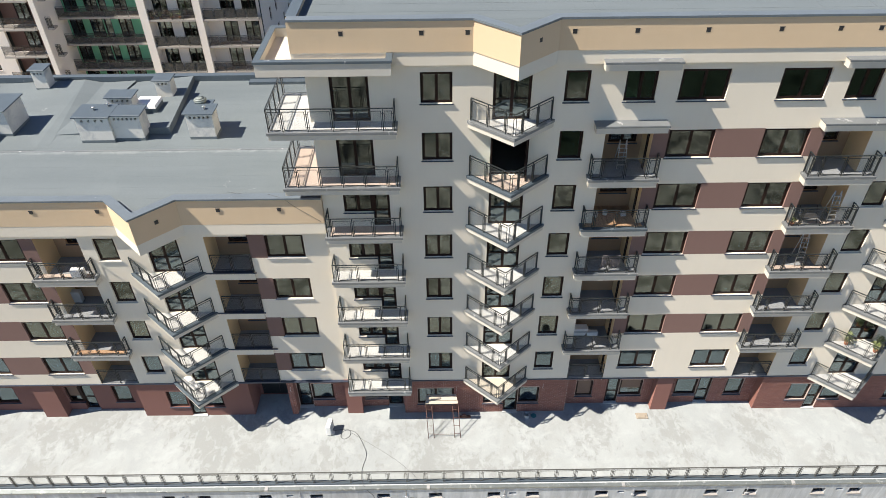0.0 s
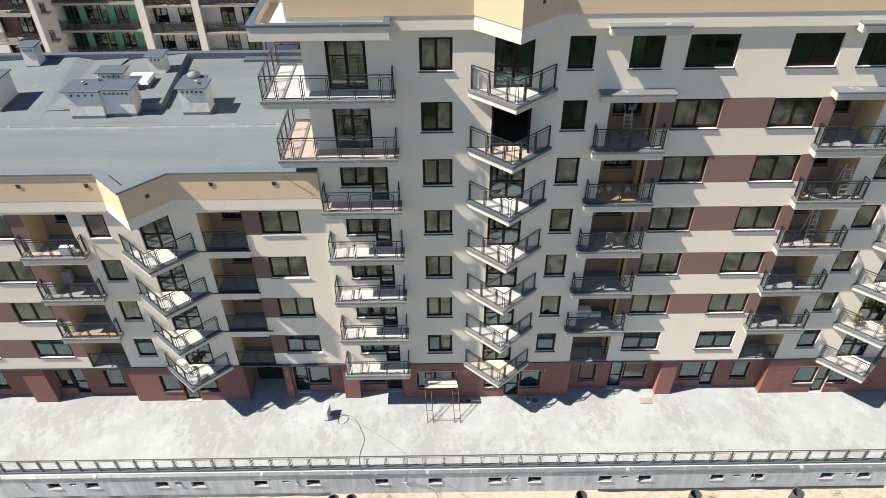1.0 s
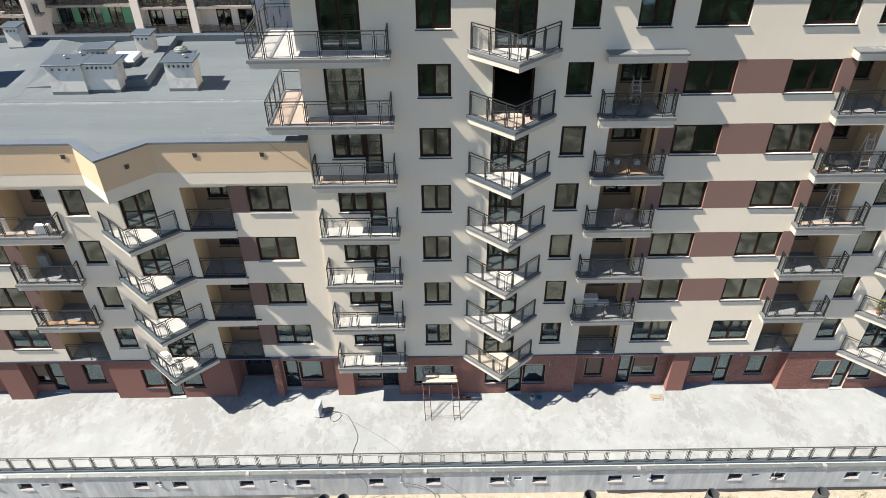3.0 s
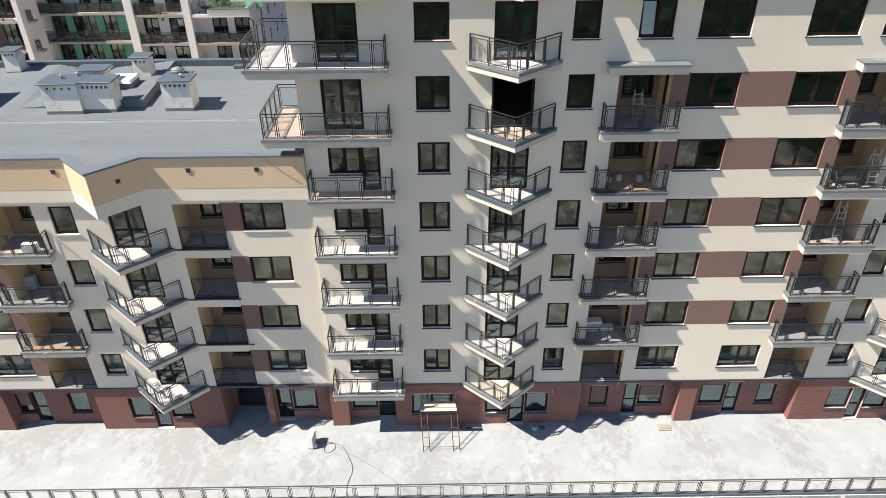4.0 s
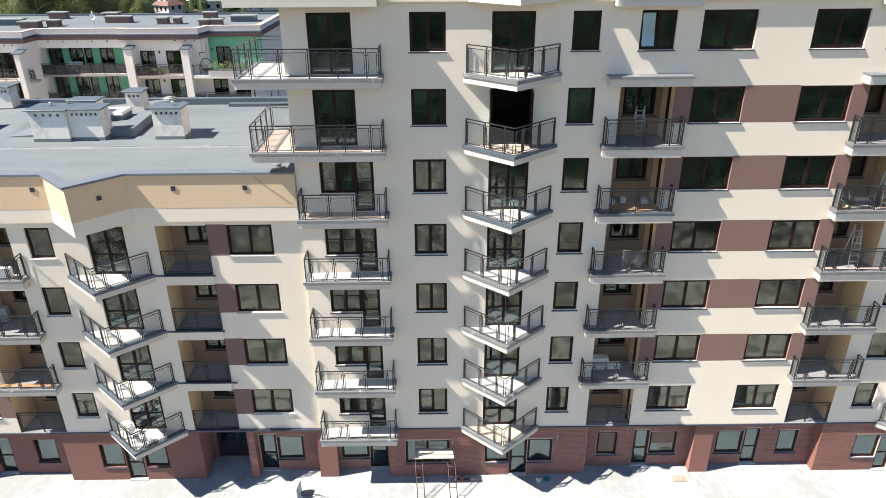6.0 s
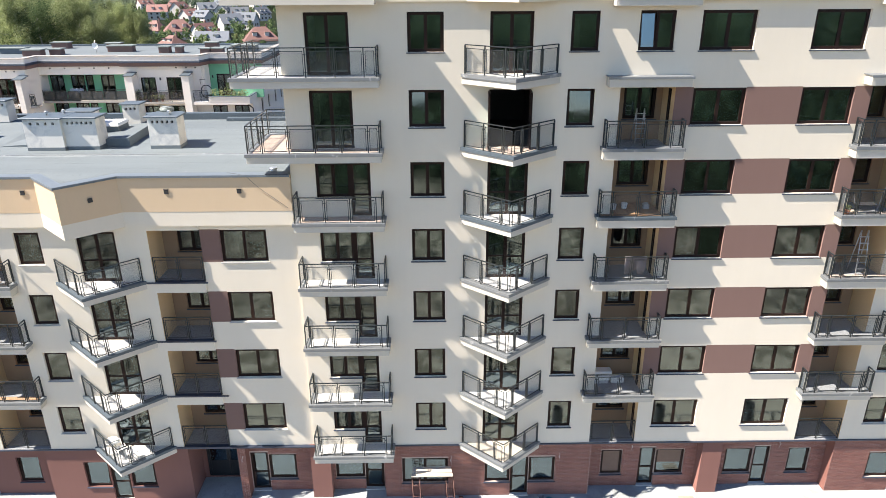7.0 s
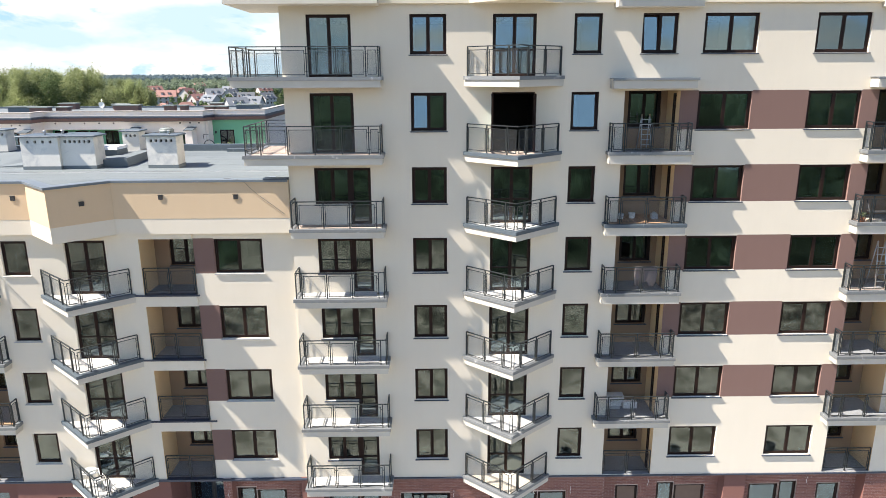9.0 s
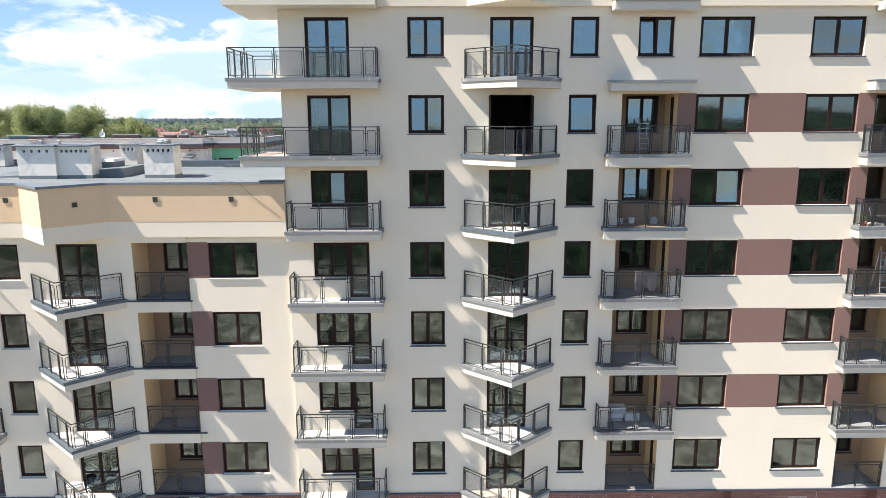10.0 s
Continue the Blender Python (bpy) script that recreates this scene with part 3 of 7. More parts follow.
def window_proto(kind, w, h, sashes, sill=True, sill_mat=None, rails=(), open_leaf=None, label="", category="window"):
    top = empty("window" if category == "window" else "balcony_door", Matrix.Identity(4), label, category)
    bm = bmesh.new()
    frame_bars(bm, 0.0, w, 0.0, h, 0.055, FR_Y0, FR_Y1)
    edges = [0.055]
    for s in sashes[:-1]:
        edges.append(edges[-1] + s * (w - 0.11))
    edges.append(w - 0.055)
    for e in edges[1:-1] if open_leaf is None else []:
        box(bm, e - 0.02, e + 0.02, FR_Y0, FR_Y1, 0.055, h - 0.055)
    part("frame", bm, M_FRAME, top, "dark brown frame")
    for k, (a, b) in enumerate(zip(edges, edges[1:])):
        add_sash(top, a, b, 0.05, h - 0.05, rails, True, (86 if k else -93) if open_leaf in (k, "both") else None)
    if sill:
        bm = bmesh.new()
        vs = box(bm, -0.05, w + 0.05, -0.055, 0.10, -0.035, 0.0)
        for q in vs:
            if q.co.y < 0:
                q.co.z -= 0.012
        part("sill", bm, sill_mat or M_SILL, top, "folded sheet-metal sill")
    WINDOWS[kind] = top
    return top


placed = set()
hang = random.Random(77)


def put_window(kind, x, y, z, group="", tips=()):
    top = WINDOWS[kind]
    if kind not in placed:
        placed.add(kind)
        top.matrix_basis = pose(x, y, z)
        ob = top
    else:
        ob = copy_thing(top, pose(x, y, z))
    if group:
        ob["group"] = group
    wide_open = kind.startswith("vdoor_open")
    for j, sash in enumerate(c for c in ob.children if c.name.startswith("sash")):
        if not wide_open:
            tip = tips[j] if j < len(tips) else hang.uniform(2.0, 4.0) if hang.random() < 0.07 else hang.gauss(0, 0.35)
            piv = Vector((0.5, FR_Y1 - 0.02, 0.06))
            sash.matrix_local = Matrix.Translation(piv) @ Matrix.Rotation(radians(-tip), 4, "X") @ Matrix.Rotation(radians(hang.gauss(0, 0.3)), 4, "Z") @ Matrix.Translation(-piv)
    return ob


# ---- railings and balconies ----
RAIL_TOP = 1.10


def rail_run(top, a, b, stops, first=True, last=True, base=0.0, infill=M_MESH, height=RAIL_TOP, gaps=None):
    """Railing between plan points a and b: posts at the stops (fractions), a framed sheet between each two, a handrail over all."""
    a, b = Vector((*a, 0)), Vector((*b, 0))
    d = (b - a)
    length = d.length
    m = Matrix.Translation(a + Vector((0, 0, base))) @ Matrix.Rotation(math.atan2(d.y, d.x), 4, "Z")
    bm = bmesh.new()
    box(bm, 0, length, -0.022, 0.022, height - 0.035, height)
    bmesh.ops.transform(bm, matrix=m, verts=bm.verts)
    part("handrail", bm, M_RAIL, top)
    cuts = [length * s for s in stops]
    for k, c in enumerate(cuts):
        if (k == 0 and not first) or (k == len(cuts) - 1 and not last):
            continue
        bm = bmesh.new()
        box(bm, c - 0.02, c + 0.02, -0.02, 0.02, -0.04, height - 0.035)
        box(bm, c - 0.035, c + 0.035, -0.03, 0.03, -0.02, 0.03)
        bmesh.ops.transform(bm, matrix=m, verts=bm.verts)
        part("post", bm, M_RAIL, top)
    for c0, c1 in zip(cuts, cuts[1:]):
        g = 0.06
        x0, x1, z0, z1 = c0 + g, c1 - g, 0.11, height - 0.13
        if x1 - x0 < 0.12:
            continue
        bm = bmesh.new()
        frame_bars(bm, x0, x1, z0, z1, 0.022, -0.012, 0.012)
        for zz in (z0 + 0.12, z1 - 0.12):
            box(bm, c0 + 0.02, x0, -0.008, 0.008, zz - 0.01, zz + 0.01)
            box(bm, x1, c1 - 0.02, -0.008, 0.008, zz - 0.01, zz + 0.01)
        bmesh.ops.transform(bm, matrix=m, verts=bm.verts)
        fr = part("panel_frame", bm, M_RAIL, top)
        if infill:
            bm = bmesh.new()
            box(bm, x0 + 0.02, x1 - 0.02, -0.003, 0.003, z0 + 0.02, z1 - 0.02)
            bmesh.ops.transform(bm, matrix=m, verts=bm.verts)
            part("infill_sheet", bm, infill, fr)


SLAB_LO, SLAB_HI = -0.34, 0.0


def slab_parts(top, pts, open_path, floor_mat=M_CONC, edge_mat=M_EDGE, low=SLAB_LO):
    """Slab on an outline (counter-clockwise), a sheet-metal drip coping on its free edges (path with the slab on its left) and a floor."""
    bm = bmesh.new()
    prism(bm, pts, low, SLAB_HI - 0.02)
    part("slab", bm, edge_mat, top, "plastered concrete slab")
    bm = bmesh.new()
    ribbon(bm, open_path, -0.045, 0.16, SLAB_HI - 0.02, SLAB_HI + 0.035)
    ribbon(bm, open_path, -0.050, -0.035, SLAB_HI - 0.095, SLAB_HI + 0.03)
    part("coping", bm, M_ZINC, top, "weathered zinc edge coping")
    bm = bmesh.new()
    prism(bm, pts, SLAB_HI - 0.02, SLAB_HI + 0.012)
    part("floor_finish", bm, floor_mat, top)


BAL = {}


def balcony(kind, label):
    top = empty("balcony", Matrix.Identity(4), label, "balcony")
    BAL[kind] = top
    return top


def put_balcony(kind, x, z, group, floor_mat=None, label="", coping_mat=None):
    top = BAL[kind]
    key = "b" + kind
    if key not in placed:
        placed.add(key)
        top.matrix_basis = pose(x, 0, z)
        ob = top
    else:
        ob = copy_thing(top, pose(x, 0, z))
    ob["group"] = group
    if label:
        ob["label"] = label
    for c in ob.children:
        if c.name.startswith("floor_finish"):
            slot = c.material_slots[0]
            slot.link = "OBJECT"
            slot.material = floor_mat or M_CONC
        elif coping_mat and c.name.startswith("coping"):
            slot = c.material_slots[0]
            slot.link = "OBJECT"
            slot.material = coping_mat
    return ob


# ---- levels ----
F = {k: 3.4 + (k - 2) * 2.8 for k in range(2, 10)}
WIN_B, WIN_T = 0.85, 2.27
DOOR_T = 2.27
TOWER_L, WING_L, RIGHT = -5.62, -33.0, 34.0
LOG_D = 1.45


# ---- upper facades with their openings ----
REC = 0.11                  # the stretch between loggia and tower stands back
holes_t, holes_w, zones_t, zones_w = [], [], [], []
put_list = []
window_proto("two", 1.35, WIN_T - WIN_B, (0.5, 0.5), label="dark brown two-sash window with sheet-metal sill in cream facade")
window_proto("single", 1.05, WIN_T - WIN_B, (1.0,), label="dark brown single-pane window with sheet-metal sill in cream facade")
window_proto("wide", 2.03, WIN_T - WIN_B, (0.5, 0.5), sill_mat=M_SILL, label="wide dark brown two-sash window beside brown wall panel")
window_proto("wide_wing", 1.92, WIN_T - WIN_B, (0.5, 0.5), sill_mat=M_SILL_L, label="wide dark brown two-sash window with pale dusty sill")
window_proto("mid", 1.33, WIN_T - WIN_B, (0.5, 0.5), label="dark brown two-sash window under plastered canopy")
window_proto("left_single", 1.05, WIN_T - WIN_B, (1.0,), sill_mat=M_SILL_L, label="dark brown single-pane window with pale sill in cream facade")
window_proto("vdoor", 1.62, DOOR_T - 0.04, (0.5, 0.5), sill=False, rails=(0.95,), label="dark brown double glazed door to pointed balcony", category="balcony door")
window_proto("vdoor_open", 1.62, DOOR_T - 0.04, (0.5, 0.5), sill=False, rails=(0.95,), open_leaf="both", label="dark brown double balcony door standing open", category="balcony door")
window_proto("edoor", 1.64, DOOR_T - 0.04, (0.5, 0.5), sill=False, rails=(), label="dark brown double glazed door to corner balcony", category="balcony door")
window_proto("e_win", 1.38, WIN_T - WIN_B, (0.5, 0.5), label="dark brown two-sash window beside balcony door")
window_proto("e_door", 0.80, DOOR_T - 0.04, (1.0,), sill=False, rails=(0.9,), label="narrow dark brown glazed balcony door", category="balcony door")
window_proto("log_win", 1.32, 1.42, (0.5, 0.5), label="dark brown window at the back of a loggia")


def opening(store, kind, x, k, w, door=False, group="facade windows"):
    z0, z1 = (F[k] + 0.04, F[k] + DOOR_T) if door else (F[k] + WIN_B, F[k] + WIN_T)
    store.append((x, x + w, z0, z1))
    put_list.append((kind, x, REC if -9.5 < x < TOWER_L else 0.0, z0, group))


for k in range(2, 9):
    if k >= 7:
        opening(holes_t, "edoor", -4.67, k, 1.64, True, "corner balcony doors")
    else:
        holes_t.append((-4.65, -3.27, F[k] + WIN_B, F[k] + WIN_T))
        holes_t.append((-3.27, -2.47, F[k] + 0.04, F[k] + WIN_T))
        put_list.append(("e_win", -4.65, 0, F[k] + WIN_B, "windows beside balcony doors"))
        put_list.append(("e_door", -3.27, 0, F[k] + 0.04, "narrow balcony doors"))
    opening(holes_t, "two", -0.88, k, 1.35)
    opening(holes_t, "vdoor_open" if k == 7 else "vdoor", 2.175, k, 1.62, True, "pointed balcony doors")
    opening(holes_t, "single", 5.17, k, 1.05)
    opening(holes_t, "wide", 9.98, k, 2.03)
    opening(holes_t, "wide", 14.15, k, 2.03)
    opening(holes_t, "left_single", 19.87, k, 1.05)
    opening(holes_t, "vdoor", 22.4, k, 1.62, True, "pointed balcony doors")
    opening(holes_t, "single", 26.3, k, 1.05)
    if k == 8:
        opening(holes_t, "mid", 7.69, k, 1.33)
        opening(holes_t, "mid", 17.05, k, 1.33)
    else:
        for a, b in ((7.18, 9.29), (16.83, 18.92)):
            holes_t.append((a, b, F[k] - 0.02, F[k] + 2.30))
        if k >= 3:
            for a, b in ((9.29, 9.98), (12.01, 14.15), (16.18, 16.83)):
                zones_t.append((a, b, F[k] + WIN_B, F[k] + WIN_T + 0.03, 1))
for k in range(2, 6):
    opening(holes_w, "wide_wing", -8.79, k, 1.92)
    opening(holes_w, "vdoor", -14.65, k, 1.62, True, "pointed balcony doors")
    opening(holes_w, "left_single", -17.15, k, 1.05)
    opening(holes_w, "wide", -22.78, k, 2.03)
    opening(holes_w, "wide", -26.95, k, 2.03)
    for a, b in ((-11.70, -9.60), (-20.05, -17.85)):
        holes_w.append((a, b, F[k] - 0.02, F[k] + 2.30))
    for a, b in ((-9.60, -8.79), (-20.81, -20.05), (-24.92, -22.78)):
        zones_w.append((a, b, F[k] + WIN_B, F[k] + WIN_T + 0.03, 1))

WALL_LO = 3.36
bm = bmesh.new()
panel_wall(bm, TOWER_L, RIGHT, WALL_LO, 22.82, holes_t, 0.0, 0.38, zones_t)
wall_tower = tagged(solid("wall_tower", bm, [M_CREAM, M_BROWN]), "cream rendered apartment tower facade with brown panels between windows", "wall", kind="structure")
bm = bmesh.new()
panel_wall(bm, WING_L, -9.60, WALL_LO, 14.64, [h for h in holes_w if h[0] < -9.61], 0.0, 0.38, [z for z in zones_w if z[0] < -9.65])
panel_wall(bm, -9.597, TOWER_L - 0.003, WALL_LO, 14.36, [h for h in holes_w if h[0] > -9.5], REC, 0.27, [z for z in zones_w if z[0] > -9.65])
box(bm, -9.597, TOWER_L - 0.003, 0.0, 0.38, 14.363, 14.64)
wall_wing = tagged(solid("wall_wing", bm, [M_CREAM, M_BROWN]), "cream rendered facade of the lower wing with brown panels", "wall", kind="structure")
# tower's side wall over the wing, and the outer ends
bm = bmesh.new()
box(bm, TOWER_L, TOWER_L + 0.35, 0.385, 13.8, 14.5, 22.8)
tagged(solid("wall_tower_side", bm, M_CREAM), "cream rendered tower side wall above the wing roof", "wall", kind="structure")
for nm, a, b, top_z in (("wall_end_right", RIGHT - 0.35, RIGHT, 22.8), ("wall_end_left", WING_L, WING_L + 0.35, 14.6)):
    bm = bmesh.new()
    box(bm, a, b, 0.385, 13.8, -0.2, top_z)
    tagged(solid(nm, bm, M_CREAM), "cream rendered end wall of the building", "wall", kind="structure")
bm = bmesh.new()
panel_wall(bm, TOWER_L + 0.4, RIGHT - 0.4, -0.2, 22.6, [], 13.5, 0.3)
panel_wall(bm, WING_L + 0.4, TOWER_L + 0.39, -0.2, 15.7, [], 13.5, 0.3)
tagged(solid("wall_rear", bm, M_CREAM), "cream rendered rear wall of the building", "wall", kind="structure")

# rooms behind the glass, near-black because their dimness is in the colour
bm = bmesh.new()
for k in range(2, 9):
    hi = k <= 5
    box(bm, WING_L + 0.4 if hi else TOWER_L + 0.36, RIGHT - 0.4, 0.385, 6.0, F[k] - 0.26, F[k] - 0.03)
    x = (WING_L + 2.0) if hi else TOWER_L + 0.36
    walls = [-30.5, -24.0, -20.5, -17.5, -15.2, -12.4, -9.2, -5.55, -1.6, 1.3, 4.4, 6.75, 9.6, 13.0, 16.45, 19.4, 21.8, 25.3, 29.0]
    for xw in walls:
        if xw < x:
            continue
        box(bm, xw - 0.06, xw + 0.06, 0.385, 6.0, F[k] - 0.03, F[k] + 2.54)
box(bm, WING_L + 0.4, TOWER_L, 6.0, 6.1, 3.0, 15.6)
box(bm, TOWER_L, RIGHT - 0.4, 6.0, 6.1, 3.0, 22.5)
tagged(solid("interior_walls_and_floors", bm, M_ROOM), "bare plastered rooms behind the windows, their dimness put into the colour", "wall", kind="structure")

# sashes that stand tilted
TIPPED = {("single", 5.17, 7): (5.0,), ("two", -0.88, 7): (4.6, 0.4), ("mid", 7.69, 8): (8.0, 0.5), ("wide", 9.98, 6): (0.0, 3.8), ("wide", 9.98, 5): (0.2, 2.4)}
for kind, x, y, z, g in put_list:
    put_window(kind, x, y, z, g, TIPPED.get((kind, x, round((z - 3.6) / 2.8) + 2), ()))

# loggias: lined recesses with a window or door in their back wall
for a, b, ks in ((7.18, 9.29, range(2, 8)), (16.83, 18.92, range(2, 8)), (-11.70, -9.60, range(2, 6)), (-20.05, -17.85, range(2, 6))):
    for k in ks:
        z0, z1 = F[k] - 0.02, F[k] + 2.30
        wx = a + 0.30 if a > 10 else a + 0.56 if a > 0 else a + 0.62
        bm = bmesh.new()
        # back wall takes the shade-darkened brown, the sides stay beige
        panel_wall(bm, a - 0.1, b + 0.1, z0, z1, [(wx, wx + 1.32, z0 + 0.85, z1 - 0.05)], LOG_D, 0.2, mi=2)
        box(bm, a - 0.1, a, 0.384, LOG_D, z0, z1)
        box(bm, b, b + 0.1, 0.384, LOG_D, z0, z1)
        box(bm, a - 0.1, b + 0.1, 0.384, LOG_D, z1, z1 + 0.08)
        # floor colour includes the shade of the recess, save for the timber one
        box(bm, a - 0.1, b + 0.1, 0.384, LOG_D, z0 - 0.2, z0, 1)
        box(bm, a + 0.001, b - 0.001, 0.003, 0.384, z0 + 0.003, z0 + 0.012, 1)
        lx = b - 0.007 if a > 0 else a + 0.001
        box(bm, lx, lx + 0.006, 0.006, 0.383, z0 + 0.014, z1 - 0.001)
        tagged(solid("loggia", bm, [M_BEIGE, M_WOOD if k == 6 and 0 < a < 10 else M_FLOOR_SHADE, M_BACKWALL]), "beige rendered loggia recess, concrete floor and back wall darkened for shade", "loggia", "loggias", "structure")
        put_window("log_win", wx, LOG_D, z0 + 0.85, "loggia windows", (3.4, 3.0) if k == 6 and 0 < a < 10 else ())
        if 0 < a < 10:
            light = empty("side_window", pose(b, 0, z0), "narrow dark side window in a loggia wall", "window", "loggia side windows")
            bm = bmesh.new()
            for y0, y1, h0, h1 in ((0.42, 0.47, 0.02, 2.2), (0.58, 0.63, 0.02, 2.2), (0.47, 0.58, 0.02, 0.10), (0.47, 0.58, 2.12, 2.2), (0.47, 0.58, 0.85, 0.92)):
                box(bm, -0.05, -0.002, y0, y1, h0, h1)
            part("frame", bm, M_FRAME, light)
            bm = bmesh.new()
            box(bm, -0.02, -0.003, 0.47, 0.58, 0.1, 2.12)
            part("leaf", bm, M_DOORLEAF, light)


# ---- parapets, roofs, canopies ----
def capped_roof(name, path, back_y, z_soffit, z_band, z_roof, z_top, label, proud=0.035):
    pts = list(path)
    full = [(path[-1][0], back_y)] + [(path[0][0], back_y)]
    outline = pts + full
    bm = bmesh.new()
    prism(bm, outline, z_soffit, z_band)
    top = tagged(solid(name, bm, M_CREAM), label, "roof", kind="structure")
    bm = bmesh.new()
    ribbon(bm, pts, -proud, 0.32, z_band, z_top - 0.04)
    part("parapet", bm, M_TAN, top, "tan rendered parapet band")
    bm = bmesh.new()
    ribbon(bm, pts, -0.080, 0.37, z_top - 0.04, z_top)
    ribbon(bm, pts, -0.084, -0.068, z_top - 0.09, z_top - 0.005)
    part("coping", bm, M_ROOFCOP, top, "blue-grey sheet-metal coping")
    inner = offset_path(pts, 0.325)
    bm = bmesh.new()
    prism(bm, inner + [(path[-1][0], back_y), (path[0][0], back_y)], z_band + 0.004, z_roof)
    part("roof_sheet", bm, M_ROOF, top, "blue-grey bitumen roofing sheet")
    return top


PAR_Y = -0.17
tower_path = [(TOWER_L - 0.41, PAR_Y), (1.30, PAR_Y), (2.99, -1.74), (4.68, PAR_Y), (21.5, PAR_Y), (23.2, -1.74), (24.9, PAR_Y), (RIGHT + 0.2, PAR_Y)]
roof_tower = capped_roof("roof_tower", tower_path, 13.9, 22.82, 23.41, 24.46, 24.77, "tower roof with tan parapet and blue-grey bitumen sheet")
wing_path = [(WING_L - 0.2, PAR_Y), (-15.68, PAR_Y), (-14.05, -1.75), (-12.42, PAR_Y), (TOWER_L - 0.02, PAR_Y)]
roof_wing = capped_roof("roof_wing", wing_path, 13.4, 14.35, 14.96, 16.08, 16.47, "wing roof with tan parapet and blue-grey bitumen sheet", 0.008)
bm = bmesh.new()
ribbon(bm, [(TOWER_L - 0.445, 13.9), (TOWER_L - 0.445, PAR_Y + 0.325)], -0.003, 0.32, 23.41, 24.73)
part("parapet", bm, M_TAN, roof_tower)
bm = bmesh.new()
box(bm, TOWER_L - 0.49, TOWER_L - 0.04, PAR_Y + 0.372, 13.9, 24.73, 24.77)
part("coping", bm, M_COPING, roof_tower)
bm = bmesh.new()
box(bm, WING_L, TOWER_L - 0.5, 13.40, 13.80, 16.08, 16.44)
part("coping", bm, M_COPING, roof_wing, "blue-grey sheet-metal coping")
bm = bmesh.new()
box(bm, -11.8, -7.0, 12.8, 13.3, 16.085, 16.25)
part("coping", bm, M_COPING, roof_wing)

# overflow openings in the parapets
for xs, z in (((-3.93, -0.76, 1.06, 5.28, 7.74, 10.53, 13.41, 15.73, 17.33, 20.0), 24.18), ((-27.5, -24.3, -19.3, -16.2, -10.55, -7.67), 15.80)):
    for x in xs:
        bm = bmesh.new()
        box(bm, x - 0.085, x + 0.085, PAR_Y - 0.041, PAR_Y - 0.01, z - 0.085, z + 0.085)
        box(bm, x - 0.105, x + 0.105, PAR_Y - 0.047, PAR_Y - 0.01, z + 0.085, z + 0.105)
        part("overflow_vent", bm, M_BLACK, roof_tower if z > 20 else roof_wing)
for cx, z in ((2.99, 24.16), (-14.05, 15.72), (23.2, 24.16)):
    m = Matrix.Translation((cx + 0.84, -0.955, z)) @ Matrix.Rotation(math.atan2(1.57, 1.67), 4, "Z")
    bm = bmesh.new()
    box(bm, -0.085, 0.085, -0.045, 0.05, -0.085, 0.085)
    bmesh.ops.transform(bm, matrix=m, verts=bm.verts)
    part("overflow_vent", bm, M_BLACK, roof_tower if z > 20 else roof_wing)

# roofing laps
rng = random.Random(5)
bm = bmesh.new()
for row in range(14):
    y = 0.45 + row * 0.97
    box(bm, WING_L + 0.1, TOWER_L - 0.45, y, y + 0.02, 16.081, 16.0822)
    for _ in range(7):
        x = rng.uniform(-29, -6.2)
        box(bm, x, x + 0.035, max(0.22, y - 0.9), y + 0.02, 16.0812, 16.083)
for row in range(6):
    y = 0.45 + row * 0.97
    box(bm, TOWER_L, RIGHT, y, y + 0.03, 24.461, 24.464)
    for _ in range(6):
        x = rng.uniform(-5, 20)
        box(bm, x, x + 0.035, y - 0.2, y + 0.7, 24.4615, 24.4665)
part("sheet_laps", bm, M_ROOF, roof_wing)
bm = bmesh.new()
box(bm, -30, TOWER_L - 0.5, 4.92, 5.02, 16.083, 16.090)
part("sealing_strip", bm, M_ZINC, roof_wing, "pale dusty strip across the roof")


def canopy(x0, x1, y0, z0, z1, label):
    top = empty("canopy", pose(0, 0, 0), label, "canopy", "window canopies")
    bm = bmesh.new()
    box(bm, x0, x1, y0, -0.004, z0, z1)
    bevelled(bm, 0.012)
    part("slab", bm, M_EDGE, top)
    bm = bmesh.new()
    box(bm, x0 - 0.04, x1 + 0.04, y0 - 0.045, -0.006, z1 + 0.001, z1 + 0.03)
    box(bm, x0 - 0.045, x1 + 0.045, y0 - 0.055, y0 - 0.035, z1 - 0.06, z1 + 0.02)
    part("coping", bm, M_ZINC, top, "weathered zinc sheet on top")


for x0 in (6.62, 16.42):
    for zt in (F[8] - 0.06, F[9] + 0.0):
        canopy(x0, x0 + 3.10, -0.52, zt - 0.36, zt, "plastered concrete canopy with zinc sheet over a loggia")

# hollow canopy round the tower corner
canopy_e = empty("corner_canopy", pose(0, 0, 0), "cream plastered tray canopy round the tower corner with zinc rim", "canopy")
ce = [(-1.97, -0.004), (-1.97, -0.97), (-7.36, -0.97), (-7.36, 2.9), (TOWER_L - 0.005, 2.9), (TOWER_L - 0.005, -0.004)]
bm = bmesh.new()
prism(bm, ce[::-1], 22.75, 22.96)
part("tray", bm, M_EDGE, canopy_e)
rim = [(TOWER_L - 0.42, 2.9), (-7.36, 2.9), (-7.36, -0.97), (-1.97, -0.97), (-1.97, -0.175)]
bm = bmesh.new()
ribbon(bm, rim, 0.0, 0.16, 22.96, 23.36)
part("rim_wall", bm, M_EDGE, canopy_e)
bm = bmesh.new()
ribbon(bm, rim, -0.04, 0.22, 23.36, 23.395)
ribbon(bm, rim, -0.042, -0.028, 23.29, 23.385)
part("coping", bm, M_COPING, canopy_e, "blue-grey sheet-metal rim")

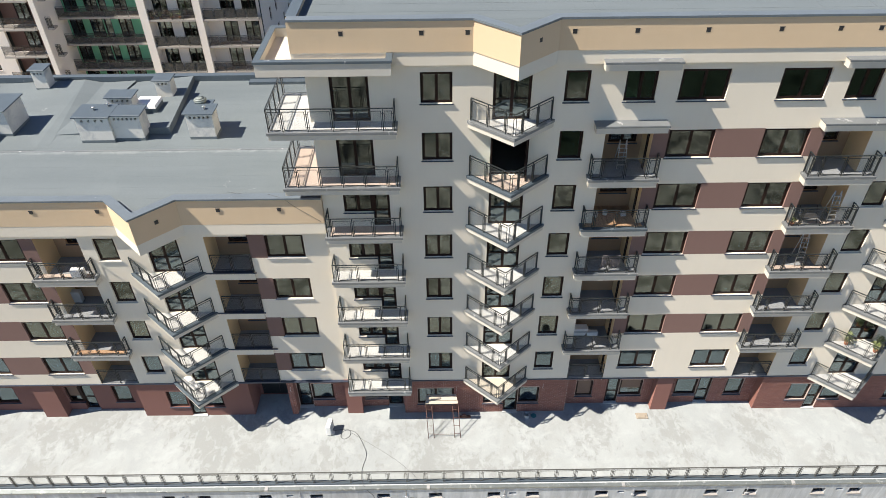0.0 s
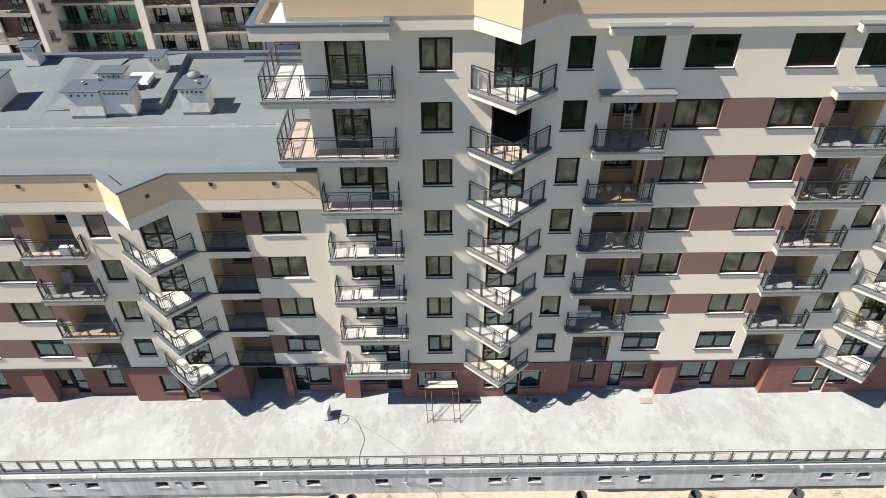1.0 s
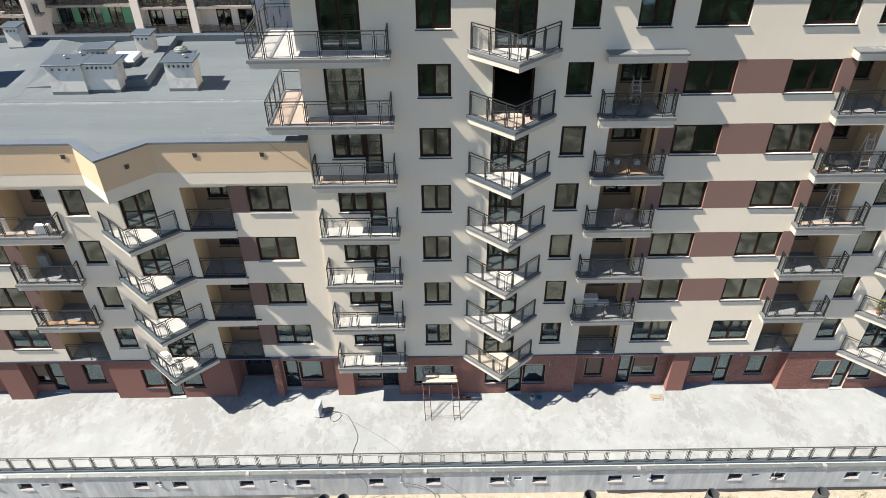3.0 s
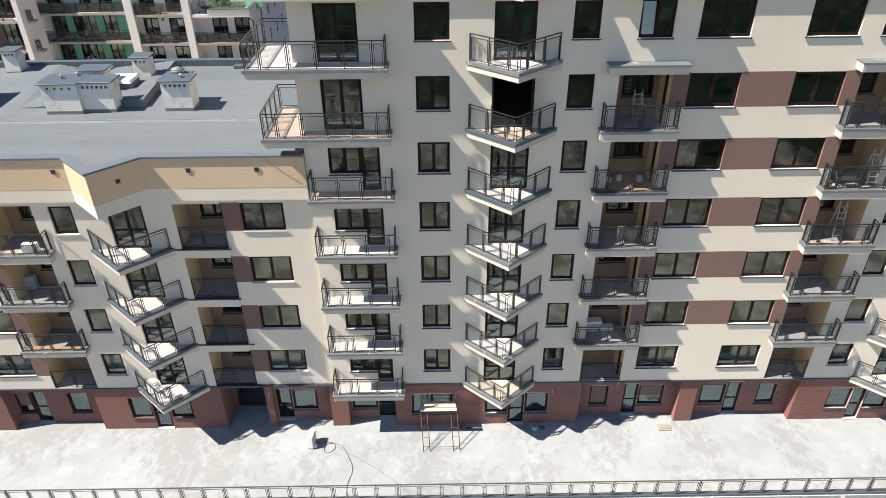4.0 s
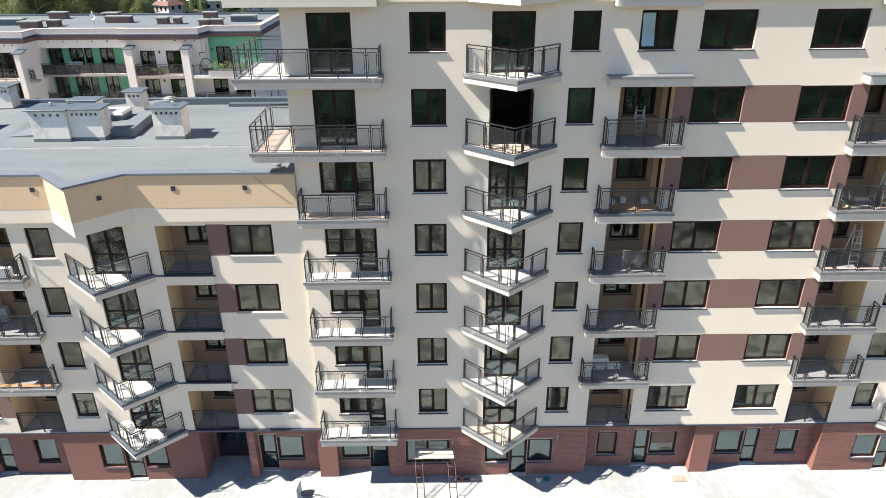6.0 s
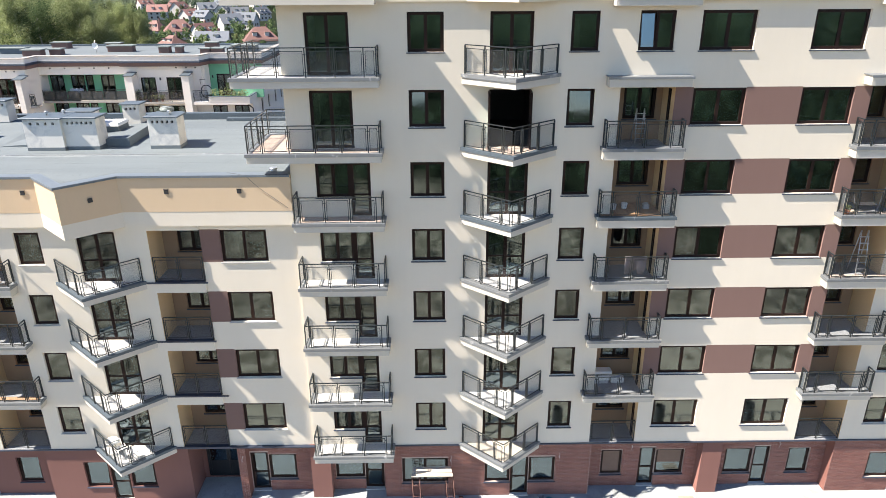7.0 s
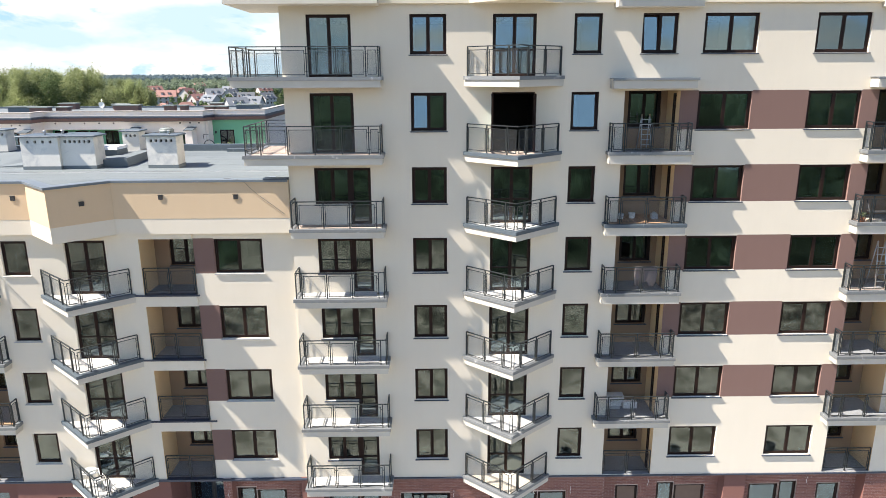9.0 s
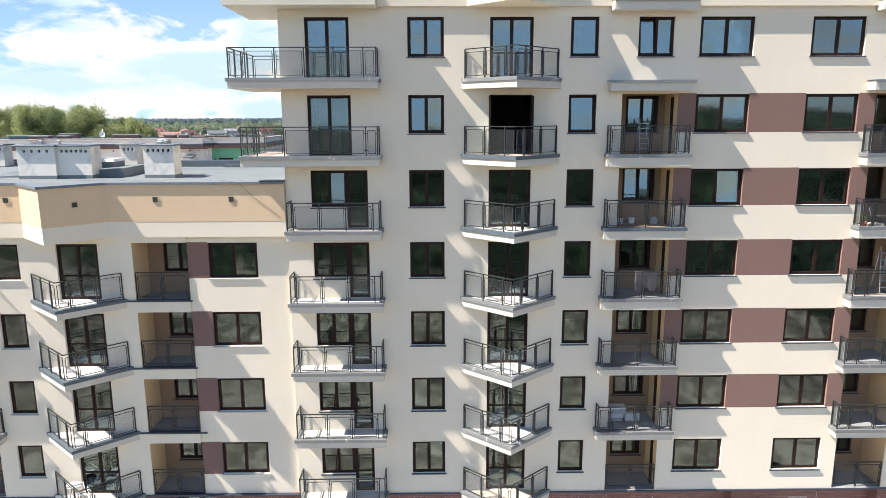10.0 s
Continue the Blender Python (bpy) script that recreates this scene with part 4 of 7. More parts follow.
# ---- balconies ----
b = balcony("e_small", "narrow balcony with grey steel railing and perforated sheets")
slab_parts(b, [(-5.49, -0.93), (-1.93, -0.93), (-1.93, -0.003), (-5.49, -0.003)], [(-5.49, -0.003), (-5.49, -0.93), (-1.93, -0.93), (-1.93, -0.003)])
rail_run(b, (-5.43, -0.87), (-1.99, -0.87), (0, 0.068, 0.352, 0.638, 0.935, 1.0))
rail_run(b, (-5.43, -0.02), (-5.43, -0.87), (0, 1), last=False)
rail_run(b, (-1.99, -0.87), (-1.99, -0.02), (0, 1), first=False)
for kind, xl in (("e_big", -7.33), ("e_mid", -7.03)):
    b = balcony(kind, "large corner balcony with grey steel railing round two sides")
    slab_parts(b, [(xl, -0.95), (-1.93, -0.95), (-1.93, -0.003), (TOWER_L - 0.004, -0.003), (TOWER_L - 0.004, 2.75), (xl, 2.75)],
               [(TOWER_L - 0.004, 2.75), (xl, 2.75), (xl, -0.95), (-1.93, -0.95), (-1.93, -0.003)])
    rail_run(b, (xl + 0.06, -0.89), (-1.99, -0.89), (0, 0.115, 0.315, 0.515, 0.715, 0.915, 1.0))
    rail_run(b, (xl + 0.06, 2.65), (xl + 0.06, -0.89), (0, 0.25, 0.5, 0.75, 1), last=False)
    rail_run(b, (TOWER_L - 0.04, 2.65), (xl + 0.06, 2.65), (0, 1), last=False)
    rail_run(b, (-1.99, -0.89), (-1.99, -0.02), (0, 1), first=False)
b = balcony("vee", "pointed balcony with grey steel railing and perforated sheets")
slab_parts(b, [(-1.86, -0.003), (0, -1.68), (1.86, -0.003)], [(-1.86, -0.003), (0, -1.68), (1.86, -0.003)])
rail_run(b, (-1.74, -0.03), (0, -1.59), (0, 0.40, 0.80, 1.0), last=False)
rail_run(b, (0, -1.59), (1.74, -0.03), (0, 0.20, 0.60, 1.0), first=False)
for kind, low in (("log", -0.43), ("log_low", -0.34)):
    b = balcony(kind, "shallow loggia balcony with grey steel railing and perforated sheets")
    slab_parts(b, [(-1.55, -0.50), (1.55, -0.50), (1.55, -0.003), (-1.55, -0.003)], [(-1.55, -0.003), (-1.55, -0.50), (1.55, -0.50), (1.55, -0.003)], low=low)
    rail_run(b, (-1.49, -0.45), (1.49, -0.45), (0, 0.16, 0.50, 0.84, 1.0))
    rail_run(b, (-1.49, -0.02), (-1.49, -0.45), (0, 1), last=False)
    rail_run(b, (1.49, -0.45), (1.49, -0.02), (0, 1), first=False)


def flush_rail(x0, x1, z, ledge):
    top = empty("loggia_railing", pose(0, 0, z), "grey steel loggia railing with perforated sheets set flush in the wall", "railing", "loggia railings")
    rail_run(top, (x0 + 0.03, 0.06), (x1 - 0.03, 0.06), (0, 0.5, 1.0), base=0.02)
    if ledge:
        bm = bmesh.new()
        box(bm, x0 - 0.34, x1 + ledge, -0.06, -0.004, -0.06, 0.0)
        box(bm, x0 + 0.003, x1 - 0.003, -0.004, 0.15, -0.002, 0.013)
        part("ledge", bm, M_SILL, top, "dark sheet-metal ledge")


put_balcony("e_big", 0, F[8] + 0.03, "corner balconies", M_CONC, "large corner balcony with concrete floor and grey steel railing")
put_balcony("e_mid", 0, F[7] + 0.03, "corner balconies", M_TILE, "large corner balcony with rosy tiled floor and grey railing")
for k in range(2, 7):
    put_balcony("e_small", 0, F[k] + 0.03, "narrow tower balconies", M_TILE if k == 6 else M_SCREED)
for k in range(2, 9):
    put_balcony("vee", 2.99, F[k] + 0.03, "pointed balconies", {7: M_TILE, 2: M_SANDY}.get(k, M_CONC),
                {7: "pointed balcony with rosy tiled floor and grey steel railing", 2: "pointed balcony with timber-coloured floor and grey steel railing"}.get(k, ""), M_COPING if k in (6, 7) else None)
    put_balcony("vee", 23.21, F[k] + 0.03, "pointed balconies")
for k in range(2, 6):
    put_balcony("vee", -13.93, F[k] + 0.03, "pointed balconies", M_SCREED, coping_mat=M_COPING)
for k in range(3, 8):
    put_balcony("log" if k > 4 else "log_low", 8.17, F[k] + 0.03, "loggia balconies", {6: M_WOOD}.get(k, M_FLOOR_SHADE), {6: "shallow loggia balcony with brown deck boards and steel railing"}.get(k, ""), {6: M_COPING}.get(k))
    put_balcony("log" if k > 4 else "log_low", 17.99, F[k] + 0.03, "loggia balconies", {6: M_TILE, 5: M_TILE}.get(k, M_FLOOR_SHADE))
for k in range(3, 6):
    put_balcony("log" if k > 4 else "log_low", -19.04, F[k] + 0.03, "loggia balconies", {5: M_TILE, 3: M_WOOD}.get(k, M_FLOOR_SHADE))
flush_rail(7.18, 9.29, F[2], 0)
flush_rail(16.83, 18.92, F[2], 0)
flush_rail(-20.05, -17.85, F[2], 0)
for k in range(2, 6):
    flush_rail(-11.70, -9.60, F[k], 0.32 if k == 3 else 0.12)

# ---- ground storey in brick ----
ZT = 0.30                   # level of the terrace
FRONT, BACKED = 0.05, 0.62
TOPZ = 3.37
gwin, gdoor = [], []
G_SILL, G_TOP = 1.10, 2.54
sections = [(-33.0, -28.0, FRONT), (-28.0, -24.4, BACKED), (-24.4, -23.1, FRONT), (-23.1, -18.27, BACKED), (-18.27, -11.6, FRONT), (-11.6, -9.30, 1.60), (-9.30, -8.95, FRONT),
            (-8.95, -5.90, BACKED), (-5.90, -4.98, FRONT), (-4.98, -2.40, BACKED), (-2.40, 7.32, FRONT), (7.32, 12.62, BACKED),
            (12.62, 13.55, FRONT), (13.55, 18.87, BACKED), (18.87, 33.0, FRONT)]
g_wins = [(-27.3, 1.3), (-22.95, 0.85), (-20.13, 1.1), (-16.6, 1.15), (-14.48, 1.18), (-8.05, 1.33), (-4.85, 1.40), (-1.60, 2.17), (2.32, 1.2), (4.42, 1.24), (8.0, 1.02),
          (10.65, 1.38), (14.02, 1.35), (17.1, 1.05), (20.63, 1.25), (22.67, 1.25), (26.5, 1.3)]
g_doors = [(-22.1, 0.8), (-15.42, 0.88), (-8.93, 0.86), (-3.42, 0.9), (3.55, 0.85), (9.85, 0.78), (15.4, 0.8), (21.9, 0.75)]
FILMED = {8.0: 0.12, 10.65: 0.62, -22.95: 0.5}      # window, lower edge of its film
brick_faces = []            # (x0, x1, z0, z1, y) pieces of wall to be bricked, with their holes
ground_wall = tagged(new("wall_ground_storey"), "red-brown ground storey in brick and render with recessed bays", "wall", kind="structure")
for x0, x1, y in sections:
    dip = -0.12 if y == BACKED else 0.0
    holes = [(a, a + w, G_SILL + dip, G_TOP + dip) for a, w in g_wins if x0 <= a < x1] + [(a, a + w, ZT + 0.04, G_TOP) for a, w in g_doors if x0 <= a < x1]
    if y == 1.60:
        holes = [(-11.4, -9.75, ZT + 0.04, ZT + 2.2)]
    bm = bmesh.new()
    panel_wall(bm, x0, x1, ZT - 0.05, TOPZ, holes, y, 0.3)
    if y == FRONT:
        for xx, s in ((x0, 1), (x1, -1)):
            box(bm, min(xx - s * 0.005, xx + s * 0.02), max(xx - s * 0.005, xx + s * 0.02), y + 0.003, 2.0, ZT - 0.05, TOPZ - 0.003, 1)
    plain = x1 < -9.0 or x0 in (-5.90, 12.62)
    part("masonry", bm, [M_PLINTH, M_PLINTH] if plain else [M_MORTAR, M_BRICK], ground_wall, "smooth red-brown render" if plain else "mortar and backing of the brick wall")
    if not plain:
        brick_faces.append((x0, x1, y, holes))
for a, w in g_wins:
    kind = "g%.2f" % w
    if kind not in WINDOWS:
        window_proto(kind, w, G_TOP - G_SILL, (0.5, 0.5) if w > 1.6 else (1.0,), sill_mat=M_SILL, label="dark brown ground-floor window with sheet-metal sill in brick wall")
    y = next(s[2] for s in sections if s[0] <= a < s[1])
    ob = put_window(kind, a, y, G_SILL + (-0.12 if y == BACKED else 0.0), "ground-floor windows")
    if a in FILMED:
        bm = bmesh.new()
        box(bm, 0.115, w - 0.115, 0.105, 0.110, FILMED[a], G_TOP - G_SILL - 0.115)
        part("film", bm, M_CARD_D, ob, "brown paper film stuck on the pane")
for a, w in g_doors:
    kind = "gd%.2f" % w
    if kind not in WINDOWS:
        window_proto(kind, w, G_TOP - ZT - 0.04, (1.0,), sill=False, rails=(1.0,), label="dark brown glazed terrace door in brick wall", category="terrace door")
    y = next(s[2] for s in sections if s[0] <= a < s[1])
    put_window(kind, a, y, ZT + 0.04, "terrace doors")
    bm = bmesh.new()
    box(bm, a - 0.02, a + w + 0.02, y - 0.10, y + 0.12, ZT + 0.004, ZT + 0.05)
    tagged(solid("door_threshold", bm, M_CONC), "pale concrete threshold in front of a terrace door", "threshold", "door thresholds")
entry = empty("entrance_door", pose(-11.4, 1.6, ZT + 0.04), "dark metal double entrance door in deep brick recess", "door")
bm = bmesh.new(); frame_bars(bm, 0, 1.65, 0, 2.16, 0.06, 0.08, 0.16); part("frame", bm, M_DOORLEAF, entry)
for x0, x1 in ((0.06, 1.05), (1.07, 1.59)):
    bm = bmesh.new(); frame_bars(bm, x0, x1, 0.0, 2.1, 0.09, 0.09, 0.14)
    box(bm, x0 + 0.09, x1 - 0.09, 0.1, 0.13, 0.09, 0.9)
    leaf = part("leaf", bm, M_DOORLEAF, entry)
    p = bmesh.new(); box(p, x0 + 0.08, x1 - 0.08, 0.11, 0.122, 0.9, 2.02)
    part("pane", p, M_GLASS, leaf).visible_shadow = False
# sheet flashing between brick and render
bm = bmesh.new()
box(bm, WING_L, RIGHT, -0.055, 0.6, 3.352, 3.359)
box(bm, WING_L, RIGHT, -0.058, -0.045, 3.30, 3.356)
box(bm, WING_L, RIGHT, 0.02, 0.72, 3.31, 3.348)
tagged(solid("flashing", bm, M_SILL), "dark sheet-metal flashing above the brick storey", "flashing", kind="structure")

# ---- terrace, its railing and the podium's front wall ----
PX0, PX1 = -46.0, 46.0
DECK = Vector((-0.06, -0.23, ZT))       # the deck and its podium stand in their own coordinates
terrace = tagged(new("terrace"), "pale stained cast-concrete terrace in large bays", "pavement", kind="structure")
x = PX0
for w in [5.6, 5.3, 5.5, 5.4, 5.7, 5.35, 5.5, 5.6, 5.4, 5.45, 5.5, 5.6, 5.3, 5.5, 5.6, 5.45, 5.2]:
    bm = bmesh.new()
    box(bm, x + 0.001, min(x + w, PX1) - 0.001, -4.38, 2.2, -0.25, 0.0)
    part("concrete_bay", bm, M_PODIUM, terrace)
    x += w
    if x > PX1:
        break
terrace.location = DECK
podium = tagged(new("podium_wall"), "grey dusty concrete podium wall with small slit windows", "wall", kind="structure")
slits = [(-21.42, 1), (-20.34, 0), (-19.32, 1), (-15.51, 1), (-14.56, 0), (-13.51, 1), (-10.08, 1), (-8.69, 0), (-7.2, 1), (-3.44, 1), (-0.51, 1), (2.78, 1), (3.83, 0), (4.96, 1),
         (8.84, 1), (9.92, 0), (11.03, 1), (15.03, 1), (16.06, 0), (17.23, 1), (21.07, 1), (22.22, 0), (23.13, 1)]
holes = []
for x, big in slits:
    holes.append((x - 0.36, x + 0.36, -1.08, -0.57) if big else (x - 0.19, x + 0.19, -0.80, -0.60))
bm = bmesh.new()
panel_wall(bm, PX0, PX1, -2.2, -0.06, holes, -4.86, 0.30)
part("concrete_wall", bm, M_BASEWALL, podium)
# the same near-black colour stands for the dark behind the slits
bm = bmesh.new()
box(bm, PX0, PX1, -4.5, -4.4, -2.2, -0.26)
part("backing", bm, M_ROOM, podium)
podium.location = DECK
for x, big in slits:
    if big:
        w = empty("slit_window", pose(x + DECK.x, -4.86 + DECK.y, -1.08 + DECK.z), "small dark slit window with pale ledge in podium wall", "window", "slit windows")
        bm = bmesh.new(); frame_bars(bm, -0.36, 0.36, 0, 0.51, 0.03, 0.20, 0.24); part("frame", bm, M_BLACK, w)
        bm = bmesh.new(); box(bm, -0.34, 0.34, 0.21, 0.22, 0.02, 0.49); part("pane", bm, M_BLACK, w)
        bm = bmesh.new()
        vs = box(bm, -0.40, 0.40, -0.05, 0.12, 0.0, 0.05)
        for q in vs:
            if q.co.y < 0:
                q.co.z -= 0.04
        part("ledge", bm, M_FARSLAB, w)
bm = bmesh.new()
box(bm, PX0, PX1, -4.60, -4.38, -0.06, 0.07)
part("kerb", bm, M_COPING, podium, "dark sheet-clad kerb under the railing")
bm = bmesh.new()
box(bm, PX0, PX1, -4.72, -4.602, -0.20, -0.07)
part("gutter", bm, M_COPING, podium, "dark sheet gutter behind the coping")
bm = bmesh.new()
n = int((PX1 - PX0) / 2.0)
for k in range(n):
    x0, x1 = PX0 + k * 2.0, PX0 + k * 2.0 + 1.985
    vs = box(bm, x0, x1, -4.92, -4.722, -0.02, 0.03)
    for q in vs:
        if q.co.y < -4.8:
            q.co.z -= 0.03
    box(bm, x0, x1, -4.926, -4.91, -0.12, -0.022)
    box(bm, x1 - 0.004, x1 + 0.012, -4.91, -4.73, -0.02, 0.025)
part("coping", bm, M_ZINC_D, podium, "dusty zinc coping in sheets")
for x in (-18.9, -9.9, -0.9, 9.95, 19.4):
    bm = bmesh.new()
    box(bm, x - 0.09, x + 0.09, -4.93, -4.70, -0.02, 0.045)
    box(bm, x - 0.09, x + 0.09, -4.945, -4.928, -0.12, 0.0)
    part("coping_bracket", bm, M_SILL_L, podium)
for x in (-22.9, -14.5, -8.1, -2.15, 3.35, 10.6, 17.0):
    bm = bmesh.new()
    tube(bm, (x, -4.88, -0.15), (x, -4.88, -0.85), 0.02, seg=6)
    box(bm, x - 0.08, x + 0.08, -4.93, -4.862, -1.0, -0.86)
    part("junction_box", bm, M_BUCKET, podium)

terrace_rail = empty("terrace_railing", pose(*DECK), "long grey steel terrace railing of open framed panels", "railing")
PITCH = 1.038
proto_post, proto_frame = None, None
k0 = int(-34 / PITCH)
for k in range(k0, -k0 + 1):
    x = k * PITCH - 0.02
    if proto_post is None:
        bm = bmesh.new()
        box(bm, -0.045, -0.02, -0.02, 0.02, 0.10, 1.06)
        box(bm, 0.02, 0.045, -0.02, 0.02, 0.10, 1.06)
        box(bm, -0.07, 0.07, -0.03, 0.03, 0.10, 0.125)
        for zz in (0.35, 0.8):
            box(bm, -0.02, 0.02, -0.008, 0.008, zz, zz + 0.03)
        proto_post = part("post", bm, M_RAIL_T, terrace_rail)
        bm = bmesh.new()
        frame_bars(bm, 0.10, PITCH - 0.10, 0.22, 0.96, 0.017, -0.010, 0.010)
        for zz in (0.34, 0.84):
            box(bm, 0.045, 0.10, -0.008, 0.008, zz, zz + 0.02)
            box(bm, PITCH - 0.10, PITCH - 0.045, -0.008, 0.008, zz, zz + 0.02)
        proto_frame = part("panel_frame", bm, M_RAIL_T, terrace_rail)
        p, f = proto_post, proto_frame
    else:
        p = new("post", proto_post.data); f = new("panel_frame", proto_frame.data)
        p.parent = f.parent = terrace_rail
    p.location = f.location = (x, -4.53, -0.03)
bm = bmesh.new()
box(bm, k0 * PITCH, -k0 * PITCH + 2.0, -4.555, -4.505, 1.03, 1.07)
part("handrail", bm, M_RAIL_T, terrace_rail)

# ---- ground ----
bm = bmesh.new()
bmesh.ops.create_grid(bm, x_segments=40, y_segments=40, size=4500)
for v in bm.verts:
    v.co.z = -1.65
tagged(solid("ground", bm, M_GROUND), "sandy building ground passing into meadow and woodland", "ground", kind="structure")

# ---- things on the wing roof ----
def chimney(x0, x1, y0, depth, h, holes, z=16.08, group="roof chimneys", plinth=0.16):
    top = empty("roof_chimney", pose(x0, y0, z), "pale rendered ventilation chimney with grey slab cap on flat roof", "chimney", group)
    w = x1 - x0
    bm = bmesh.new()
    nh = holes
    step = w / (nh + 1)
    hs = [(step * (k + 1) - 0.06, step * (k + 1) + 0.06, h - 0.28, h - 0.15) for k in range(nh)]
    panel_wall(bm, 0, w, plinth, h, hs, 0.0, 0.12)
    box(bm, 0, 0.12, 0.122, depth, plinth, h); box(bm, w - 0.12, w, 0.122, depth, plinth, h)
    box(bm, 0.12, w - 0.12, depth - 0.12, depth, plinth, h)
    part("shaft", bm, M_CHIM, top)
    bm = bmesh.new()
    box(bm, 0.12, w - 0.12, 0.3, depth - 0.13, plinth, h - 0.01)
    part("flue_core", bm, M_BLACK, top)
    bm = bmesh.new()
    box(bm, -0.012, w + 0.012, -0.012, depth + 0.012, 0, plinth)
    part("plinth", bm, M_ROOF, top, "dark bitumen upstand")
    bm = bmesh.new()
    box(bm, -0.12, w + 0.12, -0.14, depth + 0.12, h, h + (0.07 if h != 1.49 else 0.072))
    bevelled(bm, 0.01)
    part("cap", bm, M_COPING, top, "grey sheet-covered cap slab")
    return top


def roof_cowl(x, y, z, parent_label=""):
    top = empty("vent_cowl", pose(x, y, z), "small pale metal vent cowl on a chimney cap", "vent", "vent cowls")
    bm = bmesh.new(); tube(bm, (0, 0, 0), (0, 0, 0.13), 0.055, seg=12); part("pipe", bm, M_ALU, top)
    bm = bmesh.new(); tube(bm, (0, 0, 0.13), (0, 0, 0.19), 0.11, 0.05, 12); part("hat", bm, M_ALU, top)


chimney(-19.20, -17.452, 5.82, 1.3, 1.5, 4)
chimney(-17.448, -15.90, 6.02, 1.0, 1.49, 6)
chimney(-13.49, -12.09, 6.08, 0.95, 1.5, 5)
chimney(-16.60, -15.72, 10.57, 0.8, 1.35, 3)
chimney(-24.6, -23.8, 12.3, 0.8, 1.3, 3)
chimney(-18.5, -17.15, 8.38, 0.8, 1.25, 4, z=16.2)
chimney(-24.9, -23.3, 6.65, 1.9, 1.5, 4)
chimney(-26.6, -25.0, 5.65, 1.0, 1.5, 4)
roof_cowl(-18.4, 6.55, 17.65)
roof_cowl(-17.8, 7.0, 17.65)
roof_cowl(-12.55, 6.5, 17.65)
roof_cowl(-24.2, 7.65, 17.65)
# raised wedge of roofing behind the chimneys
bm = bmesh.new()
for y0, y1 in ((6.7, 13.35),):
    lo = [bm.verts.new(c) for c in ((-21.5, y0, 16.084), (-14.75, y0 + 0.0, 16.084), (-15.3, y1, 16.084), (-19.0, y1, 16.084))]
    hi = [bm.verts.new(c) for c in ((-21.4, y0, 16.09), (-14.75, y0, 16.50), (-15.3, y1, 16.46), (-18.9, y1, 16.09))]
    for k in range(4):
        bm.faces.new((lo[k], lo[(k + 1) % 4], hi[(k + 1) % 4], hi[k]))
    bm.faces.new(hi)
part("roof_wedge", bm, M_ROOF, roof_wing, "raised bitumen-covered roof wedge")
bm = bmesh.new()
za, zb = [bm.verts.new(c) for c in ((-27.0, 13.35, 16.084), (-22.0, 13.35, 16.30), (-20.9, 13.35, 16.085), (-18.9, 13.35, 16.20))], [bm.verts.new(c) for c in ((-27.0, 5.1, 16.083), (-21.5, 5.1, 16.09), (-20.9, 5.7, 16.084), (-20.0, 6.6, 16.087))]
for k in range(3):
    bm.faces.new((za[k], zb[k], zb[k + 1], za[k + 1]))
part("roof_fall", bm, M_ROOF, roof_wing, "shallow falls of the bitumen roof meeting in a valley")
sky_l = empty("roof_skylight", pose(-16.68, 9.2, 16.33), "white domed skylight on dark upstand on flat roof", "skylight")
bm = bmesh.new(); box(bm, -0.62, 0.62, -0.62, 0.62, 0, 0.36); part("upstand", bm, M_ROOF, sky_l)
bm = bmesh.new()
vs = box(bm, -0.68, 0.68, -0.68, 0.68, 0.36, 0.50)
for q in vs:
    if q.co.z > 0.4:
        q.co.x *= 0.9; q.co.y *= 0.9
part("dome", bm, M_OFFWHITE, sky_l, "white acrylic dome")
turb = empty("roof_ventilator", pose(-13.0, 7.4, 16.08), "pale round metal roof ventilator on rendered shaft with dark base plate", "vent")
bm = bmesh.new(); box(bm, -0.55, 0.55, -0.32, 0.32, 0, 1.42); part("shaft", bm, M_CHIM, turb)
bm = bmesh.new(); box(bm, -0.66, 0.66, -0.38, 0.42, 1.42, 1.48); part("base_plate", bm, M_COPING, turb)
bm = bmesh.new(); tube(bm, (0.02, 0, 1.48), (0.02, 0, 1.56), 0.22, seg=20); part("neck", bm, M_ZINC, turb)
bm = bmesh.new(); tube(bm, (0.02, 0, 1.56), (0.02, 0, 1.70), 0.32, 0.34, 28); tube(bm, (0.02, 0, 1.70), (0.02, 0, 1.77), 0.34, 0.25, 28); tube(bm, (0.02, 0, 1.77), (0.02, 0, 1.79), 0.25, 0.06, 28); part("cowl", bm, M_COWL, turb)
bm = bmesh.new(); box(bm, -0.46, 0.44, -0.26, 0.16, 0.0, 0.04)
sheet = tagged(solid("corner_sheet", bm, M_SILL), "dark sheet-metal cover on the parapet's corner", "flashing")
sheet.matrix_basis = pose(-6.1, -0.02, 16.472)
drain = empty("roof_outlet", pose(-6.64, 1.5, 16.084), "small pale metal roof outlet with a wide rim", "vent")
bm = bmesh.new(); tube(bm, (0, 0, 0), (0, 0, 0.20), 0.15, 0.13, seg=14); part("outlet", bm, M_ALU, drain)
bm = bmesh.new(); tube(bm, (0, 0, 0.17), (0, 0, 0.23), 0.17, seg=14); part("rim", bm, M_ALU, drain)


